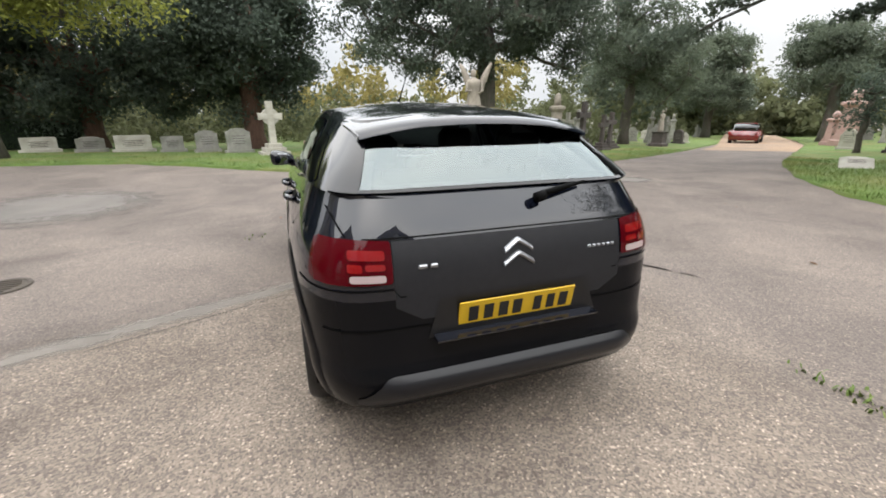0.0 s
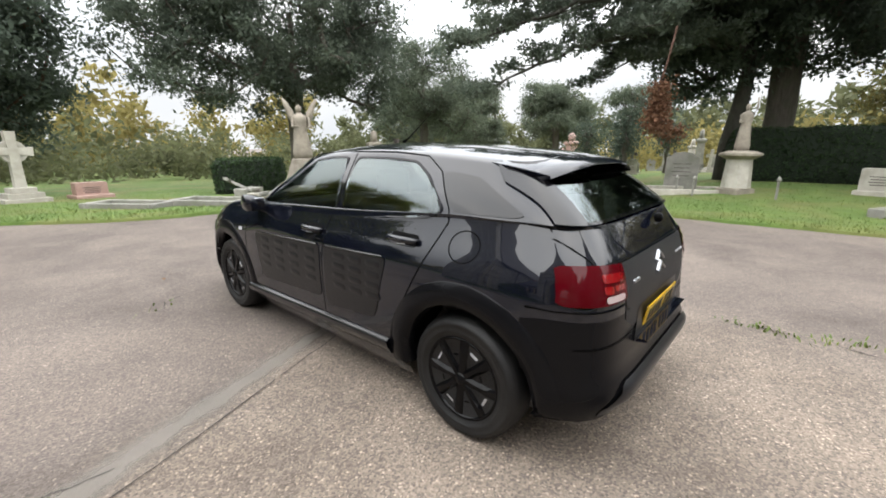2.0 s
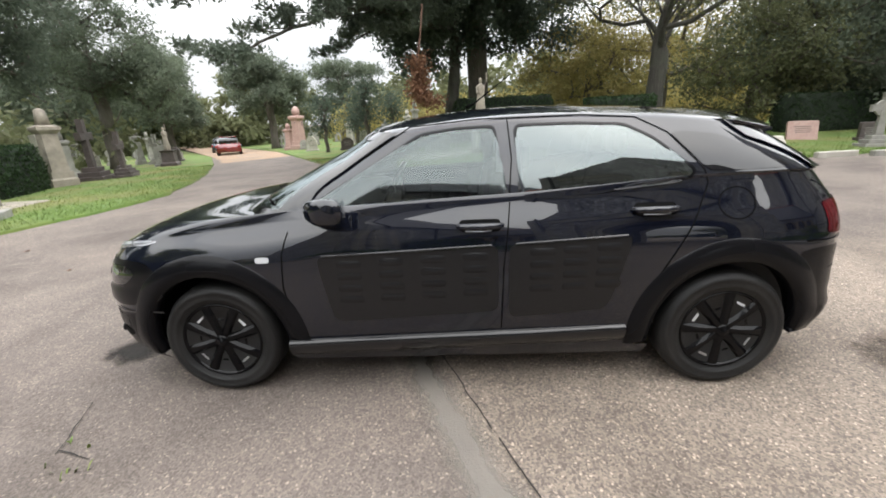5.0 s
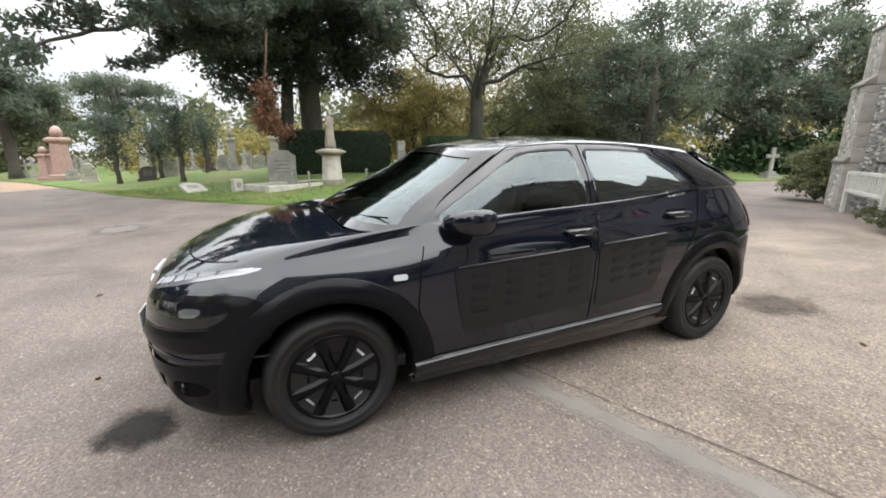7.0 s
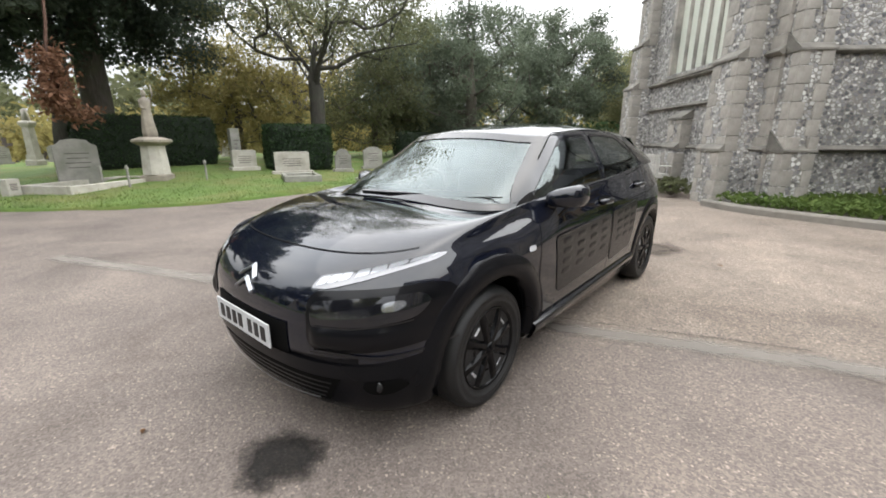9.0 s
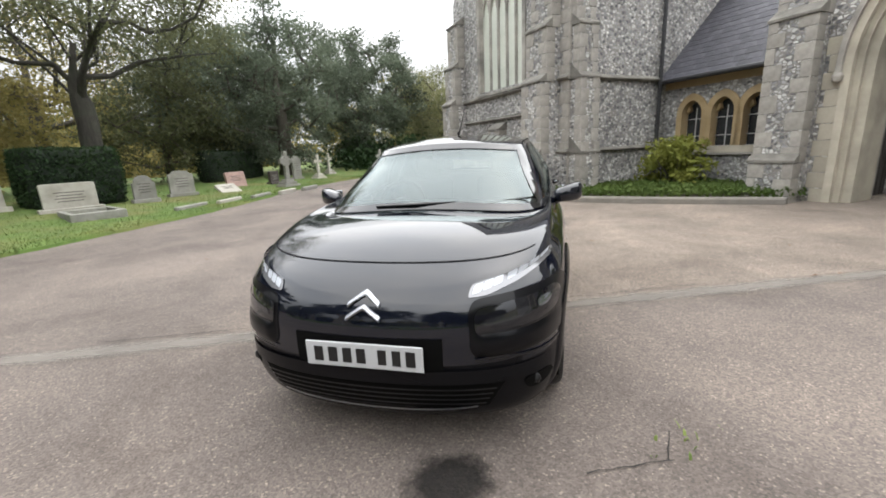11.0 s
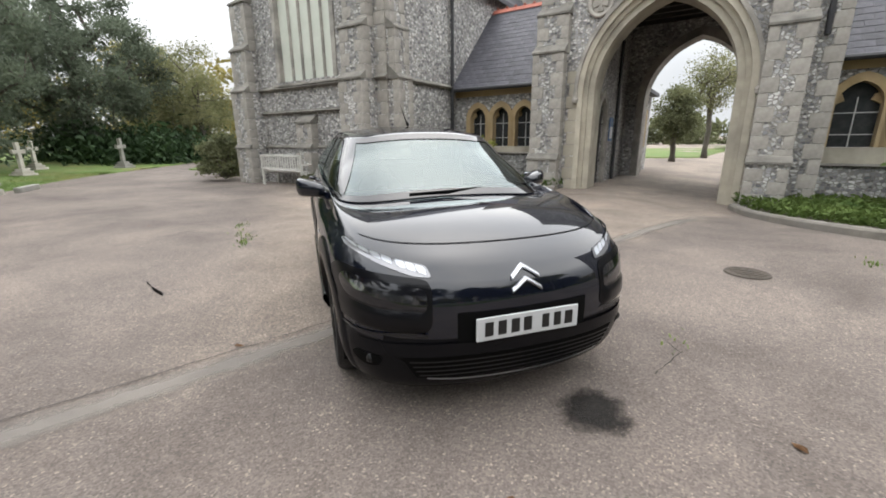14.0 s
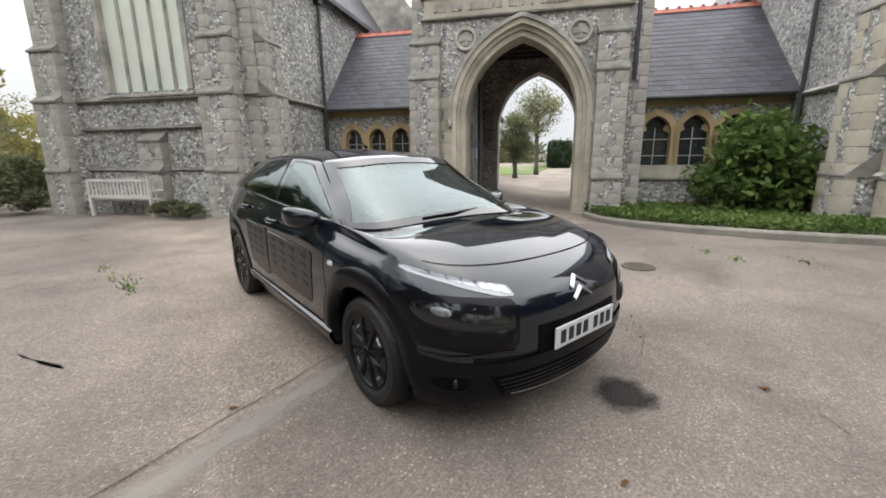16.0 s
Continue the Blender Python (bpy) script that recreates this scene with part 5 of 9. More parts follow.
def side_x(y, z):
    """Half width of the skin's side at a place."""
    zt = cubic(ZTOP, y)
    if z <= zt:
        f = (z - z_bottom(y)) / (zt - z_bottom(y))
        yf, yr = cubic(YFR, z_low(f, 2.1)), cubic(YRE, z_low(f, -1.9))
        n, v = (nose_power(z), (y - Y0) / (yf - Y0)) if y > Y0 else (8.0, (Y0 - y) / (Y0 - yr))
        u = max(0, 1 - min(1, v) ** n) ** (1 / n)
        if y > Y0:
            for _ in range(5):
                v = min(1, (y + BOW * u * u * min(1, v) ** 6 - Y0) / (yf - Y0))
                u = 0.5 * (u + max(0, 1 - v ** n) ** (1 / n))
        return car_w(y, z) * u
    g = 0.5
    for _ in range(12):
        e = min(1, max(0, g))
        yf, yr = 1.17 - 0.73 * e + 0.035 * math.sin(math.pi * e), -1.785 + 0.33 * e - 0.03 * math.sin(math.pi * e)
        w = cabin_w(e)
        n, v = (6.0, (y + 0.2) / (yf + 0.2)) if y > -0.2 else (9.0, (-0.2 - y) / (-0.2 - yr))
        x = w * max(0, 1 - min(1, max(0, v)) ** n) ** (1 / n)
        g = (z - zt - 0.012) / (roof_z(x, y) - zt - 0.012)
    return x


def front_y(x, z):
    """How far forward the skin's nose is."""
    y = 2.1
    for _ in range(6):
        f = min(1, (z - z_bottom(y)) / (cubic(ZTOP, y) - z_bottom(y)))
        yf, w = cubic(YFR, z_low(f, 2.1)), car_w(y, z)
        n = nose_power(z)
        v = max(0, 1 - min(1, abs(x) / w) ** n) ** (1 / n)
        y = Y0 + (yf - Y0) * v - BOW * (x / w) ** 2 * v ** 6
    return y


def rear_y(x, z):
    y = -1.9
    for _ in range(6):
        f = min(1, (z - z_bottom(y)) / (cubic(ZTOP, y) - z_bottom(y)))
        yr, w = cubic(YRE, z_low(f, -1.9)), car_w(y, z)
        y = Y0 - (Y0 - yr) * max(0, 1 - min(1, abs(x) / w) ** 8.0) ** (1 / 8.0)
    return y


# window outlines in side view (y, z)
FRONT_WIN = [(0.80, 0.985), (0.20, 1.325), (0.02, 1.348), (-0.17, 1.352), (-0.225, 1.01), (0.3, 0.995)]
REAR_WIN = [(-0.275, 1.012), (-0.265, 1.352), (-0.55, 1.352), (-0.80, 1.338), (-0.93, 1.27), (-1.10, 1.12), (-1.08, 1.085), (-1.0, 1.065), (-0.7, 1.042)]
QUARTER_WIN = [(-1.158, 1.113), (-1.012, 1.285), (-1.08, 1.290), (-1.24, 1.272), (-1.545, 1.125), (-1.5, 1.113), (-1.3, 1.111)]
WHEEL_Y, WHEEL_Z, ARCH = 1.2975, 0.315, 0.372


def shrink(poly, d):
    cx, cy = sum(p[0] for p in poly) / len(poly), sum(p[1] for p in poly) / len(poly)
    out = []
    n = len(poly)
    area = sum(poly[i][0] * poly[(i + 1) % n][1] - poly[(i + 1) % n][0] * poly[i][1] for i in range(n))
    s = 1 if area > 0 else -1
    for i in range(n):
        a, b, c = Vector(poly[i - 1]), Vector(poly[i]), Vector(poly[(i + 1) % n])
        e0, e1 = (b - a).normalized(), (c - b).normalized()
        n0, n1 = Vector((-e0.y, e0.x)) * s, Vector((-e1.y, e1.x)) * s
        m = (n0 + n1).normalized()
        out.append(tuple(b + m * d / max(0.5, m.dot(n0))))
    return out


HOLES = [shrink(p, 0.022) for p in (FRONT_WIN, REAR_WIN)]


def classify(k, c):
    """Which part of the car a patch of skin belongs to; None where it is open."""
    y, z, x = c.y, c.z, abs(c.x)
    if k < K_DECK and x > 0.5:
        for s in (1, -1):
            if (y - s * WHEEL_Y) ** 2 + (z - WHEEL_Z) ** 2 < (ARCH + 0.03) ** 2:
                return None
    if K_CAB <= k < K_ROOF:
        g = (k + 0.5 - K_CAB) / NG
        if y > 0.25 and screen_edge(x, y, g) and 0.06 < g < 0.93:
            return None
        if y < -1.50 + 0.16 * g and x < 0.52 and 0.03 < g < 0.90:
            return None
        if any(inside((y, z), h) for h in HOLES):
            return None
    if k >= K_ROOF:
        return "roof"
    if K_DECK + 1 <= k < K_CAB and y > 0.93 and x < 0.76:
        return "bonnet"
    if k < K_CAB and x > 0.6 and 0.32 < z:
        arch_f = (y - WHEEL_Y) ** 2 + (z - WHEEL_Z) ** 2 < 0.52 ** 2
        arch_r = (y + WHEEL_Y) ** 2 + (z - WHEEL_Z) ** 2 < 0.56 ** 2
        if -0.2 < y < 0.86 and not arch_f:
            return "front_door_l" if c.x < 0 else "front_door_r"
        if -1.1 < y < -0.2 and not arch_r:
            return "rear_door_l" if c.x < 0 else "rear_door_r"
    if k < K_DECK and y > 1.5 and z < 0.47:
        return "front_bumper"
    if k < K_DECK and y < -1.62 and z < 0.74:
        return "rear_bumper"
    if k < K_CAB and y < -1.7 and x < 0.62:
        return "tailgate"
    return "body_shell"


def screen_edge(x, y, g):
    """Inside the windscreen's outline at height g."""
    return x < 0.725 - 0.20 * g - 0.02


CAR = thing("parked_car", Matrix.Identity(4), "black five-door hatchback with matt plastic side cushions, parked on asphalt", "car")


def skin_part(name, faces, mat, parent, label=""):
    """A piece of the skin that keeps the whole skin's smooth normals."""
    used = sorted({i for f in faces for i in f})
    idx = {v: i for i, v in enumerate(used)}
    me = bpy.data.meshes.new(name)
    me.from_pydata([tuple(SKIN[v // NA][v % NA]) for v in used], [], [[idx[v] for v in f] for f in faces])
    me.materials.append(mat)
    me.polygons.foreach_set("use_smooth", [True] * len(me.polygons))
    me.normals_split_custom_set_from_vertices([tuple(SKIN_N[v // NA][v % NA]) for v in used])
    ob = new(name, me)
    ob.parent = parent
    return tagged(ob, label) if label else ob


groups = {}
for k in range(len(SKIN) - 1):
    for j in range(NA):
        q = (j + 1) % NA
        c = (SKIN[k][j] + SKIN[k][q] + SKIN[k + 1][q] + SKIN[k + 1][j]) / 4
        w = classify(k, c)
        if w:
            ids = [k * NA + j, k * NA + q, (k + 1) * NA + q, (k + 1) * NA + j]
            groups.setdefault(w, []).append(ids if k < len(SKIN) - 2 else [ids[0], ids[1], ids[2]])
LABELS = {"bonnet": "glossy black bonnet", "front_bumper": "black plastic front bumper", "rear_bumper": "black plastic rear bumper"}
for w, faces in groups.items():
    skin_part(w[:-2] if w[-2:] in ("_l", "_r") else w, faces, SATIN_BLACK if w in ("rear_bumper", "front_bumper") else PAINT, CAR, LABELS.get(w, ""))


def side_grid(poly_rows, off, mat, name, parent, side, label="", smooth=True, thick=0.0):
    """A patch on the car's side from rows of (y, z) points, held off the skin; side is -1 (left) or 1."""
    bm = bmesh.new()
    rows = []
    for row in poly_rows:
        rows.append([bm.verts.new((side * (side_x(y, z) + (off(y, z) if callable(off) else off)), y, z)) for y, z in row])
    for r0, r1 in zip(rows, rows[1:]):
        for i in range(len(r0) - 1):
            bm.faces.new((r0[i], r0[i + 1], r1[i + 1], r1[i]))
    if thick:
        bmesh.ops.solidify(bm, geom=bm.faces[:], thickness=thick)
    bmesh.ops.recalc_face_normals(bm, faces=bm.faces)
    fs = bm.faces[:]
    if not thick and sum(f.normal.x * side for f in fs) < 0:
        bmesh.ops.reverse_faces(bm, faces=fs)
    return part(name, bm, mat, parent, label, smooth)


def fill_rows(poly, n=7, m=22):
    """Rows across a convex-ish outline in (y, z)."""
    ys = [p[0] for p in poly]
    y0, y1 = min(ys) + 1e-4, max(ys) - 1e-4
    lo, hi = [], []
    for k in range(m + 1):
        y = y0 + (y1 - y0) * (0.5 - 0.5 * math.cos(math.pi * k / m))
        zs = []
        for (a, b), (c, d) in zip(poly, poly[1:] + poly[:1]):
            if (a - y) * (c - y) <= 0 and a != c:
                zs.append(b + (d - b) * (y - a) / (c - a))
        lo.append((y, min(zs)))
        hi.append((y, max(zs)))
    return [[(a[0], a[1] + (b[1] - a[1]) * r / n) for a, b in zip(lo, hi)] for r in range(n + 1)]


def rounded(poly, r=0.03, n=4):
    """Rounds the corners of an outline."""
    out = []
    for i in range(len(poly)):
        a, b, c = Vector(poly[i - 1]), Vector(poly[i]), Vector(poly[(i + 1) % len(poly)])
        d = min(r, (a - b).length * 0.45, (c - b).length * 0.45)
        p, q = b + (a - b).normalized() * d, b + (c - b).normalized() * d
        for k in range(n + 1):
            t = k / n
            out.append(tuple(p * (1 - t) ** 2 + b * 2 * t * (1 - t) + q * t * t))
    return out


def side_band(outer, inner, off, mat, name, parent, side, label=""):
    n = len(outer)
    rows = [[outer[i % n] for i in range(n + 1)], [inner[i % n] for i in range(n + 1)]]
    return side_grid(rows, off, mat, name, parent, side, label, False)


def side_strip(pts, width, off, mat, name, parent, side, label=""):
    """A thin line on the car's side along (y, z) points."""
    fine = []
    for p, q in zip(pts, pts[1:]):
        k = max(1, int(math.dist(p, q) / 0.04))
        fine += [(p[0] + (q[0] - p[0]) * i / k, p[1] + (q[1] - p[1]) * i / k) for i in range(k)]
    fine.append(pts[-1])
    a, b = [], []
    for i, p in enumerate(fine):
        d = Vector(fine[min(i + 1, len(fine) - 1)]) - Vector(fine[max(i - 1, 0)])
        d.normalize()
        a.append((p[0] - d.y * width / 2, p[1] + d.x * width / 2))
        b.append((p[0] + d.y * width / 2, p[1] - d.x * width / 2))
    return side_grid([a, b], off, mat, name, parent, side, label, False)


for side in (-1, 1):
    for poly, mat, nm, r in ((FRONT_WIN, SIDE_GLASS, "side_window", 0.03), (REAR_WIN, TINT_GLASS, "side_window", 0.04), (QUARTER_WIN, QUARTER_GLASS, "quarter_window", 0.02)):
        ring = rounded(poly, r)
        pane = side_grid(fill_rows(ring), 0.004, mat, nm, CAR, side, "tinted side glass" if mat is not QUARTER_GLASS else "dark quarter glass")
        pane.visible_shadow = mat is QUARTER_GLASS
        if mat is not QUARTER_GLASS:
            side_band(rounded(shrink(poly, -0.003), r), rounded(shrink(poly, 0.010), max(0.01, r - 0.006)), 0.007, FRAME_TRIM, "window_surround", pane, side)
    # bright reflecting sill under the front glass, and shut lines
    for line in ([(0.86, 0.40), (0.90, 0.62), (0.885, 0.80), (0.84, 0.945)], [(-0.18, 0.37), (-0.19, 0.7), (-0.225, 1.0), (-0.245, 1.2), (-0.235, 1.38)],
                 [(-0.84, 0.46), (-0.98, 0.72), (-1.08, 0.9), (-1.155, 1.06), (-1.14, 1.12), (-1.0, 1.29), (-0.86, 1.365), (-0.6, 1.385)],
                 [(0.84, 0.945), (0.3, 0.985), (-0.2, 1.003), (-0.7, 1.035), (-1.13, 1.085)], [(-1.62, 0.775), (-1.76, 0.77)], [(0.52, 1.20), (0.25, 1.36), (-0.1, 1.385), (-0.6, 1.385)]):
        side_strip(line, 0.006, 0.0025, DARK_TRIM, "shut_line", CAR, side)
    # plastic arch cladding
    for wy, r_out, a0, a1 in ((WHEEL_Y, 0.488, -14, 190), (-WHEEL_Y, 0.495, -8, 197)):
        rows = []
        for r in (ARCH - 0.004, ARCH + 0.006, ARCH + 0.05, r_out - 0.01, r_out):
            row = []
            for k in range(41):
                t = radians(a0 + (a1 - a0) * k / 40)
                row.append((wy + r * math.cos(t), max(0.272 if wy < 0 and t > 2 else 0.21, WHEEL_Z + r * math.sin(t))))
            rows.append(row)
        bm = bmesh.new()
        offs = (-0.06, 0.007, 0.010, 0.007, -0.003)
        vr = [[bm.verts.new((side * (side_x(y, min(z, 0.98)) + o), y, z)) for y, z in row] for row, o in zip(rows, offs)]
        for r0, r1 in zip(vr, vr[1:]):
            for i in range(40):
                bm.faces.new((r0[i], r0[i + 1], r1[i + 1], r1[i]))
        bmesh.ops.recalc_face_normals(bm, faces=bm.faces)
        part("arch_cladding", bm, SATIN_BLACK, CAR, "satin black plastic wheel arch cladding", True)
        bm = bmesh.new()
        ring0, ring1 = [], []
        for k in range(33):
            t = radians((-13 + 203 * k / 32) if wy > 0 else (-10 + 195 * k / 32))
            y, z = wy + (ARCH + 0.01) * math.cos(t), WHEEL_Z + (ARCH + 0.01) * math.sin(t)
            ring0.append(bm.verts.new((side * 0.80, y, z)))
            ring1.append(bm.verts.new((side * 0.52, y, z)))
        for i in range(32):
            bm.faces.new((ring0[i], ring0[i + 1], ring1[i + 1], ring1[i]))
        bm.faces.new(ring1)
        part("arch_liner", bm, DARK_TRIM, CAR, "dark wheel arch liner")
    # side cushions on the doors, with rows of air pockets
    for y0, y1, za, zb, cols in ((0.72, -0.165, 0.785, 0.815, 4), (-0.215, -0.80, 0.818, 0.842, 3)):
        top = lambda y: za + (zb - za) * (y - y0) / (y1 - y0)
        tail = 0.10 if y1 < -0.5 else 0.0
        outline = rounded([(y0, top(y0)), (y1, top(y1)), (y1 + tail, 0.47), (y0 - (0.06 if y0 > 0.5 else 0), 0.43)], 0.05)
        panel = side_grid(fill_rows(outline, 6, 26), 0.004, PLASTIC, "side_cushion", CAR, side, "matt black rubbery door cushion")
        side_strip([(y0 - 0.03, top(y0) - 0.004), (y1 + 0.03, top(y1) - 0.004)], 0.010, 0.009, SATIN, "top_edge", panel, side)
        side_grid([[(y0 - 0.03 + (y1 - y0 + 0.06) * i / 12, top(y0 + (y1 - y0) * i / 12) + dz) for i in range(13)] for dz in (-0.001, 0.002, 0.004)], lambda y, z: 0.010 - 0.8 * max(0, z - top(y)), SATIN, "raised_lip", panel, side)
        for c in range(cols):
            yc = y0 - 0.16 + (y1 + 0.11 - y0 + 0.16) * c / (cols - 1) if cols > 1 else y0
            for r in range(4):
                zc = top(yc) - 0.05 - 0.062 * r
                pill = rounded([(yc + 0.062, zc + 0.019), (yc - 0.062, zc + 0.019), (yc - 0.062, zc - 0.019), (yc + 0.062, zc - 0.019)], 0.016, 3)
                rows = fill_rows(pill, 4, 10)
                side_grid(rows, lambda y, z, yc=yc, zc=zc: 0.0045 + 0.004 * max(0, 1 - abs((z - zc) / 0.019) ** 3) * max(0, 1 - abs((y - yc) / 0.062) ** 4), POCKET, "air_pocket", panel, side)
    # sill
    bm = bmesh.new()
    rings = []
    for k in range(30):
        y = 0.92 - 1.72 * k / 29
        z = 0.272 + 0.05 * k / 29
        prof = [(0.80, z + 0.060), (0.858, z + 0.048), (0.870, z + 0.034), (0.866, z + 0.010), (0.835, z - 0.045), (0.74, z - 0.07)]
        rings.append([bm.verts.new((side * x, y, zz)) for x, zz in prof])
    for r0, r1 in zip(rings, rings[1:]):
        for i in range(len(r0) - 1):
            bm.faces.new((r0[i], r0[i + 1], r1[i + 1], r1[i]))
    bmesh.ops.recalc_face_normals(bm, faces=bm.faces)
    part("sill", bm, SATIN, CAR, "satin dark grey side sill", True)
    # door handles
    for yh, zh in ((-0.08, 0.905), (-0.90, 0.952)):
        bm = bmesh.new()
        x = side_x(yh, zh)
        prof = []
        tube(bm, [(side * (x + d), yh + s, zh + 0.004 * math.cos(s * 14)) for s, d in ((0.105, 0.004), (0.085, 0.03), (0.03, 0.042), (-0.03, 0.042), (-0.085, 0.03), (-0.105, 0.004))], [0.012, 0.016, 0.017, 0.017, 0.016, 0.012], 8)
        h = part("door_handle", bm, PAINT, CAR, "black door handle", True)
        side_grid(fill_rows(rounded([(yh + 0.10, zh + 0.028), (yh - 0.10, zh + 0.028), (yh - 0.10, zh - 0.028), (yh + 0.10, zh - 0.028)], 0.027), 3, 12), 0.003, DARK_TRIM, "handle_cup", h, side)
        bm = bmesh.new()
        tube(bm, [(side * (x + 0.047), yh + 0.07, zh - 0.014), (side * (x + 0.052), yh, zh - 0.016), (side * (x + 0.047), yh - 0.05, zh - 0.014)], 0.0025, 6)
        part("bright_strip", bm, CHROME, h, "thin bright strip", True)
    # wing badge
    yb, zb = 0.985, 0.772
    side_grid(fill_rows(rounded([(yb + 0.035, zb + 0.014), (yb - 0.035, zb + 0.014), (yb - 0.035, zb - 0.014), (yb + 0.035, zb - 0.014)], 0.0135), 3, 10), 0.004, plain("bright_oval", (0.55, 0.56, 0.58), 0.25, 0.3), "wing_badge", CAR, side, "small bright oval side repeater")
    # fuel flap, on the left only
    if side < 0:
        side_strip([(-1.28 + 0.085 * math.cos(radians(a)), 0.965 + 0.07 * math.sin(radians(a))) for a in range(-30, 331, 15)], 0.005, 0.0025, DARK_TRIM, "fuel_flap", CAR, side)
    # mirrors
    bm = bmesh.new()
    rings = []
    for d, sy, sz in ((0.0, 0.03, 0.020), (0.012, 0.06, 0.038), (0.05, 0.085, 0.052), (0.10, 0.09, 0.060), (0.15, 0.082, 0.064), (0.175, 0.066, 0.056), (0.187, 0.03, 0.03)):
        rings.append([bm.verts.new((side * (0.785 + d), 0.64 + sy * (abs(math.cos(a)) ** 0.7) * math.copysign(1, math.cos(a)) + 0.55 * (0.11 - d), 0.995 + 0.12 * d + sz * (abs(math.sin(a)) ** 0.7) * math.copysign(1, math.sin(a))))
                      for a in [2 * math.pi * q / 16 for q in range(16)]])
    for r0, r1 in zip(rings, rings[1:]):
        for i in range(16):
            bm.faces.new((r0[i], r0[(i + 1) % 16], r1[(i + 1) % 16], r1[i]))
    bm.faces.new(rings[0])
    bm.faces.new(rings[-1])
    bmesh.ops.recalc_face_normals(bm, faces=bm.faces)
    mir = part("door_mirror", bm, PAINT, CAR, "black door mirror", True)
    bm = bmesh.new()
    tube(bm, [(side * 0.76, 0.70, 0.945), (side * 0.80, 0.67, 0.962), (side * 0.86, 0.65, 0.985)], [0.045, 0.03, 0.025], 8)
    part("mirror_arm", bm, GLOSS_TRIM, mir, "", True)
    bm = bmesh.new()
    box(bm, *sorted((side * 0.835, side * 0.955)), 0.555, 0.562, 0.965, 1.05, 0.003)
    part("mirror_glass", bm, plain("mirror_silver", (0.35, 0.36, 0.38), 0.02, 1.0), mir, "mirror glass")


def nose_patch(rows, off, mat, name, parent, label="", rear=False, thick=0.0):
    bm = bmesh.new()
    vr = []
    for row in rows:
        vr.append([bm.verts.new((x, (rear_y(x, z) - (off(x, z) if callable(off) else off)) if rear else (front_y(x, z) + (off(x, z) if callable(off) else off)), z)) for x, z in row])
    for r0, r1 in zip(vr, vr[1:]):
        for i in range(len(r0) - 1):
            bm.faces.new((r0[i], r0[i + 1], r1[i + 1], r1[i]))
    fs = bm.faces[:]
    bmesh.ops.recalc_face_normals(bm, faces=fs)
    if (sum(f.normal.y for f in fs) > 0) == rear:
        bmesh.ops.reverse_faces(bm, faces=bm.faces[:])
    return part(name, bm, mat, parent, label, True)


def mirrored(poly, side):
    return [(side * x, z) for x, z in poly]


def car_window(rows_k, xlim, front, mat, name, label, off=0.006):
    """The windscreen or rear window: a strip of the cabin's skin, held a little proud."""
    bm = bmesh.new()
    vr = []
    for g in rows_k:
        ring = cabin_loop(g)
        pts = [p for p in ring if (p.y > 0.1 if front else p.y < -1.0)]
        pts.sort(key=lambda p: p.x)
        lim = xlim(g)
        row = []
        for i in range(31):
            x = -lim + 2 * lim * i / 30
            for p, q in zip(pts, pts[1:]):
                if p.x <= x <= q.x:
                    t = (x - p.x) / max(1e-9, q.x - p.x)
                    r = p.lerp(q, t)
                    row.append(bm.verts.new((x, r.y + (off if front else -off), r.z + off)))
                    break
        vr.append(row)
    for r0, r1 in zip(vr, vr[1:]):
        for i in range(min(len(r0), len(r1)) - 1):
            bm.faces.new((r0[i], r0[i + 1], r1[i + 1], r1[i]))
    bmesh.ops.recalc_face_normals(bm, faces=bm.faces)
    if (sum(f.normal.z for f in bm.faces)) < 0:
        bmesh.ops.reverse_faces(bm, faces=bm.faces[:])
    return part(name, bm, mat, CAR, label, True)


ws = car_window([0.02 + 0.94 * k / 14 for k in range(15)], lambda g: 0.735 - 0.195 * g, True, WINDSCREEN, "windscreen", "sloping windscreen reflecting the sky")
ws.visible_shadow = False
rw = car_window([0.0 + 0.95 * k / 12 for k in range(13)], lambda g: 0.64 - 0.10 * g, False, REAR_GLASS, "rear_window", "dark tinted rear window")
rw.visible_shadow = False
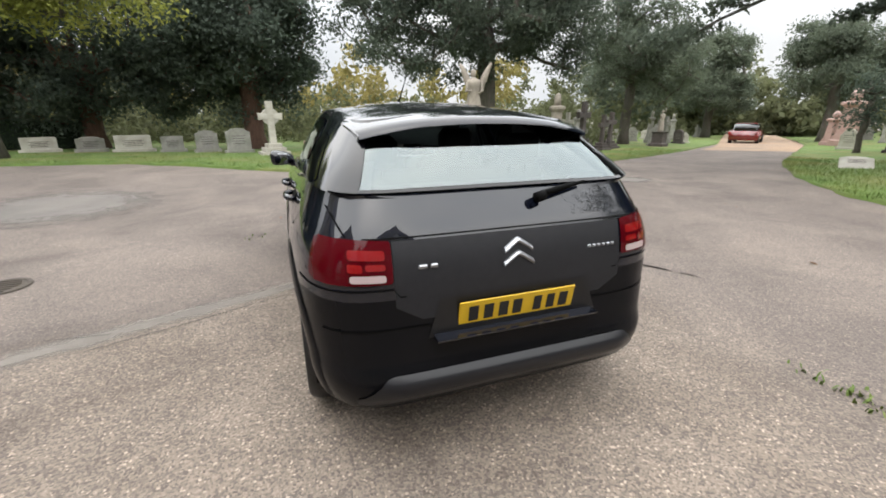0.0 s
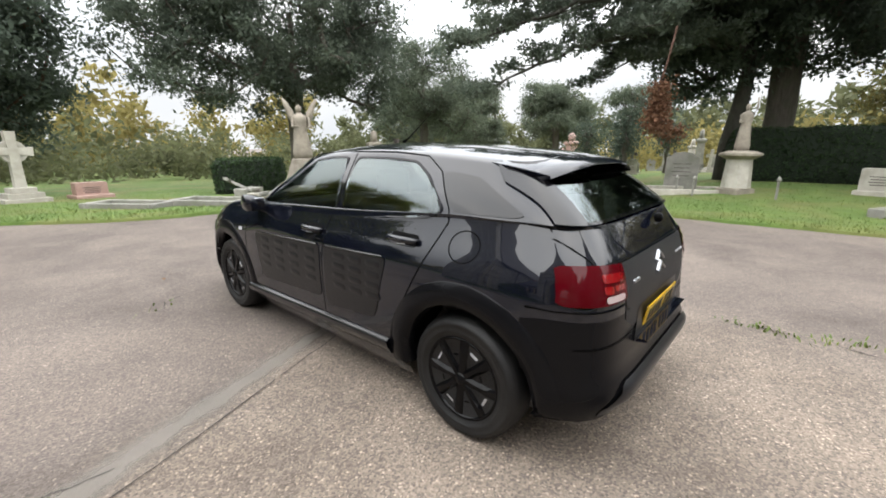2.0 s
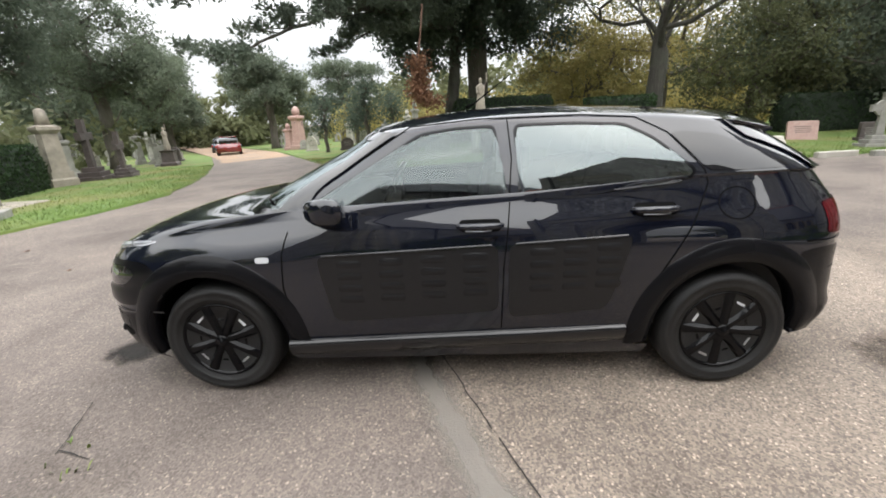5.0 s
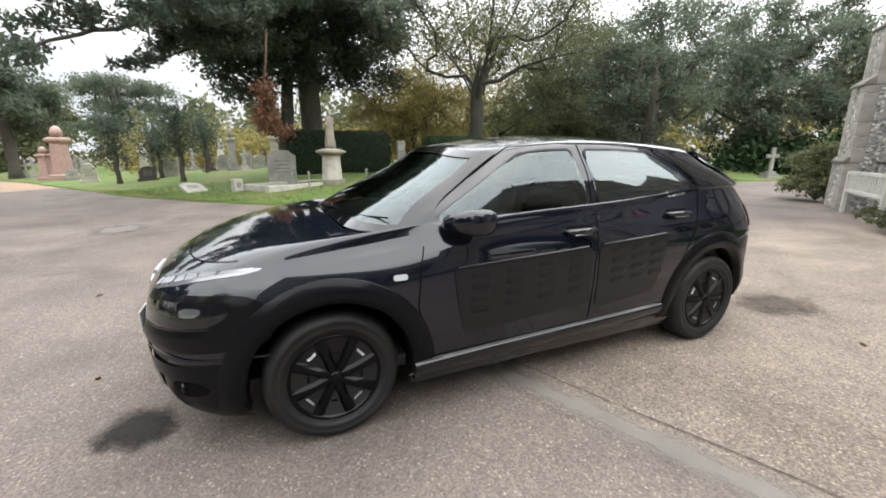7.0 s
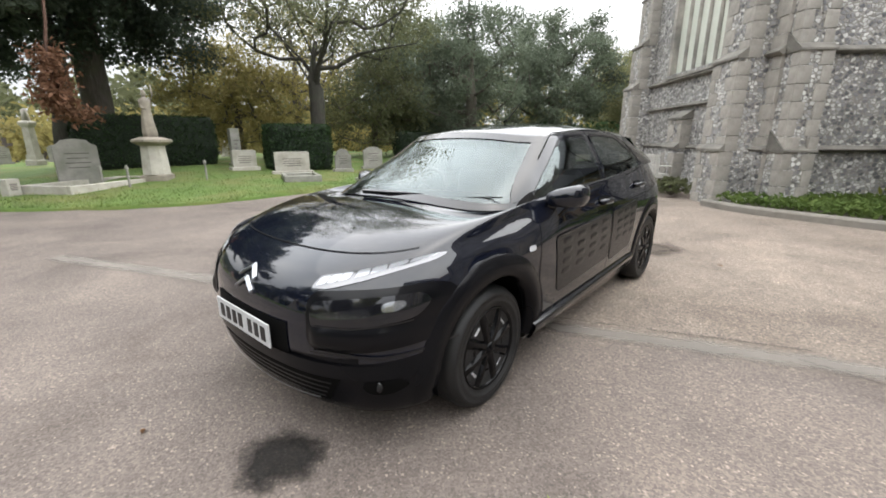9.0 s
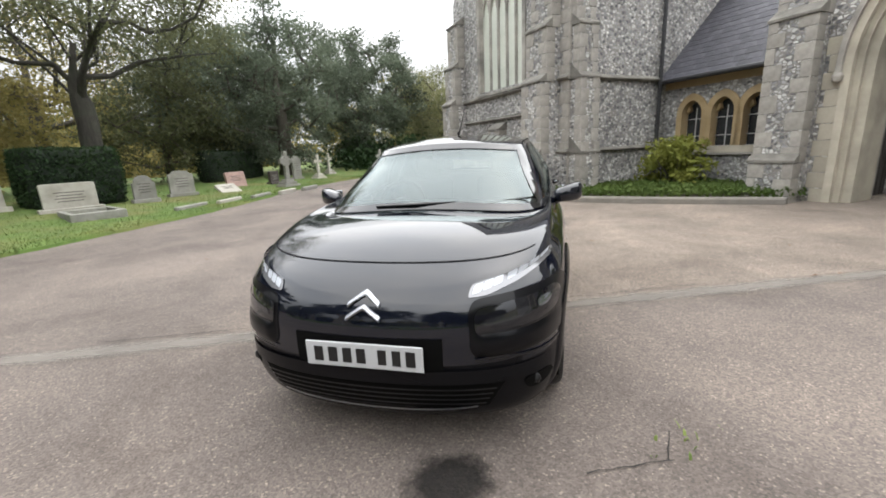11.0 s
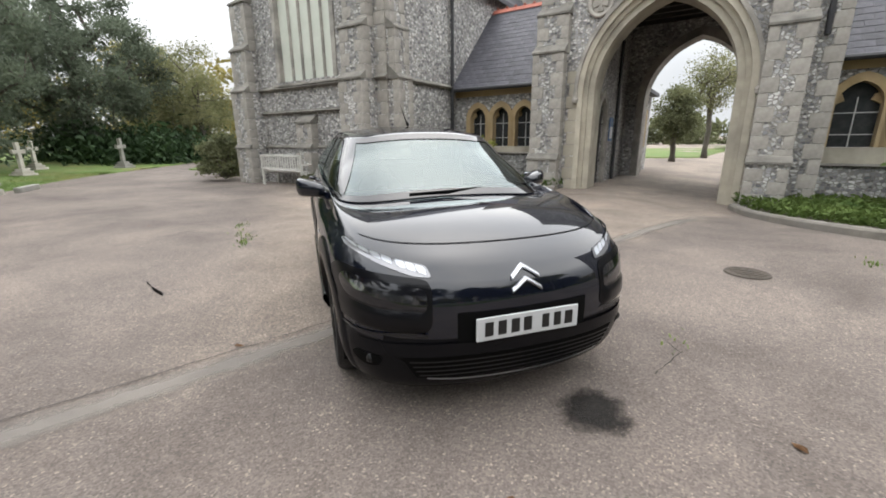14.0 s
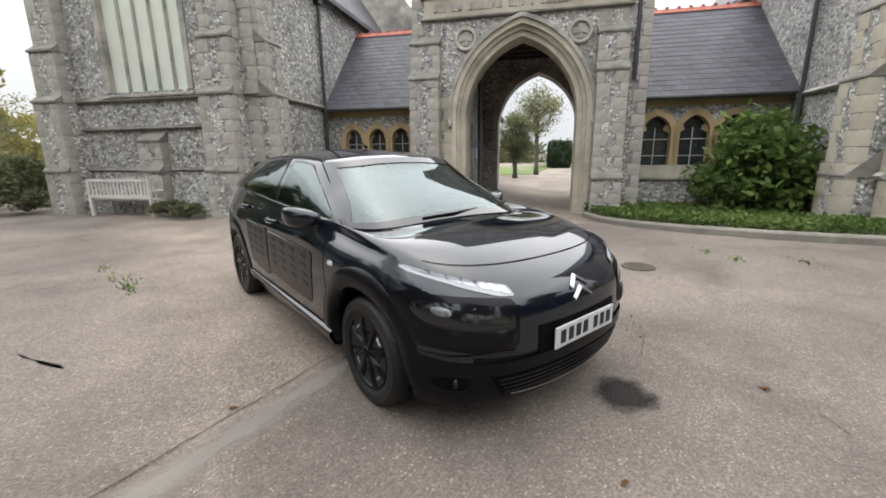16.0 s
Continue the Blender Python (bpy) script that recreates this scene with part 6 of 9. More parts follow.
# black edge of the two screens
for nm, pane, front, ks, xl in (("screen_border", ws, True, (0.02, 0.96), lambda g: 0.735 - 0.195 * g), ("screen_border", rw, False, (0.0, 0.95), lambda g: 0.64 - 0.10 * g)):
    bm = bmesh.new()
    for sgn in (-1, 1):
        rows = []
        for k in range(13):
            g = ks[0] + (ks[1] - ks[0]) * k / 12
            ring = [p for p in cabin_loop(g) if (p.y > 0.1 if front else p.y < -1.0)]
            ring.sort(key=lambda p: p.x)
            row = []
            hi, lo = (xl(g) + 0.012, xl(g) - 0.035) if front else (min(xl(g) + 0.058, 0.97 * cabin_w(g)), xl(g) - 0.05)
            for c in range(7):
                x = sgn * (hi + (lo - hi) * c / 6)
                for p, q in zip(ring, ring[1:]):
                    if p.x <= x <= q.x:
                        r = p.lerp(q, (x - p.x) / max(1e-9, q.x - p.x))
                        out = Vector((sgn * 0.4 * (1 - c / 6), 1 if front else -1, 1)) * 0.009
                        row.append(bm.verts.new(r + out))
                        break
            rows.append(row)
        for r0, r1 in zip(rows, rows[1:]):
            if len(r0) == 7 and len(r1) == 7:
                for c in range(6):
                    bm.faces.new((r0[c], r0[c + 1], r1[c + 1], r1[c]))
    for ga, gb in (((0.0, 0.09), (0.90, 0.97)) if front else ((0.0, 0.05), (0.90, 1.0))):
        rows = []
        for g in (ga, gb):
            ring = [p for p in cabin_loop(g) if (p.y > 0.1 if front else p.y < -1.0) and abs(p.x) < xl(g)]
            ring.sort(key=lambda p: p.x)
            rows.append([(p.x, p.y + (0.010 if front else -0.010), p.z + 0.010) for p in ring])
        n = min(len(rows[0]), len(rows[1]))
        rows = [[Vector(r[round(i * (len(r) - 1) / (n - 1))]) for i in range(n)] for r in rows]
        vv = [[bm.verts.new(p) for p in r] for r in rows]
        for i in range(n - 1):
            bm.faces.new((vv[0][i], vv[0][i + 1], vv[1][i + 1], vv[1][i]))
    bmesh.ops.recalc_face_normals(bm, faces=bm.faces)
    if sum(f.normal.z for f in bm.faces) < 0:
        bmesh.ops.reverse_faces(bm, faces=bm.faces[:])
    part(nm, bm, GLOSS_TRIM if front else QUARTER_GLASS, pane, "black printed glass edge", True)

# open joint of the tailgate below the rear screen
for side in (-1, 1):
    nose_patch([[(side * (0.655 + 0.045 * (z - 0.955) / 0.09 + d), z) for z in (0.955, 0.985, 1.015, 1.045)] for d in (-0.0035, 0.0035)], 0.003, DARK_TRIM, "shut_line", CAR, "", True)

POD = plain("matt_black_pod", (0.003, 0.003, 0.004), 0.3, 0.0, 0.25, spec=0.1)
# nose
for side in (-1, 1):
    drl = rounded(mirrored([(0.425, 0.743), (0.437, 0.786), (0.60, 0.822), (0.735, 0.862), (0.762, 0.858), (0.755, 0.838), (0.62, 0.785), (0.50, 0.748)], side), 0.012, 2)
    d = nose_patch(fill_rows(drl, 4, 24), 0.006, plain("smoked_clear_lamp", (0.22, 0.22, 0.23), 0.15, 0.6), "daytime_lamp", CAR, "slim daytime running lamp, lit white")
    for x0, x1, count in ((0.442, 0.560, 3), (0.572, 0.745, 4)):
        step = (x1 - x0) / count
        for i in range(count):
            xa, xb = x0 + step * i + 0.002, x0 + step * (i + 1) - 0.002
            lo, hi = lambda x: 0.753 + 0.28 * (x - 0.442) + 0.06 * smoothstep(0.5, 0.76, x) * (x - 0.5), lambda x: 0.782 + 0.27 * (x - 0.442)
            q = rounded(mirrored([(xa, lo(xa)), (xa + 0.004, hi(xa)), (xb + 0.004, hi(xb)), (xb, lo(xb))], side), 0.004, 2)
            nose_patch(fill_rows(q, 2, 6), 0.009, LED, "led", d, "white led")
    lamp = rounded(mirrored([(0.46, 0.60), (0.455, 0.70), (0.60, 0.722), (0.775, 0.735), (0.80, 0.70), (0.785, 0.635), (0.60, 0.60)], side), 0.03, 3)
    hl = nose_patch(fill_rows(lamp, 6, 22), 0.008, LAMP_DARK, "headlamp", CAR, "smoked headlamp in a black pod")
    ref = rounded(mirrored([(0.705, 0.672), (0.70, 0.70), (0.715, 0.711), (0.752, 0.711), (0.758, 0.69), (0.742, 0.672)], side), 0.012, 3)
    nose_patch(fill_rows(ref, 4, 10), 0.011, plain("lamp_bowl", (0.34, 0.35, 0.37), 0.12, 0.8, 0.6), "reflector", hl, "silvery lamp reflector")
    ref = rounded(mirrored([(0.49, 0.635), (0.49, 0.66), (0.67, 0.692), (0.68, 0.655)], side), 0.012, 2)
    nose_patch(fill_rows(ref, 3, 10), 0.010, plain("dim_bowl", (0.07, 0.07, 0.08), 0.15, 0.8, 0.8), "reflector", hl, "dim inner reflector")
    nose_patch([[(side * (0.475 + 0.30 * k / 16), z + 0.02 * (k / 16) ** 3) for k in range(17)] for z in (0.604, 0.610)], 0.011, SATIN, "lens_edge", hl)
    pod = rounded(mirrored([(0.44, 0.505), (0.43, 0.735), (0.60, 0.752), (0.80, 0.765), (0.835, 0.70), (0.832, 0.53), (0.62, 0.50)], side), 0.05, 4)
    nose_patch(fill_rows(pod, 12, 26), lambda x, z: 0.003 + 0.020 * smoothstep(0.62, 0.585, z) * smoothstep(0.502, 0.535, z) * smoothstep(0.44, 0.50, abs(x)), POD, "lamp_pod", CAR, "matt black lamp pod")
    nose_patch([[(side * (0.46 + 0.37 * i / 20), 0.488 + 0.006 * math.sin(i / 3)) for i in range(21)], [(side * (0.46 + 0.37 * i / 20), 0.497 + 0.006 * math.sin(i / 3)) for i in range(21)]], 0.012, PLASTIC, "bumper_crease", CAR)
    fog = rounded(mirrored([(0.66, 0.315), (0.645, 0.37), (0.755, 0.382), (0.772, 0.345), (0.73, 0.31)], side), 0.03, 3)
    fr = nose_patch(fill_rows(fog, 4, 12), 0.004, DARK_TRIM, "fog_lamp_recess", CAR, "dark bumper recess")
    bm = bmesh.new()
    lathe(bm, [(0.0, 0.0), (0.022, 0.0), (0.026, 0.006), (0.022, 0.012), (0.0, 0.014)], 16, 1, (side * 0.69, front_y(0.69, 0.35) - 0.012, 0.352))
    part("fog_lamp", bm, PLASTIC, fr, "round fog lamp", True)
nose_patch([[(x / 20 * 0.76, z) for x in range(-20, 21)] for z in (0.385, 0.395, 0.42, 0.44, 0.45)], lambda x, z: 0.001 + 0.012 * (1 - (abs(x) / 0.77) ** 4), SATIN_BLACK, "bumper_bar", CAR, "matt black bumper bar")
gr = nose_patch([[(x / 20 * (0.50 + (z - 0.26) * 0.6), z) for x in range(-20, 21)] for z in (0.262, 0.30, 0.34, 0.383)], 0.004, DARK_TRIM, "lower_grille", CAR, "dark lower grille with slats")
for z in (0.285, 0.31, 0.335, 0.36):
    nose_patch([[(x / 20 * (0.48 + (z - 0.26) * 0.6), zz) for x in range(-20, 21)] for zz in (z - 0.004, z + 0.004)], 0.014, PLASTIC, "grille_slat", gr)
nose_patch([[(x / 20 * 0.46, z + 0.02 * abs(x / 20) ** 3) for x in range(-20, 21)] for z in (0.243, 0.252)], 0.014, plain("satin_lip", (0.35, 0.36, 0.38), 0.3, 0.9), "lip_strip", CAR, "thin satin metal lip")
nose_patch([[(x / 10 * 0.33, z) for x in range(-10, 11)] for z in (0.445, 0.50, 0.55, 0.59)], 0.004, DARK_TRIM, "plate_recess", CAR, "dark number plate recess")


def chevron(bm, z, w, t, y):
    """One bent, ridged bar of the badge, seen from y outwards; y is a function of (x, z)."""
    sgn = 1 if y(0, z) > 0 else -1
    rows = []
    for dz, o in ((0.0, 0.003), (-0.12 * t, 0.011), (-0.5 * t, 0.016), (-0.88 * t, 0.011), (-t, 0.003)):
        row = []
        for k in range(-6, 7):
            u = k / 6
            x, zz = u * w, z + dz - w * 0.66 * (math.sqrt(u * u + 0.006) - 0.077)
            row.append(bm.verts.new((x, y(x, zz) + sgn * o, zz)))
        rows.append(row)
    for r0, r1 in zip(rows, rows[1:]):
        for k in range(12):
            bm.faces.new((r0[k], r0[k + 1], r1[k + 1], r1[k]))
    for k in (0, -1):
        bm.faces.new([r[k] for r in rows])
    bmesh.ops.recalc_face_normals(bm, faces=bm.faces)


for y, zt, w in ((front_y, 0.772, 0.074), (rear_y, 0.915, 0.066)):
    bm = bmesh.new()
    chevron(bm, zt, w * 0.93, 0.022, y)
    b = part("badge", bm, CHROME, CAR, "chrome double chevron badge")
    bm = bmesh.new()
    chevron(bm, zt - 0.050, w, 0.022, y)
    part("chevron_bar", bm, CHROME, b)


def number_plate(y, z, tilt, mat, label, sgn):
    m = pose(0, y, z, tilt, 0, 0 if sgn < 0 else 180)
    bm = bmesh.new()
    box(bm, -0.26, 0.26, -0.004, 0.004, -0.0555, 0.0555, 0.003)
    bmesh.ops.transform(bm, matrix=m, verts=bm.verts)
    pl = part("number_plate", bm, mat, CAR, label)
    for x, w, h in ((-0.2, 0.04, 0.066), (-0.135, 0.04, 0.066), (-0.07, 0.04, 0.066), (-0.008, 0.04, 0.066), (0.085, 0.036, 0.066), (0.147, 0.036, 0.066), (0.208, 0.04, 0.066)):
        bm = bmesh.new()
        box(bm, x - w / 2, x + w / 2, -0.0065, -0.004, -h / 2, h / 2)
        bmesh.ops.transform(bm, matrix=m, verts=bm.verts)
        part("plate_bar", bm, INK, pl)
    return pl


number_plate(front_y(0, 0.515) + 0.018, 0.515, 0, PLATE_W, "white front number plate with dark bars", 1)
number_plate(rear_y(0, 0.64) - 0.012, 0.638, 10, PLATE_Y, "yellow rear number plate with dark bars", -1)

# tail
for side in (-1, 1):
    body = rounded(mirrored([(0.505, 0.795), (0.505, 0.945), (0.66, 0.953), (0.738, 0.951), (0.752, 0.942), (0.777, 0.87), (0.788, 0.808), (0.775, 0.796)], side), 0.012, 3)
    tl = nose_patch(fill_rows(body, 8, 22), 0.008, RED_LAMP, "tail_lamp", CAR, "red tail lamp with a clear reversing strip", True)
    for poly, mat, nm in (([(0.53, 0.88), (0.53, 0.915), (0.655, 0.92), (0.655, 0.885)], RED_LIGHT, "lamp_block"), ([(0.53, 0.845), (0.53, 0.868), (0.60, 0.87), (0.60, 0.847)], RED_LIGHT, "lamp_block"),
                          ([(0.61, 0.84), (0.61, 0.87), (0.66, 0.873), (0.66, 0.842)], RED_LIGHT, "lamp_block"), ([(0.53, 0.803), (0.53, 0.83), (0.655, 0.832), (0.655, 0.805)], WHITE_LAMP, "reversing_lamp")):
        nose_patch(fill_rows(rounded(mirrored(poly, side), 0.008, 2), 2, 8), 0.011, mat, nm, tl, "", True)
    nose_patch([[(side * (0.46 + 0.36 * i / 16), z - 0.03 * (i < 2)) for i in range(17)] for z in (0.768, 0.774)], 0.004, DARK_TRIM, "bumper_line", CAR, "", True)
    nose_patch([[(side * (0.30 + 0.46 * i / 16), z) for i in range(17)] for z in (0.612, 0.618)], 0.004, DARK_TRIM, "bumper_line", CAR, "", True)
GREY_BUMPER = plain("grey_bumper_plastic", (0.010, 0.010, 0.012), 0.32, spec=0.35)
nose_patch([[(x / 24 * 0.66, 0.30 + (0.435 - 0.30) * k / 8 - (0.10 * smoothstep(0.80, 1.0, abs(x / 24))) * k / 8) for x in range(-24, 25)] for k in range(9)],
           lambda x, z: 0.003 + 0.026 * (1 - smoothstep(0.50, 0.66, abs(x))) * smoothstep(0.30, 0.36, z) * (1 - 0.85 * smoothstep(0.405, 0.435, z)), GREY_BUMPER, "skid_bar", CAR, "dark grey rear skid bar", True)
nose_patch([[(x / 10 * (0.34 + (0.68 - z) * 0.35), z) for x in range(-10, 11)] for z in (0.56, 0.60, 0.66, 0.715)], 0.005, PLASTIC, "plate_recess", CAR, "", True)
nose_patch([[(x / 20 * (0.50 - 0.10 * smoothstep(0.70, 0.64, z)), z) for x in range(-20, 21)] for z in (0.64, 0.70, 0.74, 0.78, 0.82, 0.86, 0.90, 0.94)], 0.002, GRAINED, "tailgate_panel", CAR, "matt black grained tailgate panel", True)
nose_patch([[(x / 20 * 0.60, z) for x in range(-20, 21)] for z in (0.948, 0.953)], 0.003, DARK_TRIM, "tailgate_line", CAR, "", True)
bm = bmesh.new()
for x0, ww in ((-0.41, 0.035), (-0.365, 0.03)):
    box(bm, x0, x0 + ww, rear_y(x0, 0.85) - 0.012, rear_y(x0, 0.85) + 0.01, 0.835, 0.852, 0.004)
part("tailgate_mark", bm, CHROME, CAR, "small bright model mark")
bm = bmesh.new()
for i in range(6):
    x0 = 0.33 + i * 0.024
    box(bm, x0, x0 + 0.017, rear_y(x0, 0.86) - 0.012, rear_y(x0, 0.86) + 0.01, 0.838, 0.850, 0.003)
part("tailgate_mark", bm, CHROME, CAR, "small bright maker's mark")
bm = bmesh.new()
prism(bm, [(-1.90, 0.575), (-1.99, 0.568), (-1.985, 0.558), (-1.90, 0.548)], -0.36, 0.36, 0)
part("plate_ledge", bm, PAINT, CAR, "glossy ledge under the rear plate")
# roof spoiler: a closed section carried across the roof, its ends forming the side fins
bm = bmesh.new()
rows = []
under = []
for k in range(-14, 15):
    u = k / 14
    x, back = u * 0.575, 0.06 * abs(u) ** 3
    prof = [(-1.12, 0.001), (-1.27, 0.008), (-1.42, 0.013), (-1.54, 0.012), (-1.615, 0.002), (-1.62, -0.012), (-1.55, -0.034), (-1.48, -0.066), (-1.42, -0.105), (-1.36, -0.125), (-1.26, -0.09)]
    pts = []
    for y, dz in prof:
        z = roof_z(x, max(-1.60, y)) + (dz if dz > -0.02 else dz * (0.42 + 0.58 * abs(u) ** 8))
        pts.append(Vector((x * (0.93 + 0.07 * smoothstep(-1.2, -1.4, y) - 0.06 * smoothstep(-1.4, -1.6, y)), y + back, z)))
    rows.append(pts[:6])
    under.append(pts[5:])
sheet = [[bm.verts.new(p) for p in r] for r in rows]
for r0, r1 in zip(sheet, sheet[1:]):
    for i in range(5):
        bm.faces.new((r0[i], r0[i + 1], r1[i + 1], r1[i]))
bmesh.ops.recalc_face_normals(bm, faces=bm.faces)
spoiler = part("roof_spoiler", bm, PAINT, CAR, "black roof spoiler", True)
bm = bmesh.new()
sheet = [[bm.verts.new(p) for p in r] for r in under]
for r0, r1 in zip(sheet, sheet[1:]):
    for i in range(5):
        bm.faces.new((r0[i], r0[i + 1], r1[i + 1], r1[i]))
part("spoiler_underside", bm, SATIN_BLACK, spoiler, "satin black underside", True)
for i, sg in ((0, -1), (-1, 1)):
    bm = bmesh.new()
    edge = rows[i] + under[i][1:]
    a = [bm.verts.new(p + Vector((sg * 0.002, 0, 0))) for p in edge]
    b = [bm.verts.new(p - Vector((sg * 0.03, 0, 0))) for p in edge]
    bm.faces.new(a)
    bm.faces.new(b[::-1])
    for j in range(len(a)):
        bm.faces.new((a[j], b[j], b[(j + 1) % len(a)], a[(j + 1) % len(a)]))
    bmesh.ops.recalc_face_normals(bm, faces=bm.faces)
    part("side_fin", bm, PAINT, spoiler, "glossy black side fin")
# wipers and aerial
for pts in ([(0.30, 1.155, 0.985), (0.05, 1.16, 0.995), (-0.20, 1.12, 1.005)], [(-0.32, 1.12, 0.985), (-0.50, 1.06, 1.0), (-0.66, 0.98, 1.01)]):
    bm = bmesh.new()
    tube(bm, [Vector(p) + Vector((0, 0.0, 0.01)) for p in pts], [0.008, 0.007, 0.004], 6)
    part("wiper", bm, DARK_TRIM, CAR, "black windscreen wiper", True)
bm = bmesh.new()
tube(bm, [(0.12, -1.845, 1.06), (0.25, -1.83, 1.085), (0.36, -1.815, 1.10)], [0.016, 0.012, 0.006], 6)
tube(bm, [(0.10, -1.86, 1.055), (0.14, -1.85, 1.062)], 0.022, 8)
part("rear_wiper", bm, DARK_TRIM, CAR, "black rear wiper", True)
bm = bmesh.new()
tube(bm, [(0, -0.05, 1.452), (0, -0.10, 1.475), (0, -0.33, 1.64)], [0.014, 0.006, 0.002], 6)
part("aerial", bm, DARK_TRIM, CAR, "short roof aerial", True)
# shut line round the bonnet
bm = bmesh.new()
edge = [SKIN[K_DECK + 2][j] for j in range(NA)]
ring_n = [Vector(SKIN_N[K_DECK + 2][j]) for j in range(NA)]
nxt = SKIN[K_DECK + 3]
sel = [j for j in range(NA) if edge[j].y > 1.62]
sel.sort(key=lambda j: edge[j].x)
v0 = [bm.verts.new(edge[j] + ring_n[j] * 0.003) for j in sel]
v1 = [bm.verts.new(edge[j] + (nxt[j] - edge[j]).normalized() * 0.007 + ring_n[j] * 0.003) for j in sel]
for i in range(len(sel) - 1):
    bm.faces.new((v0[i], v0[i + 1], v1[i + 1], v1[i]))
part("bonnet_line", bm, DARK_TRIM, CAR)

# wheels
def wheel(x, y, side):
    w = new("wheel")
    w.parent = CAR
    w.matrix_basis = pose(x, y, WHEEL_Z, 0, 0, 0 if side > 0 else 180) @ pose(0, 0, 0, 17 if y > 0 else 40, 0, 0)
    bm = bmesh.new()
    lathe(bm, [(0.205, -0.09), (0.215, -0.098), (0.27, -0.102), (0.300, -0.092), (0.3145, -0.06), (0.3155, 0.0), (0.3145, 0.06), (0.300, 0.092), (0.290, 0.098), (0.288, 0.101), (0.272, 0.105), (0.270, 0.103), (0.25, 0.105), (0.236, 0.105), (0.234, 0.101), (0.22, 0.098), (0.207, 0.085)], 56, 0)
    part("tyre", bm, TYRE, w, "black rubber tyre", True)
    bm = bmesh.new()
    lathe(bm, [(0.0, 0.0), (0.19, 0.02), (0.208, 0.06), (0.214, 0.093), (0.208, 0.098), (0.200, 0.092), (0.186, 0.05), (0.15, 0.03), (0.0, 0.028)], 48, 0)
    rim = part("rim", bm, RIM, w, "gloss black wheel rim", True)
    for k in range(8):
        bm = bmesh.new()
        a = 2 * math.pi * k / 8
        prof = [(0.030, 0.030, 0.098), (0.09, 0.024, 0.100), (0.15, 0.030, 0.098), (0.204, 0.044, 0.090)]
        up = [[bm.verts.new(Vector((h, r * math.cos(a) - s * math.sin(a), r * math.sin(a) + s * math.cos(a)))) for s in (-ww, -ww * 0.4, ww * 0.4, ww)] for r, ww, h in [(p[0], p[1], p[2]) for p in prof]]
        for row, (r, ww, h) in zip(up, prof):
            row[0].co.x -= 0.016
            row[3].co.x -= 0.016
        dn = [[bm.verts.new(v.co - Vector((0.03, 0, 0))) for v in row] for row in up]
        for i in range(3):
            for j in range(3):
                bm.faces.new((up[i][j], up[i][j + 1], up[i + 1][j + 1], up[i + 1][j]))
            bm.faces.new((up[i][0], up[i + 1][0], dn[i + 1][0], dn[i][0]))
            bm.faces.new((up[i][3], dn[i][3], dn[i + 1][3], up[i + 1][3]))
        bmesh.ops.recalc_face_normals(bm, faces=bm.faces)
        part("spoke", bm, RIM, w)
    for k in range(8):
        bm = bmesh.new()
        a = 2 * math.pi * (k + 0.5) / 8
        rr, hw = (0.13, 0.022) if k % 2 else (0.165, 0.034)
        pts = [(rr - 0.014, -hw * 0.6), (rr - 0.014, hw * 0.6), (rr + 0.012, hw), (rr + 0.012, -hw)]
        lo = [bm.verts.new((0.066 + 0.012 * (r < rr), r * math.cos(a) - t * math.sin(a), r * math.sin(a) + t * math.cos(a))) for r, t in pts]
        hi = [bm.verts.new(v.co + Vector((0.012, 0, 0))) for v in lo]
        bm.faces.new(hi)
        for i in range(4):
            bm.faces.new((lo[i], lo[(i + 1) % 4], hi[(i + 1) % 4], hi[i]))
        bmesh.ops.recalc_face_normals(bm, faces=bm.faces)
        part("steel_web", bm, STEEL if k % 2 == 0 else RIM, w)
    bm = bmesh.new()
    lathe(bm, [(0.0, 0.108), (0.026, 0.106), (0.034, 0.098), (0.034, 0.06)], 20, 0)
    part("hub_cap", bm, RIM, w, "", True)
    return w


for side in (-1, 1):
    for y in (WHEEL_Y, -WHEEL_Y):
        wheel(side * (0.722 if y > 0 else 0.735), y, side)

# cabin
bm = bmesh.new()
box(bm, -0.70, 0.70, -1.65, 1.1, 0.24, 0.30)
box(bm, -0.70, 0.70, -1.75, -1.15, 0.30, 0.86, 0.03)
part("cabin_floor", bm, SEAT, CAR, "dark cabin floor and load cover")
bm = bmesh.new()
rows = []
for y, z in ((1.12, 0.95), (1.0, 0.975), (0.75, 0.985), (0.62, 0.96), (0.60, 0.85), (0.66, 0.6)):
    rows.append([bm.verts.new((x / 8 * (0.70 - 0.02 * abs(y - 0.7)), y - 0.12 * abs(x / 8) ** 2.2, z - 0.02 * abs(x / 8) ** 2)) for x in range(-8, 9)])
for r0, r1 in zip(rows, rows[1:]):
    for i in range(16):
        bm.faces.new((r0[i], r0[i + 1], r1[i + 1], r1[i]))
part("dashboard", bm, PLASTIC, CAR, "dark grey dashboard", True)
bm = bmesh.new()
for k in range(24):
    a, b = 2 * math.pi * k / 24, 2 * math.pi * (k + 1) / 24
    f = lambda t: Vector((0.36 + 0.185 * math.cos(t), 0.50 - 0.09 * math.sin(t), 0.93 + 0.165 * math.sin(t)))
    tube(bm, [f(a), f(b)], 0.014, 6, False)
tube(bm, [(0.36, 0.50, 0.93), (0.36, 0.68, 0.88)], [0.06, 0.03], 8)
part("steering_wheel", bm, PLASTIC, CAR, "black steering wheel", True)


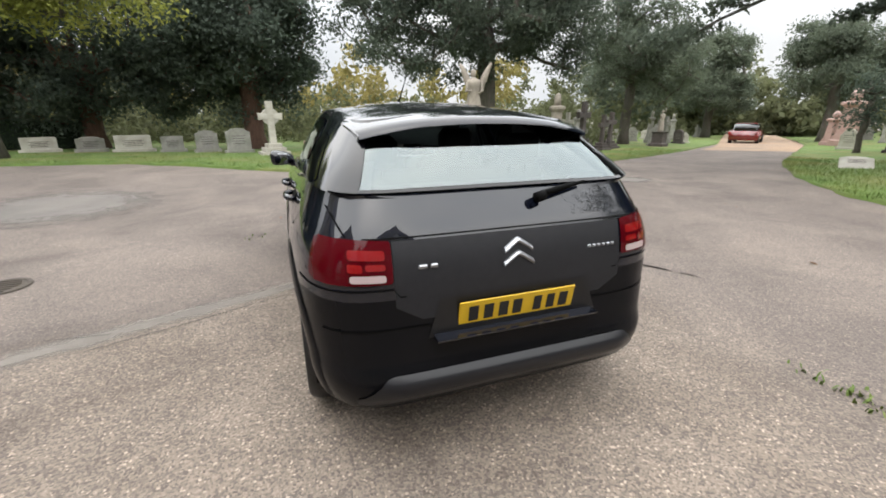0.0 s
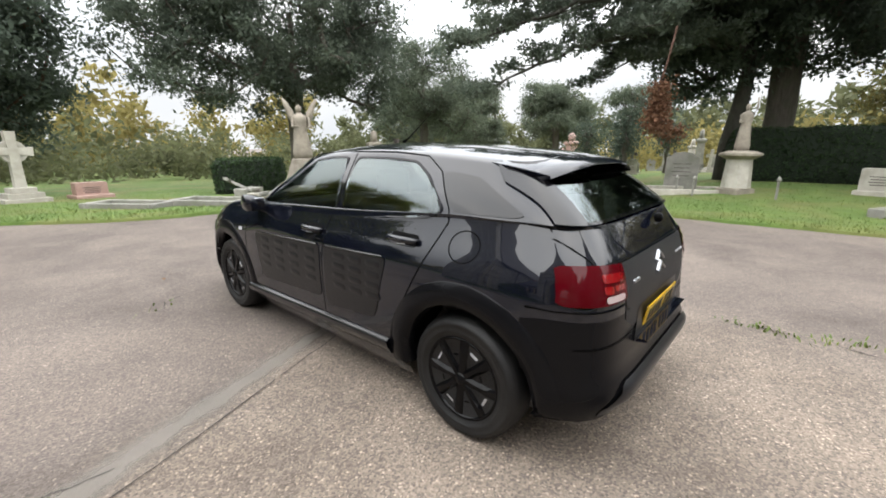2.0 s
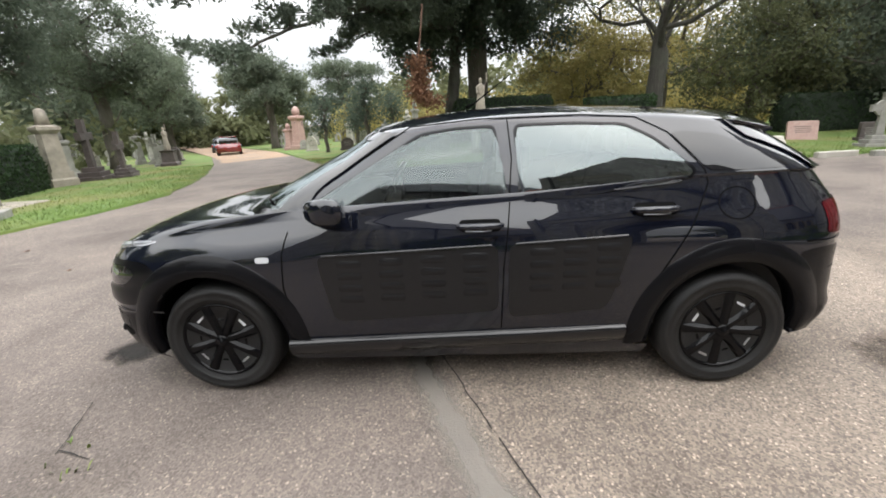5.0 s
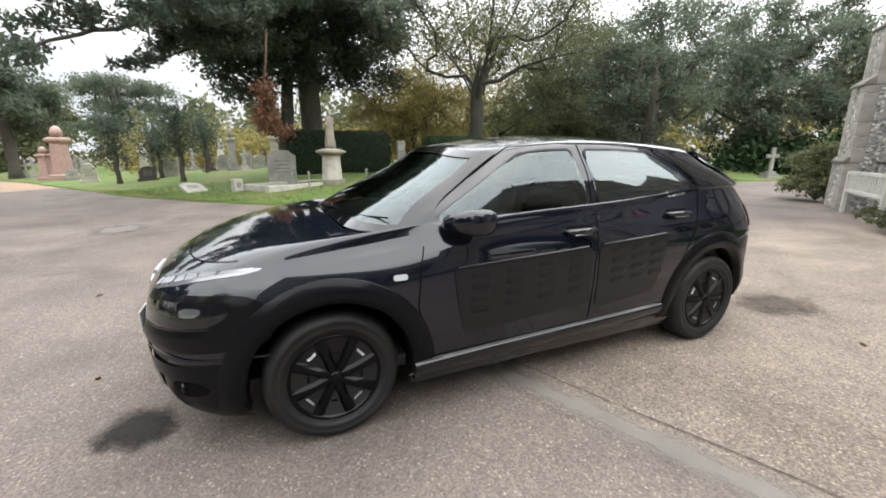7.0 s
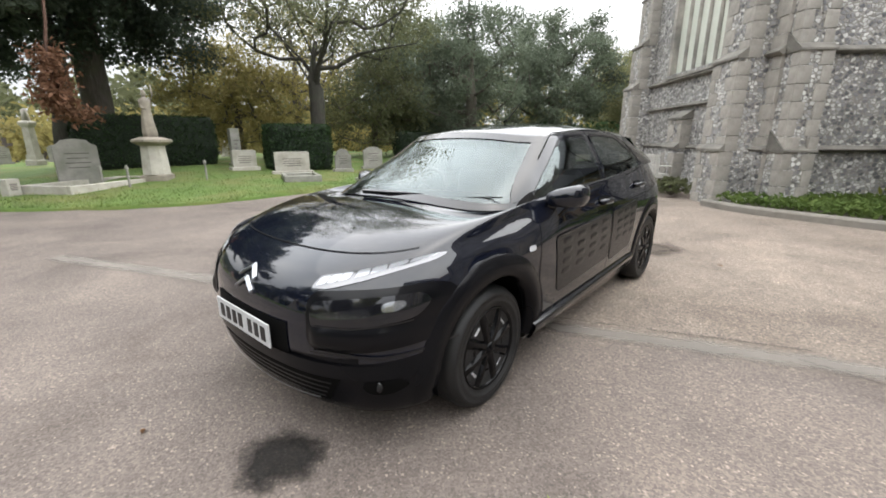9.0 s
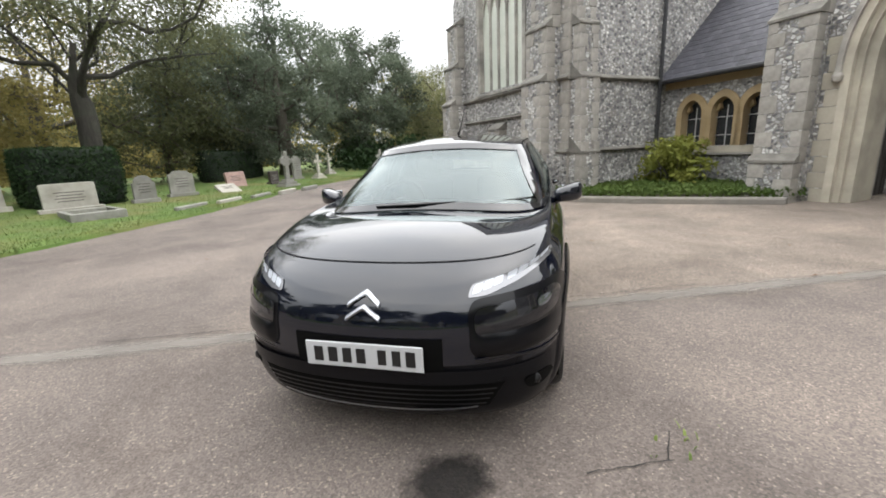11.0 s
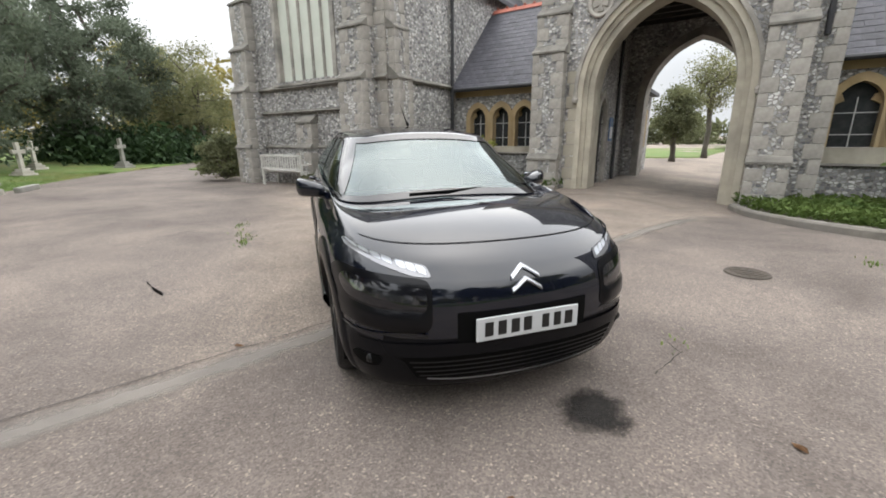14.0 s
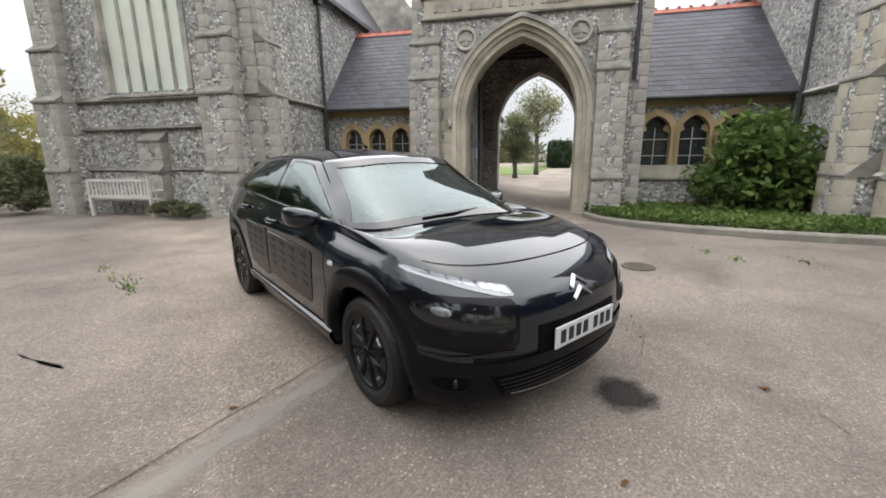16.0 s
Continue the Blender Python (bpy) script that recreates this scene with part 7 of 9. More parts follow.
def car_seat(x, y, w):
    bm = bmesh.new()
    box(bm, x - w, x + w, y - 0.02, y + 0.48, 0.36, 0.56, 0.05)
    t = bmesh.new()
    box(t, -w, w, -0.07, 0.07, 0.0, 0.60, 0.05)
    bmesh.ops.transform(t, matrix=pose(x, y, 0.50, 12, 0, 0), verts=t.verts)
    join(bm, t)
    s = part("seat", bm, SEAT, CAR, "dark grey cloth seat")
    for dx in ((0,) if w < 0.4 else (-0.42, 0.42)):
        bm = bmesh.new()
        box(bm, x + dx - 0.13, x + dx + 0.13, y - 0.22, y - 0.12, 1.10, 1.27, 0.035)
        tube(bm, [(x + dx - 0.05, y - 0.16, 1.03), (x + dx - 0.05, y - 0.17, 1.14)], 0.008, 6)
        tube(bm, [(x + dx + 0.05, y - 0.16, 1.03), (x + dx + 0.05, y - 0.17, 1.14)], 0.008, 6)
        part("headrest", bm, SEAT, s, "grey headrest")


car_seat(-0.36, -0.15, 0.24)
car_seat(0.36, -0.15, 0.24)
car_seat(0, -0.98, 0.62)
bm = bmesh.new()
box(bm, -0.11, 0.11, 0.46, 0.48, 1.245, 1.31, 0.01)
part("rear_view_mirror", bm, DARK_TRIM, CAR, "inside mirror")

# ---- graves, statues, bench, far cars ----
GREY_STONE = material("grey_headstone", (0.17, 0.165, 0.15), (0.27, 0.26, 0.235), 4, 0.9, 0.3, 50, c3=(0.10, 0.11, 0.07), scale3=2.5, amount3=0.5, random_amount=0.15)
WHITE_STONE = material("pale_headstone", (0.32, 0.30, 0.26), (0.44, 0.42, 0.37), 4, 0.9, 0.3, 50, c3=(0.20, 0.19, 0.15), scale3=2.5, amount3=0.5, random_amount=0.12)
PINK_STONE = material("pink_granite", (0.27, 0.165, 0.14), (0.36, 0.25, 0.215), 9, 0.55, 0.1, 90, c3=(0.22, 0.14, 0.12), scale3=2, random_amount=0.1)
DARK_STONE = material("dark_headstone", (0.035, 0.028, 0.026), (0.07, 0.055, 0.05), 6, 0.7, 0.3, 60, random_amount=0.2)
STATUE_STONE = material("weathered_statue_stone", (0.20, 0.175, 0.14), (0.33, 0.295, 0.245), 3.5, 0.95, 0.4, 30, c3=(0.10, 0.09, 0.075), scale3=2, amount3=0.6)


def at_lawn(x, y, poly, turn=0.0, tilt=0.0):
    return pose(x, y, lawn_z(x, y, poly) - 0.02, tilt, 0, turn)


def headstone(m, w, h, t, mat, label, top="round", group="headstones", base=True):
    """An upright slab with a shaped top on a plinth."""
    st = thing("headstone", m, label, "headstone", group)
    bm = bmesh.new()
    z0 = 0.12 if base else -0.1
    if top == "round":
        pts = [(-w / 2, z0), (w / 2, z0), (w / 2, h * 0.72)] + [(w / 2 * math.cos(a) * 0.8, h * 0.76 + h * 0.24 * math.sin(a)) for a in [math.pi * k / 10 for k in range(0, 11)]] + [(-w / 2, h * 0.72)]
    elif top == "shoulder":
        pts = [(-w / 2, z0), (w / 2, z0), (w / 2, h * 0.85), (w * 0.36, h * 0.9), (w * 0.28, h * 0.97), (0, h), (-w * 0.28, h * 0.97), (-w * 0.36, h * 0.9), (-w / 2, h * 0.85)]
    else:
        pts = [(-w / 2, z0), (w / 2, z0), (w / 2, h * 0.97), (w * 0.45, h), (-w * 0.45, h), (-w / 2, h * 0.97)]
    prism(bm, pts, -t / 2, t / 2)
    bmesh.ops.bevel(bm, geom=bm.edges[:], offset=0.008, segments=1, affect="EDGES")
    slab = part("slab", bm, mat, st)
    if base:
        bm = bmesh.new()
        box(bm, -w * 0.6, w * 0.6, -t * 1.1, t * 1.1, -0.1, 0.13, 0.012)
        part("plinth", bm, mat, st)
    for k in range(4):
        bm = bmesh.new()
        ww = w * (0.28 - 0.04 * (k % 2))
        box(bm, -ww, ww, -t / 2 - 0.003, -t / 2 + 0.004, h * (0.68 - 0.1 * k), h * (0.68 - 0.1 * k) + 0.02)
        part("carved_line", bm, DARK_STONE if mat is not DARK_STONE else GREY_STONE, slab)
    return st


def grave_cross(m, h, mat, label, base=True, ring=False):
    st = thing("grave_cross", m, label, "cross", "crosses")
    bm = bmesh.new()
    t = h * 0.055
    prism(bm, [(-t * 1.2, 0.2 * h if base else -0.1), (t * 1.2, 0.2 * h if base else -0.1), (t, h * 0.68), (h * 0.21, h * 0.66), (h * 0.22, h * 0.79), (t, h * 0.775), (t * 1.1, h), (-t * 1.1, h), (-t, h * 0.775), (-h * 0.22, h * 0.79), (-h * 0.21, h * 0.66), (-t, h * 0.68)], -t * 0.8, t * 0.8)
    bmesh.ops.bevel(bm, geom=bm.edges[:], offset=0.006, segments=1, affect="EDGES")
    part("cross", bm, mat, st)
    if ring:
        bm = bmesh.new()
        lathe(bm, [(h * 0.12, -t * 0.6), (h * 0.12, t * 0.6), (h * 0.155, t * 0.6), (h * 0.155, -t * 0.6)], 24, 1, (0, 0, h * 0.725))
        part("ring", bm, mat, st)
    if base:
        for k in range(3):
            bm = bmesh.new()
            w = h * (0.26 - 0.06 * k)
            box(bm, -w, w, -w * 0.8, w * 0.8, h * 0.075 * k - (0.1 if k == 0 else 0), h * 0.075 * (k + 1), 0.01)
            part("step", bm, mat, st)
    return st


def kerb_set(m, w, l, mat, label):
    st = thing("grave_kerb", m, label, "grave kerb", "grave kerbs")
    for x0, x1, y0, y1 in ((-w / 2, w / 2, 0, 0.14), (-w / 2, w / 2, l - 0.14, l), (-w / 2, -w / 2 + 0.12, 0.14, l - 0.14), (w / 2 - 0.12, w / 2, 0.14, l - 0.14)):
        bm = bmesh.new()
        box(bm, x0, x1, y0, y1, -0.1, 0.15, 0.015)
        part("kerb_stone", bm, mat, st)
    return st


def drapery(bm, height, w, seed, arm=None, wings=False, lean=0.0):
    """A robed figure: folded skirt, shoulders, plain head, as one rough stone form."""
    rings = []
    prof = [(0.0, 0.95), (0.12, 1.0), (0.30, 0.86), (0.48, 0.74), (0.58, 0.66), (0.68, 0.80), (0.76, 0.86), (0.81, 0.70), (0.835, 0.34), (0.86, 0.28)]
    n = 26
    for f, r in prof:
        ring = []
        for k in range(n):
            a = 2 * math.pi * k / n
            fold = 1 + (0.13 * (1 - f) * math.sin(a * 7 + f * 5 + seed) if f < 0.72 else 0.03 * math.sin(a * 5))
            ring.append(bm.verts.new((w * r * fold * math.cos(a) + lean * f, w * r * fold * 0.72 * math.sin(a), height * f)))
        rings.append(ring)
    for r0, r1 in zip(rings, rings[1:]):
        for k in range(n):
            bm.faces.new((r0[k], r0[(k + 1) % n], r1[(k + 1) % n], r1[k]))
    bm.faces.new(rings[0][::-1])
    bm.faces.new(rings[-1])
    lathe(bm, [(0.001, height * 0.85), (w * 0.26, height * 0.87), (w * 0.34, height * 0.92), (w * 0.30, height * 0.97), (w * 0.12, height), (0.001, height * 1.002)], 14, 2, (lean, 0, 0))
    if arm == "up":
        tube(bm, [(w * 0.75 + lean, 0, height * 0.77), (w * 1.15, -w * 0.2, height * 0.9), (w * 1.05, -w * 0.25, height * 1.12)], [w * 0.2, w * 0.16, w * 0.09], 8)
        tube(bm, [(-w * 0.75, 0, height * 0.77), (-w * 0.8, -w * 0.4, height * 0.62), (-w * 0.2, -w * 0.65, height * 0.62)], [w * 0.2, w * 0.16, w * 0.1], 8)
    else:
        tube(bm, [(w * 0.78, 0, height * 0.77), (w * 0.95, -w * 0.4, height * 0.6), (w * 0.45, -w * 0.8, height * 0.55)], [w * 0.2, w * 0.17, w * 0.1], 8)
        tube(bm, [(-w * 0.78, 0, height * 0.77), (-w * 0.95, -w * 0.4, height * 0.6), (-w * 0.3, -w * 0.85, height * 0.6)], [w * 0.2, w * 0.17, w * 0.1], 8)
    if wings:
        for s in (-1, 1):
            a, b = [], []
            for k in range(9):
                f = k / 8
                cx = s * (w * 0.35 + w * 1.45 * f ** 0.9)
                cz = height * (0.66 + 0.46 * f ** 0.8)
                wd = height * (0.16 * math.sin(math.pi * (0.25 + 0.72 * f)) + 0.02)
                a.append(((cx, w * 0.45, cz + wd * 0.5), (cx, w * 0.62, cz + wd * 0.5)))
                b.append(((cx + s * 0.02, w * 0.45, cz - wd), (cx + s * 0.02, w * 0.62, cz - wd * (1.0 + 0.25 * (k % 2)))))
            va = [[bm.verts.new(p) for p in q] for q in a]
            vb = [[bm.verts.new(p) for p in q] for q in b]
            for k in range(8):
                bm.faces.new((va[k][0], va[k + 1][0], vb[k + 1][0], vb[k][0]))
                bm.faces.new((va[k][1], va[k + 1][1], vb[k + 1][1], vb[k][1]))
                bm.faces.new((va[k][0], va[k + 1][0], va[k + 1][1], va[k][1]))
                bm.faces.new((vb[k][0], vb[k + 1][0], vb[k + 1][1], vb[k][1]))
            bm.faces.new((va[8][0], va[8][1], vb[8][1], vb[8][0]))
    bmesh.ops.recalc_face_normals(bm, faces=bm.faces)


# angel on its pedestal
AX, AY = 5.45, 10.75
AZ = lawn_z(AX, AY) - 0.03
ped = thing("statue_pedestal", pose(AX, AY, AZ, 0, 0, 8), "weathered stone pedestal of the angel on low steps", "pedestal")
for i, (w0, w1, z0, z1) in enumerate(((1.15, 1.15, -0.1, 0.06), (0.58, 0.57, 0.06, 0.26), (0.52, 0.49, 0.26, 0.36), (0.47, 0.29, 0.36, 1.12), (0.30, 0.26, 1.12, 1.20))):
    bm = bmesh.new()
    lo = [bm.verts.new((x * w0, y * w0, z0)) for x, y in ((-1, -1), (1, -1), (1, 1), (-1, 1))]
    hi = [bm.verts.new((x * w1, y * w1, z1)) for x, y in ((-1, -1), (1, -1), (1, 1), (-1, 1))]
    for k in range(4):
        bm.faces.new((lo[k], lo[(k + 1) % 4], hi[(k + 1) % 4], hi[k]))
    bm.faces.new(hi)
    bm.faces.new(lo[::-1])
    bmesh.ops.bevel(bm, geom=bm.edges[:], offset=0.02, segments=1, affect="EDGES")
    part("step" if i == 0 else "plinth" if i < 3 else "die" if i == 3 else "cap", bm, STATUE_STONE, ped)
bm = bmesh.new()
drapery(bm, 1.76, 0.30, 2, wings=True, lean=-0.05)
an = obj("angel_statue", bm, STATUE_STONE, True)
an.matrix_world = pose(AX, AY, AZ + 1.19, 0, 0, -29)
tagged(an, "weathered stone angel with raised wings on a pedestal", "statue")
# figure with a raised arm
SX, SY = 12.4, -0.9
SZ = lawn_z(SX, SY, LAWN_B) - 0.02
ped2 = thing("statue_pedestal", pose(SX, SY, SZ, 0, 0, -80) @ Matrix.Scale(0.86, 4), "pale stone pedestal of the standing figure", "pedestal")
for nm, prof in (("plinth", [(0.55, -0.1), (0.55, 0.16), (0.48, 0.20)]), ("shaft", [(0.43, 0.20), (0.37, 1.10), (0.38, 1.14)]), ("cap", [(0.40, 1.14), (0.62, 1.26), (0.62, 1.33), (0.34, 1.42)])):
    bm = bmesh.new()
    lathe(bm, prof, 4 if nm == "plinth" else 8)
    part(nm, bm, WHITE_STONE if nm == "shaft" else STATUE_STONE, ped2)
bm = bmesh.new()
drapery(bm, 1.42, 0.25, 5, arm="up")
s2 = obj("statue", bm, STATUE_STONE, True)
s2.matrix_world = pose(SX, SY, SZ + 1.21, 0, 0, -80) @ Matrix.Diagonal((0.72, 0.72, 0.9, 1))
tagged(s2, "weathered stone figure with a raised arm on a pedestal", "statue")

# row of stones under the yews
for x, y, w, h, top in ((-9.93, 17.32, 1.05, 0.58, "flat"), (-8.21, 17.05, 0.90, 0.60, "shoulder"), (-6.71, 16.80, 1.20, 0.66, "flat"), (-5.28, 16.45, 0.78, 0.64, "flat"), (-3.95, 15.90, 0.80, 0.86, "shoulder"), (-2.74, 15.35, 0.88, 0.96, "shoulder")):
    headstone(at_lawn(x, y, LAWN_A, 20 + 4 * math.sin(x * 3), -3 * math.sin(x)), w, h, 0.14, WHITE_STONE if w > 1.0 else GREY_STONE, "pale low headstone under the yew trees" if w > 1.0 else "grey weathered headstone with a shaped top", top, "headstones under the yews")
grave_cross(at_lawn(-1.4, 13.6, LAWN_A, 15), 1.9, WHITE_STONE, "pale ringed stone cross on a stepped base", True, True)
headstone(at_lawn(0.1, 14.0, LAWN_A, 10), 0.8, 0.5, 0.35, PINK_STONE, "small pink granite block headstone", "flat")
# by the angel
for x, y, w, l, t in ((2.3, 8.3, 1.0, 1.8, 35), (4.2, 8.2, 1.1, 1.9, 30), (0.8, 9.2, 0.9, 1.8, 40)):
    kerb_set(at_lawn(x, y, LAWN_A, t), w, l, GREY_STONE, "weathered stone kerb round a grassy grave")
headstone(at_lawn(2.2, 7.6, LAWN_A, 30), 0.20, 0.34, 0.2, WHITE_STONE, "short pale marker stone by the verge", "flat", base=False)
fc = grave_cross(at_lawn(3.4, 10.5, LAWN_A, 35) @ pose(0, 0, 0.22, -68, 25, 0), 1.0, GREY_STONE, "broken stone cross leaning on a slab", False)
headstone(at_lawn(3.5, 10.8, LAWN_A, 30), 0.9, 0.28, 0.4, GREY_STONE, "low grey stone slab", "flat", base=False)
# pillar monuments beyond the angel
def pillar(m, h, w, mat, label, urn=True, group="monuments"):
    st = thing("monument", m, label, "monument", group)
    for nm, prof, n in (("base", [(w * 1.5, -0.1), (w * 1.5, h * 0.10), (w * 1.25, h * 0.12), (w * 1.25, h * 0.2)], 4), ("shaft", [(w, h * 0.2), (w * 0.86, h * 0.68)], 4), ("cornice", [(w * 0.9, h * 0.68), (w * 1.3, h * 0.73), (w * 1.3, h * 0.77), (w * 0.8, h * 0.79)], 4)):
        bm = bmesh.new()
        lathe(bm, prof, n)
        part(nm, bm, mat, st)
    bm = bmesh.new()
    if urn:
        lathe(bm, [(w * 0.35, h * 0.79), (w * 0.6, h * 0.83), (w * 0.62, h * 0.90), (w * 0.4, h * 0.965), (w * 0.1, h)], 10)
    else:
        lathe(bm, [(w * 0.62, h * 0.79), (w * 0.45, h * 0.97), (0.02, h)], 4)
    part("finial", bm, mat, st, "", True)
    return st


pillar(at_lawn(10.6, 13.2, LAWN_A, 20), 2.5, 0.34, STATUE_STONE, "brown stone pillar monument with a cornice", False)
pillar(at_lawn(30.8, 12.5, LAWN_B, 25), 3.3, 0.50, PINK_STONE, "tall pink granite monument with a pointed cap")
pillar(at_lawn(31.3, 13.5, LAWN_B, 25), 2.1, 0.34, PINK_STONE, "smaller pink granite monument with an urn")
for x, y, h in ((12.4, 13.6, 2.2), (13.0, 12.9, 1.6), (14.6, 14.2, 1.8)):
    grave_cross(at_lawn(x, y, LAWN_A, 20), h, DARK_STONE, "dark weathered stone cross")
bm = bmesh.new()
drapery(bm, 1.2, 0.2, 9, arm="up")
s3 = obj("statue", bm, STATUE_STONE, True)
s3.matrix_world = pose(19.0, 15.2, lawn_z(19.0, 15.2) + 0.78, 0, 0, 20)
tagged(s3, "small stone figure on a dark block far off", "statue")
bm = bmesh.new()
lathe(bm, [(0.55, -0.1), (0.55, 0.15), (0.42, 0.2), (0.40, 0.7), (0.5, 0.8)], 4)
b3 = obj("statue_pedestal", bm, DARK_STONE)
b3.matrix_world = pose(19.0, 15.2, lawn_z(19.0, 15.2), 0, 0, 65)
tagged(b3, "dark stone block under the small figure", "pedestal")

# graves opposite the chapel
headstone(at_lawn(11.7, -4.8, LAWN_B, -115), 1.15, 0.78, 0.16, WHITE_STONE, "broad pale headstone on a grey plinth", "flat")
kerb_set(at_lawn(11.0, -4.6, LAWN_B, 65), 1.1, 1.5, GREY_STONE, "low stone kerb before the pale headstone")
headstone(at_lawn(11.5, -6.8, LAWN_B, -112), 0.62, 0.86, 0.12, GREY_STONE, "grey round-topped headstone before the hedge", "round")
headstone(at_lawn(11.9, -8.6, LAWN_B, -110), 0.82, 0.92, 0.12, GREY_STONE, "broad grey round-topped headstone", "shoulder")
headstone(at_lawn(12.7, -12.3, LAWN_B, -110, -14), 0.9, 0.66, 0.14, PINK_STONE, "pink granite headstone leaning back", "flat", base=False)
headstone(at_lawn(11.3, -10.3, LAWN_B, -110, -62), 0.8, 0.6, 0.1, WHITE_STONE, "fallen pale headstone lying in the grass", "flat", base=False)
headstone(at_lawn(11.8, -13.7, LAWN_B, -110), 0.45, 0.62, 0.2, DARK_STONE, "brown square marker stone", "flat")
headstone(at_lawn(12.4, -16.6, LAWN_B, -105), 0.55, 1.25, 0.14, GREY_STONE, "narrow grey headstone in the grass", "shoulder")
for x, y, h, mat, ring in ((10.3, -12.6, 1.55, GREY_STONE, True), (11.5, -17.3, 1.3, WHITE_STONE, False), (9.7, -22, 1.5, GREY_STONE, False), (12.6, -20.5, 1.3, WHITE_STONE, False)):
    grave_cross(at_lawn(x, y, LAWN_B, -105), h, mat, "pale stone cross on a stepped base beside the path" if mat is WHITE_STONE else "grey stone cross beside the path", True, ring)
kerb_set(at_lawn(11.9, 0.0, LAWN_B, -58), 2.9, 1.5, WHITE_STONE, "pale stone kerb round a grassy plot")
headstone(at_lawn(13.2, 0.7, LAWN_B, -85), 0.95, 1.25, 0.12, GREY_STONE, "tall smooth grey headstone", "shoulder", base=False)
headstone(at_lawn(12.3, 2.15, LAWN_B, -60), 0.28, 0.42, 0.24, WHITE_STONE, "short pale marker stone by the verge", "flat", base=False)
headstone(at_lawn(13.4, -3.9, LAWN_B, -100), 0.8, 0.72, 0.2, WHITE_STONE, "pale square headstone before the hedge", "flat")
headstone(at_lawn(14.2, -5.6, LAWN_B, -100), 0.6, 0.8, 0.14, GREY_STONE, "grey headstone beside the hedge", "round")
headstone(at_lawn(15.2, -4.4, LAWN_B, -95), 0.34, 1.45, 0.3, GREY_STONE, "narrow weathered stone pier between the hedges", "flat")
headstone(at_lawn(13.4, 3.4, LAWN_B, -60, -70), 0.7, 0.7, 0.12, WHITE_STONE, "fallen broken pale stone in the grass", "shoulder", base=False)
for i in range(5):
    x, y = 9.0 - 0.12 * i, -6.0 - 1.35 * i
    bm = bmesh.new()
    box(bm, -0.6, 0.6, -0.07, 0.07, -0.08, 0.10, 0.02)
    ob = obj("grave_edging", bm, WHITE_STONE if i % 2 else GREY_STONE)
    ob.matrix_world = pose(x, y, lawn_z(x, y, LAWN_B), 0, 0, 97 + 3 * math.sin(i))
    tagged(ob, "low mossy stone edging in the grass", "edging", "grave edgings")
for dx, dy in ((-0.9, -1.0), (-0.9, 0.9), (-0.6, 1.4)):
    bm = bmesh.new()
    tube(bm, [(0, 0, -0.1), (0, 0, 0.45)], 0.03, 6)
    lathe(bm, [(0.001, 0.44), (0.05, 0.48), (0.04, 0.54), (0.001, 0.58)], 8)
    ob = obj("railing_post", bm, GREY_STONE)
    ob.location = (SX + dx, SY + dy, lawn_z(SX + dx, SY + dy, LAWN_B))
    tagged(ob, "small weathered railing post by the statue", "post", "railing posts")

# far stones, scattered on both sides of the road
rs = random.Random(11)
protos = []
far = 0
for _ in range(700):
    x, y = rs.uniform(13, 46), rs.uniform(-10, 34)
    if far >= 130:
        break
    poly = LAWN_A if inside((x, y), LAWN_A) else LAWN_B if inside((x, y), LAWN_B) else None
    if not poly or edge_distance((x, y), poly) < 1.6 or math.hypot(x - SX, y - SY) < 3.5 or (poly is LAWN_B and y < 8.5 and x < 22):
        continue
    m = at_lawn(x, y, poly, rs.uniform(-25, 25) - 70, rs.uniform(-6, 6))
    kind = rs.random()
    mat = rs.choice((GREY_STONE, GREY_STONE, WHITE_STONE, DARK_STONE))
    if kind < 0.4:
        headstone(m, rs.uniform(0.55, 0.9), rs.uniform(0.7, 1.2), 0.14, mat, {GREY_STONE: "grey headstone far off in the grass", WHITE_STONE: "pale headstone far off in the grass", DARK_STONE: "dark headstone far off in the grass"}[mat], rs.choice(("round", "shoulder", "flat")), "far headstones")
    elif kind < 0.85:
        grave_cross(m, rs.uniform(1.2, 1.9), mat, {GREY_STONE: "grey stone cross far off", WHITE_STONE: "pale stone cross far off", DARK_STONE: "dark stone cross far off"}[mat])
    else:
        pillar(m, rs.uniform(1.6, 2.8), 0.25, rs.choice((GREY_STONE, WHITE_STONE)), "slim pale obelisk far off", False, "far monuments")
    far += 1
for i in range(26):
    x, y = rs.uniform(-1, 9), rs.uniform(-60, -23)
    if edge_distance((x, y), LAWN_B) < 0.5:
        continue
    m = pose(x, y, ground_z(x, y) - 0.02, 0, 0, rs.uniform(-20, 20))
    if rs.random() < 0.6:
        headstone(m, rs.uniform(0.6, 0.9), rs.uniform(0.7, 1.1), 0.14, rs.choice((GREY_STONE, WHITE_STONE)), "small headstone beyond the chapel", "round", "far headstones")
    else:
        grave_cross(m, rs.uniform(1.2, 1.7), rs.choice((GREY_STONE, WHITE_STONE)), "small cross beyond the chapel")

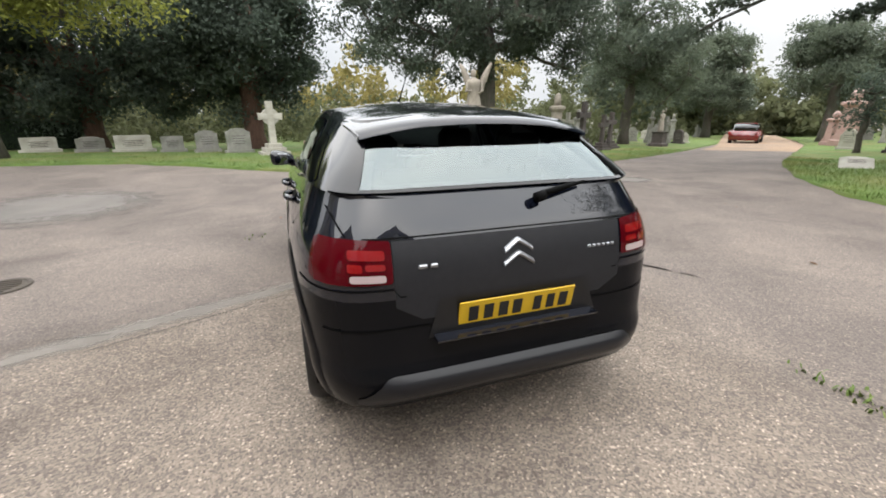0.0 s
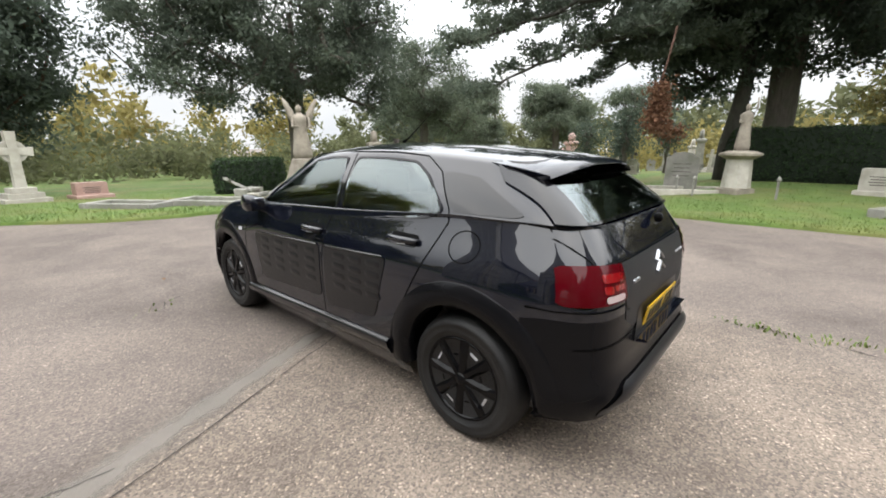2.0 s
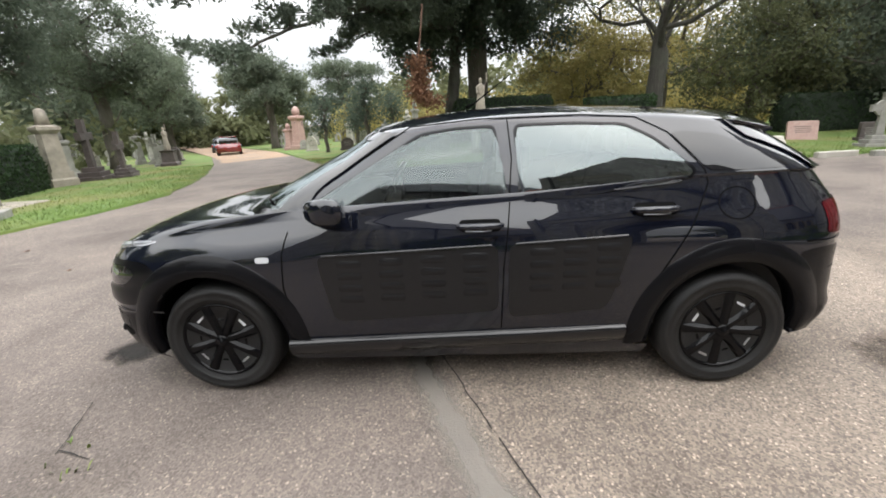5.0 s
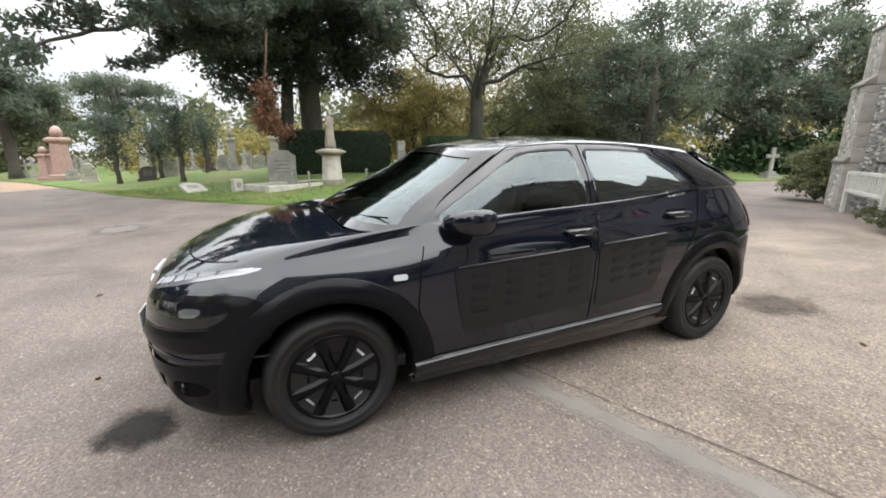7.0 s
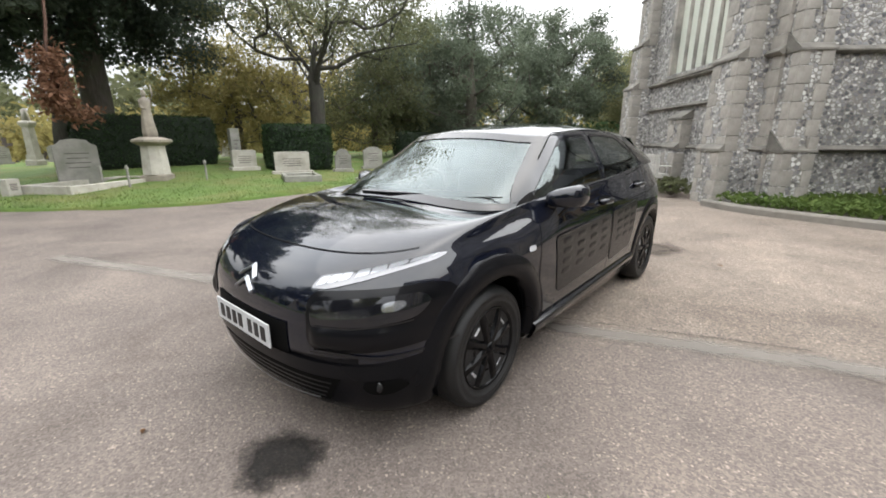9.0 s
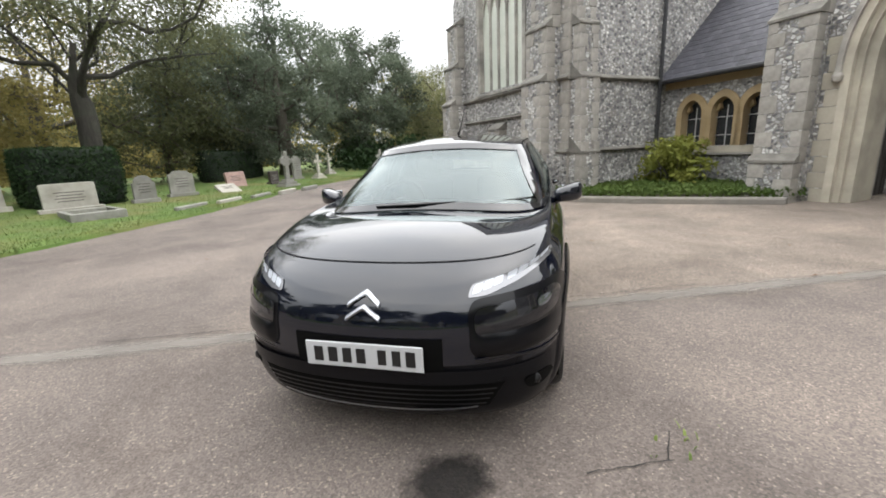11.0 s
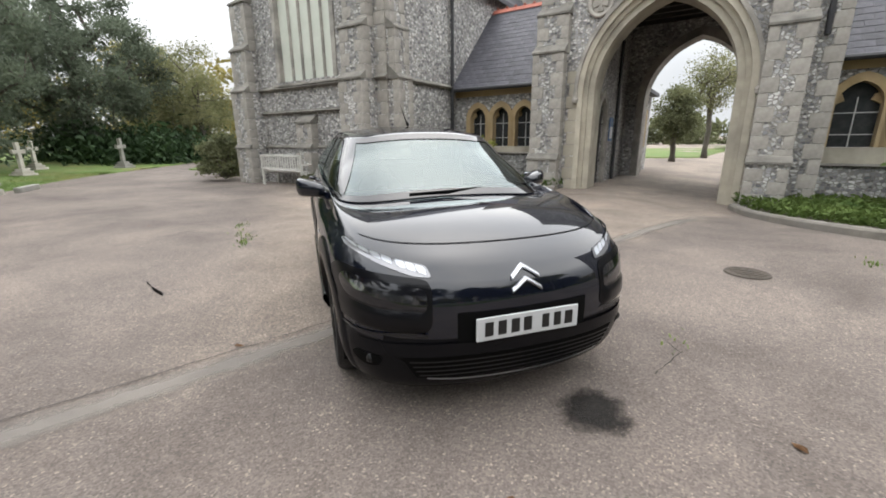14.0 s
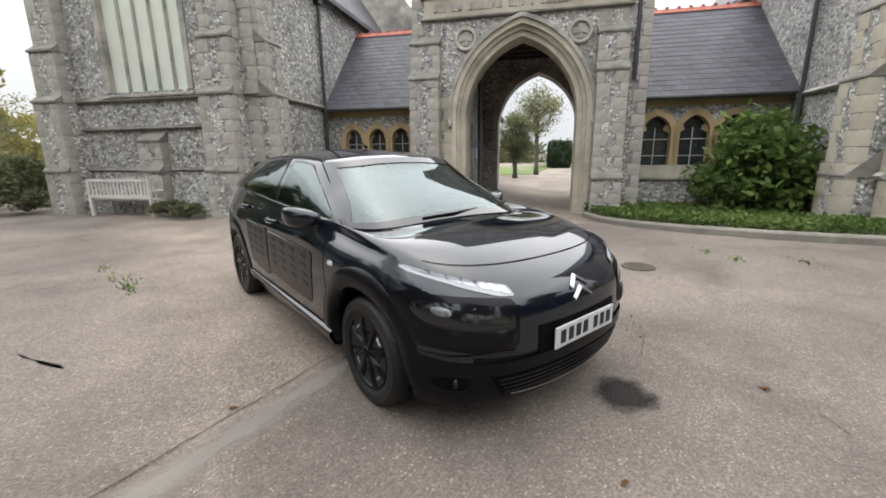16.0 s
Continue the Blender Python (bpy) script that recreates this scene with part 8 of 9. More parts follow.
# bench by the chapel wall
OAK = material("silvered_teak", (0.42, 0.41, 0.38), (0.60, 0.58, 0.54), 6, 0.9, 0.4, 40, stretch=(1, 6, 6), c3=(0.24, 0.24, 0.19), scale3=2)
bx, by, _ = CH @ Vector((8.72, -5.12, 0))
bench = thing("garden_bench", pose(bx, by, ground_z(bx, by), 0, 0, 38 + 90), "weathered silver-grey slatted wooden garden bench by the flint wall", "bench")
BW = 0.92
for x in (-BW, BW):
    for y, h in ((0.26, 0.62), (-0.26, 0.92)):
        bm = bmesh.new()
        box(bm, x - 0.035, x + 0.035, y - 0.035, y + 0.035, 0, h, 0.006)
        part("leg", bm, OAK, bench)
    bm = bmesh.new()
    box(bm, x - 0.045, x + 0.045, -0.26, 0.32, 0.62, 0.66, 0.012)
    part("armrest", bm, OAK, bench)
    bm = bmesh.new()
    box(bm, x - 0.025, x + 0.025, -0.24, 0.24, 0.34, 0.40, 0.004)
    part("side_rail", bm, OAK, bench)
for k in range(5):
    bm = bmesh.new()
    box(bm, -BW + 0.03, BW - 0.03, -0.22 + k * 0.105, -0.22 + k * 0.105 + 0.085, 0.41, 0.435, 0.005)
    part("seat_slat", bm, OAK, bench)
for z in (0.86, 0.47):
    bm = bmesh.new()
    box(bm, -BW + 0.03, BW - 0.03, -0.285, -0.245, z, z + 0.07, 0.005)
    part("back_rail", bm, OAK, bench)
for k in range(15):
    bm = bmesh.new()
    x = -BW + 0.12 + k * (2 * BW - 0.24) / 14
    box(bm, x - 0.022, x + 0.022, -0.275, -0.255, 0.54, 0.86)
    part("back_slat", bm, OAK, bench)
bm = bmesh.new()
box(bm, -BW + 0.03, BW - 0.03, 0.24, 0.28, 0.34, 0.41, 0.005)
part("front_rail", bm, OAK, bench)


# cars far down the road
def far_car(m, paint, label):
    c = thing("parked_car", m, label, "car", "cars far down the road")
    bm = bmesh.new()
    prism(bm, [(-2.1, 0.3), (2.05, 0.3), (2.12, 0.55), (2.0, 0.78), (1.1, 0.92), (-1.8, 0.98), (-2.12, 0.85), (-2.15, 0.5)], -0.86, 0.86, 0)
    bmesh.ops.bevel(bm, geom=bm.edges[:], offset=0.07, segments=2, affect="EDGES")
    part("body", bm, paint, c, "", True)
    bm = bmesh.new()
    prism(bm, [(1.0, 0.9), (0.3, 1.38), (-1.3, 1.42), (-1.95, 0.95)], -0.70, 0.70, 0)
    bmesh.ops.bevel(bm, geom=bm.edges[:], offset=0.08, segments=2, affect="EDGES")
    part("cabin", bm, GLOSS_TRIM, c, "dark glazed cabin", True)
    bm = bmesh.new()
    box(bm, -0.62, 0.62, -1.25, 0.3, 1.40, 1.45, 0.02)
    part("roof", bm, paint, c)
    for x in (-0.78, 0.78):
        for y in (1.3, -1.3):
            bm = bmesh.new()
            lathe(bm, [(0.2, -0.1), (0.31, -0.1), (0.32, 0.0), (0.31, 0.1), (0.2, 0.1)], 20, 0, (x, y, 0.32))
            part("wheel", bm, TYRE, c)
        bm = bmesh.new()
        box(bm, x - 0.12, x + 0.02, -2.16, -2.08, 0.68, 0.85, 0.01)
        part("tail_lamp", bm, RED_LIGHT, c)
    return c


far_car(pose(30.5, 18.2, ground_z(30.5, 18.2), 0, 0, -61), plain("red_car_paint", (0.13, 0.008, 0.010), 0.25, 0, 1.0), "red hatchback parked far down the cemetery road")
far_car(pose(37.0, 22.4, ground_z(37.0, 22.4), 0, 0, -59), plain("navy_car_paint", (0.012, 0.014, 0.03), 0.25, 0, 1.0), "dark car parked beyond the red one")

# ---- trees, hedges, shrubs ----
def leaf_material(name, c1, c2, trans=0.25):
    m = material(name, c1, c2, 0.9, 0.7, spec=0.2, c3=tuple(0.45 * v for v in c1), scale3=0.45, amount3=0.7)
    n, l = m.node_tree.nodes, m.node_tree.links
    p = n["Principled BSDF"]
    base = p.inputs["Base Color"].links[0].from_socket
    geo, hv, mr = n.new("ShaderNodeNewGeometry"), n.new("ShaderNodeHueSaturation"), n.new("ShaderNodeMapRange")
    mr.inputs["To Min"].default_value, mr.inputs["To Max"].default_value = 0.88, 1.12
    l.new(geo.outputs["Random Per Island"], mr.inputs["Value"])
    l.new(mr.outputs["Result"], hv.inputs["Value"])
    l.new(base, hv.inputs["Color"])
    l.new(hv.outputs["Color"], p.inputs["Base Color"])
    tr, ad = n.new("ShaderNodeBsdfTranslucent"), n.new("ShaderNodeMixShader")
    l.new(hv.outputs["Color"], tr.inputs["Color"])
    ad.inputs["Fac"].default_value = trans
    l.new(p.outputs["BSDF"], ad.inputs[1])
    l.new(tr.outputs["BSDF"], ad.inputs[2])
    l.new(ad.outputs["Shader"], n["Material Output"].inputs["Surface"])
    return m


YEW = leaf_material("yew_needles", (0.052, 0.070, 0.056), (0.110, 0.138, 0.100), 0.5)
PINE = leaf_material("pine_needles", (0.088, 0.112, 0.080), (0.17, 0.195, 0.135), 0.5)
HOLM = leaf_material("holm_oak_leaves", (0.070, 0.092, 0.072), (0.138, 0.162, 0.118), 0.5)
OLIVE = leaf_material("olive_leaves", (0.085, 0.098, 0.05), (0.18, 0.185, 0.095), 0.45)
GOLD = leaf_material("autumn_leaves", (0.17, 0.155, 0.055), (0.32, 0.265, 0.10), 0.6)
PALE_LEAF = leaf_material("pale_leaves", (0.14, 0.15, 0.07), (0.27, 0.26, 0.14), 0.55)
RUST = leaf_material("dead_needles", (0.13, 0.066, 0.04), (0.23, 0.125, 0.075), 0.4)
HEDGE = leaf_material("hedge_leaves", (0.016, 0.034, 0.014), (0.04, 0.07, 0.024), 0.2)
LAUREL = leaf_material("laurel_leaves", (0.05, 0.09, 0.022), (0.15, 0.20, 0.05), 0.3)
VARIEGATED = leaf_material("variegated_leaves", (0.14, 0.17, 0.03), (0.30, 0.30, 0.07), 0.3)
BARK = material("bark", (0.05, 0.043, 0.036), (0.105, 0.09, 0.075), 5, 0.95, 0.8, 25, stretch=(3, 3, 0.6), c3=(0.06, 0.07, 0.04), scale3=2)
ASH_BARK = material("ash_bark", (0.026, 0.024, 0.02), (0.06, 0.054, 0.045), 5, 0.95, 0.8, 25, stretch=(3, 3, 0.6), c3=(0.04, 0.05, 0.03), scale3=2)
RED_BARK = material("yew_bark", (0.06, 0.032, 0.022), (0.11, 0.06, 0.042), 5, 0.95, 0.8, 25, stretch=(3, 3, 0.6))


def leaves_mesh(name, points, spread, count, size, seed, flat=1.0, droop=0.7):
    """Many small leaves scattered in clumps round points."""
    rs = np.random.RandomState(seed)
    pts = np.array([tuple(p) for p in points])
    k = rs.randint(0, len(pts), count)
    c = pts[k] + rs.normal(0, 1, (count, 3)) * spread * np.array([1, 1, droop])
    d1 = rs.normal(0, 1, (count, 3)) * np.array([1, 1, flat])
    d1 /= np.linalg.norm(d1, axis=1)[:, None]
    d2 = np.cross(d1, rs.normal(0, 1, (count, 3)))
    d2 /= np.linalg.norm(d2, axis=1)[:, None] + 1e-9
    s = size * rs.uniform(0.55, 1.4, (count, 1))
    v = np.empty((count, 4, 3))
    v[:, 0], v[:, 1], v[:, 2], v[:, 3] = c - d1 * s, c + d2 * s * 0.42, c + d1 * s, c - d2 * s * 0.42
    me = bpy.data.meshes.new(name)
    me.vertices.add(count * 4)
    me.vertices.foreach_set("co", v.reshape(-1))
    me.loops.add(count * 4)
    me.loops.foreach_set("vertex_index", np.arange(count * 4, dtype=np.int32))
    me.polygons.add(count)
    me.polygons.foreach_set("loop_start", np.arange(count, dtype=np.int32) * 4)
    me.update(calc_edges=True)
    return me


def tree(name, x, y, height, radius, blobs, leafmat, label, seed, leaf=0.16, count=9000, tips=110, lean=(0, 0), spread=0.45, barkmat=None, flat=1.0, poly=None, fork=0.62, low=2, group="", twig=1.0, limbs=0):
    """A trunk whose limbs reach out to tips inside the crown's blobs (x, y, z, rx, ry, rz), with clumps of leaves at the tips."""
    rs = random.Random(seed)
    z0 = lawn_z(x, y, poly) - 0.1
    t = thing(name, Matrix.Translation((x, y, z0)), label, "tree", group)
    nodes, parents = [], []
    for i in range(9):
        f = i / 8
        nodes.append(Vector((lean[0] * f * f + 0.10 * math.sin(i * 1.3 + seed) * f, lean[1] * f * f + 0.1 * math.cos(i * 1.9 + seed) * f, height * fork * f)))
        parents.append(i - 1)
    for k in range(limbs):
        a = 2 * math.pi * (k + 0.3 * rs.random()) / limbs
        p = nodes[5 + k % 3]
        cur = 5 + k % 3
        rise = rs.uniform(0.75, 1.5)
        for i in range(1, 7):
            q = p + Vector((math.cos(a) * 0.55 * i, math.sin(a) * 0.55 * i, rise * 0.6 * i + 0.03 * i * i)) + Vector((rs.gauss(0, 0.06), rs.gauss(0, 0.06), 0))
            nodes.append(q)
            parents.append(cur)
            cur = len(nodes) - 1
    goals = []
    for _ in range(tips):
        b = rs.choices(blobs, weights=[(q[3] * q[4] * q[5]) ** 0.8 for q in blobs])[0]
        while True:
            p = Vector((rs.uniform(-1, 1), rs.uniform(-1, 1), rs.uniform(-1, 1)))
            if 0.3 < p.length < 1:
                break
        goals.append(Vector((b[0] + p.x * b[3], b[1] + p.y * b[4], b[2] + p.z * b[5])))
    goals.sort(key=lambda g: (g - nodes[5]).length)
    ends = []
    for g in goals:
        best = min(range(low, len(nodes)), key=lambda i: (nodes[i] - g).length + ((1.6 if limbs else 0.7) * max(0, nodes[i].z - g.z + (0.5 if limbs else 0))))
        d = g - nodes[best]
        n = max(1, int(d.length / 0.7))
        cur = best
        for i in range(1, n + 1):
            q = nodes[best] + d * (i / n) + Vector((rs.gauss(0, 0.06), rs.gauss(0, 0.06), rs.gauss(0, 0.06) - 0.04 * d.length * math.sin(math.pi * i / n)))
            nodes.append(q)
            parents.append(cur)
            cur = len(nodes) - 1
        ends.append(cur)
    load = [0.0] * len(nodes)
    for e in ends:
        load[e] += 1
    for i in range(len(nodes) - 1, 0, -1):
        load[parents[i]] += load[i]
    total = max(load[0], 1)
    rad = [max(0.014, radius * (w / total) ** 0.5) for w in load]
    for i in range(9):
        rad[i] = max(rad[i], radius * (1 - 0.085 * i)) if i < 6 else max(rad[i], radius * 0.3)
    rad[9:] = [max(0.012, w * twig) for w in rad[9:]]
    rad[0] = radius * 1.45
    bm = bmesh.new()
    tube(bm, nodes[:9], rad[:9], 12)
    part("trunk", bm, barkmat or BARK, t, smooth=True)
    bm = bmesh.new()
    for i in range(9, len(nodes)):
        tube(bm, [nodes[parents[i]], nodes[i]], [min(rad[parents[i]], rad[i] * 1.25), rad[i]], 5, False)
    tagged(part("branchwork", bm, barkmat or BARK, t, smooth=True), kind="stuff")
    me = leaves_mesh("crown", [nodes[e] for e in ends], spread * 0.92, int(count * 2.2), leaf * 0.62, seed, flat)
    me.materials.append(leafmat)
    crown = new("crown", me)
    crown.parent = t
    tagged(crown, kind="stuff")
    return t



def bough_pine(name, x, y, height, radius, boughs, leafmat, label, seed, poly=None):
    """A pine: a bare trunk, long sagging boughs (height of the fork, tip in the world) with flat sprays of needle tufts."""
    rs = random.Random(seed)
    z0 = lawn_z(x, y, poly) - 0.1
    t = thing(name, Matrix.Translation((x, y, z0)), label, "tree")
    bm = bmesh.new()
    axis = [Vector((0.25 * math.sin(i * 0.9 + seed), 0.2 * math.cos(i * 1.1), height * i / 8)) for i in range(9)]
    axis[0] = Vector((0, 0, 0))
    tube(bm, axis, [radius * (1.4 if i == 0 else 1 - 0.095 * i) for i in range(9)], 12)
    part("trunk", bm, ASH_BARK, t, smooth=True)
    bm = bmesh.new()
    tufts = []
    for zf, tip in boughs:
        k = min(7.99, 8 * zf / height)
        a = axis[int(k)].lerp(axis[int(k) + 1], k - int(k))
        b = Vector(tip) - Vector((x, y, z0))
        d = b - a
        side = Vector((-d.y, d.x, 0)).normalized()
        n = max(6, int(d.length / 0.55))
        bend = rs.uniform(-0.07, 0.07) * d.length
        line = []
        for i in range(n + 1):
            f = i / n
            line.append(a + d * f + side * bend * math.sin(math.pi * f) + Vector((rs.gauss(0, 0.06), rs.gauss(0, 0.06), 0.09 * d.length * math.sin(math.pi * f) + rs.gauss(0, 0.05))))
        r0 = 0.035 + 0.011 * d.length
        tube(bm, line, [r0 * (1 - 0.9 * i / n) + 0.01 for i in range(n + 1)], 6, False)
        for i in range(2, n + 1):
            f = i / n
            for sd in (-1, 1):
                if rs.random() < 0.12 + 0.35 * (f < 0.35):
                    continue
                reach = rs.uniform(0.5, 1.5) * (0.45 + 0.9 * math.sin(math.pi * min(1, 0.15 + 0.8 * f)))
                q = line[i] + side * sd * reach + d.normalized() * reach * 0.7 + Vector((0, 0, rs.gauss(0.10, 0.16)))
                mid = line[i].lerp(q, 0.55) + Vector((0, 0, rs.gauss(-0.03, 0.05)))
                tube(bm, [line[i], mid, q], [0.02, 0.014, 0.006], 4, False)
                tufts += [q, line[i].lerp(q, 0.8) + Vector((rs.gauss(0, 0.1), rs.gauss(0, 0.1), 0.08)), mid + Vector((rs.gauss(0, 0.15), rs.gauss(0, 0.15), 0.08))]
                if rs.random() < 0.6:
                    tufts.append(q + Vector((rs.gauss(0, 0.25), rs.gauss(0, 0.25), rs.gauss(0.05, 0.1))))
        tufts += [line[-1], line[-2]]
    tagged(part("branchwork", bm, ASH_BARK, t, smooth=True), kind="stuff")
    me = leaves_mesh("crown", tufts, 0.135, len(tufts) * 46, 0.085, seed, 1.0, 0.75)
    me.materials.append(leafmat)
    crown = new("crown", me)
    crown.parent = t
    tagged(crown, kind="stuff")
    return t


def hedge(name, x, y, w, d, h, turn, mat, label, seed, poly=None, leaf=0.05, count=14000):
    """A clipped, slightly uneven hedge: a core coloured as the shade within, under a skin of small leaves."""
    z0 = lawn_z(x, y, poly) - 0.05
    t = thing(name, pose(x, y, z0, 0, 0, turn), label, "hedge")
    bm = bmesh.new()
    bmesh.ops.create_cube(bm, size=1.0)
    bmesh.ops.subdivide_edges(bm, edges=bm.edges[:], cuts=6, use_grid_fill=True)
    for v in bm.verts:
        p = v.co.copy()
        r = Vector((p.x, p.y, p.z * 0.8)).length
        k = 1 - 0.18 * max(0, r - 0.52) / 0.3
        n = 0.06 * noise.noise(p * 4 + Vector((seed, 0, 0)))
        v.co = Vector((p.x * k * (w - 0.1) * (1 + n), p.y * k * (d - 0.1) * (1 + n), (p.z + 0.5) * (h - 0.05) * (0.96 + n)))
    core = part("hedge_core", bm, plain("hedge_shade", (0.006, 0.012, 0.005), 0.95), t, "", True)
    rs = np.random.RandomState(seed)
    pts = []
    me0 = core.data
    areas = np.array([p.area for p in me0.polygons])
    pick = rs.choice(len(areas), count, p=areas / areas.sum())
    for i in pick:
        vs = [me0.vertices[k].co for k in me0.polygons[i].vertices]
        a, b = rs.rand(2)
        q = vs[0].lerp(vs[1], a).lerp(vs[3].lerp(vs[2], a), b)
        pts.append(q + me0.polygons[i].normal * rs.uniform(-0.03, 0.06))
    me = leaves_mesh("foliage", pts, 0.02, count, leaf, seed)
    me.materials.append(mat)
    f = new("foliage", me)
    f.parent = t
    tagged(f, kind="stuff")
    return t


tree("yew_tree", -9.0, 20.0, 9, 0.38, [(0, 0, 4.6, 4.4, 3.4, 3.6), (3.2, -0.5, 3.6, 2.6, 2.2, 2.2), (-4, 0, 3.6, 3.2, 3, 2.8)], YEW, "dark spreading yew tree behind the headstones", 3, leaf=0.17, count=30000, tips=190, barkmat=RED_BARK)
tree("yew_tree", -2.3, 18.2, 10, 0.42, [(0, 0, 5.2, 3.1, 2.8, 3.7)], YEW, "dense dark yew tree with a round crown", 4, leaf=0.16, count=24000, tips=150, barkmat=RED_BARK)
tree("yew_tree", -16.5, 19.0, 9, 0.38, [(0, 0, 4.4, 4.2, 3.4, 3.4)], YEW, "dark yew tree at the end of the row", 13, leaf=0.17, count=18000, tips=120, barkmat=RED_BARK)
tree("maple_tree", -9.5, 13.8, 9, 0.22, [(0, 0, 7.4, 3.6, 2.0, 1.6), (3.4, -1.2, 4.7, 2.4, 1.2, 0.8), (1.0, -0.4, 5.4, 2.4, 1.4, 1.0)], VARIEGATED, "thin tree with hanging yellow-green leaves", 14, leaf=0.13, count=13000, tips=120)
tree("holm_oak", 9.0, 17.2, 13, 0.42, [(0, 0, 8.4, 5.4, 4.6, 4.4), (-4.2, 0, 6.3, 3.5, 3.2, 3.0), (-1.6, 0, 4.8, 2.6, 2.2, 1.3), (3.8, -0.5, 6.0, 3.0, 2.6, 2.4)], HOLM, "broad evergreen tree behind the angel statue", 5, leaf=0.16, count=36000, tips=230)
tree("pine_tree", 19.5, 18.5, 10, 0.3, [(0, 0, 6.5, 3.2, 3, 2.6), (1.5, -1.5, 4.6, 2.6, 2.4, 1.6)], PINE, "ragged pine with brownish lower boughs", 15, leaf=0.15, count=12000, tips=110)
tree("pine_tree", 19.6, -1.2, 15, 0.5, [(0, 0, 8.4, 4.0, 4.2, 4.0), (0.5, -2.6, 7.0, 3.2, 3.2, 3.2), (-0.8, 2.4, 6.0, 2.8, 2.6, 3.0)], YEW, "tall dark evergreen with a heavy crown", 6, leaf=0.18, count=26000, tips=190, poly=LAWN_B, fork=0.75)
BOUGHS = [(5.6, (13.5, 2.6, 4.2)), (5.2, (14.5, 4.6, 4.0)), (6.2, (13.0, 3.6, 5.2)), (6.2, (8.4, 6.2, 4.4)), (5.0, (9.0, 6.0, 3.2)), (7.2, (8.7, 5.0, 5.5)), (6.8, (10.6, 7.4, 5.2)), (8.0, (11.0, 4.8, 6.8)), (7.6, (10.2, 2.6, 6.0)), (6.6, (11.2, 1.2, 4.9)), (7.8, (11.4, -0.4, 6.3)),
          (7.0, (12.0, -2.6, 5.8)), (9.0, (13.6, 4.2, 8.4)), (9.2, (12.8, 1.2, 8.2)), (9.0, (13.8, -3.2, 8.0)), (10.2, (15.6, 3.0, 9.8)), (10.4, (15.4, -1.6, 10.2)), (8.2, (15.2, -5.4, 7.4)), (9.6, (17.2, -6.0, 9.2)),
          (7.6, (14.8, 6.6, 6.6)), (9.4, (18.6, 5.2, 9.0)), (10.6, (18.2, 1.6, 11.4)), (6.0, (14.6, 3.4, 5.0)), (8.8, (22.6, 2.4, 8.8)), (8.4, (23.0, -4.0, 8.4))]
bough_pine("pine_tree", 18.3, 0.1, 11.5, 0.34, BOUGHS, HOLM, "pine with long level boughs reaching over the graves", 16, LAWN_B)
tree("ash_tree", 14.5, -7.8, 15, 0.31, [(0, 0, 8.6, 5.2, 5.4, 4.4), (0, -3.0, 6.4, 3.4, 3.0, 2.0)], OLIVE, "spreading tree with thin grey-green autumn leaves", 7, leaf=0.11, count=17000, tips=260, spread=0.6, barkmat=ASH_BARK, poly=LAWN_B, fork=0.34, low=6, twig=0.6, limbs=7)
tree("ash_tree", 24.0, -12.5, 13, 0.3, [(0, 0, 5.4, 5.0, 5.0, 3.6)], GOLD, "yellowing tree behind the hedges", 17, leaf=0.16, count=5500, tips=150, poly=LAWN_B)
tree("hazel_tree", 20.5, -7.0, 6, 0.2, [(0, 0, 3.0, 3.0, 3.4, 2.4)], GOLD, "low golden-green tree behind the hedge", 18, leaf=0.14, count=8500, tips=120, poly=LAWN_B)
tree("hazel_tree", 17.5, -13.5, 6, 0.2, [(0, 0, 3.0, 3.2, 3.2, 2.4)], OLIVE, "low olive-green tree among the graves", 19, leaf=0.14, count=8000, tips=120, poly=LAWN_B)
tree("conifer", 14.4, -18.8, 12, 0.4, [(0, 0, 5.0, 3.8, 3.8, 4.6), (3, 3, 4.4, 3.4, 3.4, 3.6)], PINE, "dark evergreen tree by the path", 8, leaf=0.16, count=19000, tips=190, poly=LAWN_B)
tree("conifer", 13.5, -28.5, 12, 0.4, [(0, 0, 5.6, 4.6, 4.6, 4.8)], PINE, "dark evergreen tree further down the path", 9, leaf=0.18, count=20000, tips=150, poly=LAWN_B)
tree("conifer", 20.0, -22.0, 12, 0.4, [(0, 0, 5.0, 4.6, 4.6, 4.2)], PINE, "dark evergreen tree behind the path graves", 20, leaf=0.19, count=10000, tips=150, poly=LAWN_B)
tree("cedar_tree", 42.5, 31.0, 13, 0.4, [(0, 0, 4.5, 4.0, 4.0, 2.4), (0, 0, 8.5, 3.0, 3.0, 2.2)], PINE, "tall cedar beside the far road", 21, leaf=0.22, count=12000, tips=130)
tree("cedar_tree", 55.0, 14.5, 12, 0.4, [(0, 0, 8.6, 5.2, 5.2, 0.8), (0, -1, 6.6, 4.5, 4.5, 0.7), (1, 2, 4.8, 3.5, 3.5, 0.6)], PINE, "flat-topped cedar far off", 22, leaf=0.22, count=10000, tips=130, poly=LAWN_B, fork=0.7)
tree("pine_tree", 39.0, 18.0, 11, 0.35, [(0, 0, 5.6, 3.8, 3.8, 2.6), (-1, 1, 7.4, 2.4, 2.4, 1.4)], PINE, "pine beside the far road", 23, leaf=0.2, count=14000, tips=130, poly=LAWN_B)
tree("pine_tree", 33.0, 33.0, 12, 0.35, [(0, 0, 5.5, 5.0, 4.6, 3.8)], PINE, "dense far pine behind the monuments", 24, leaf=0.22, count=14000, tips=130)
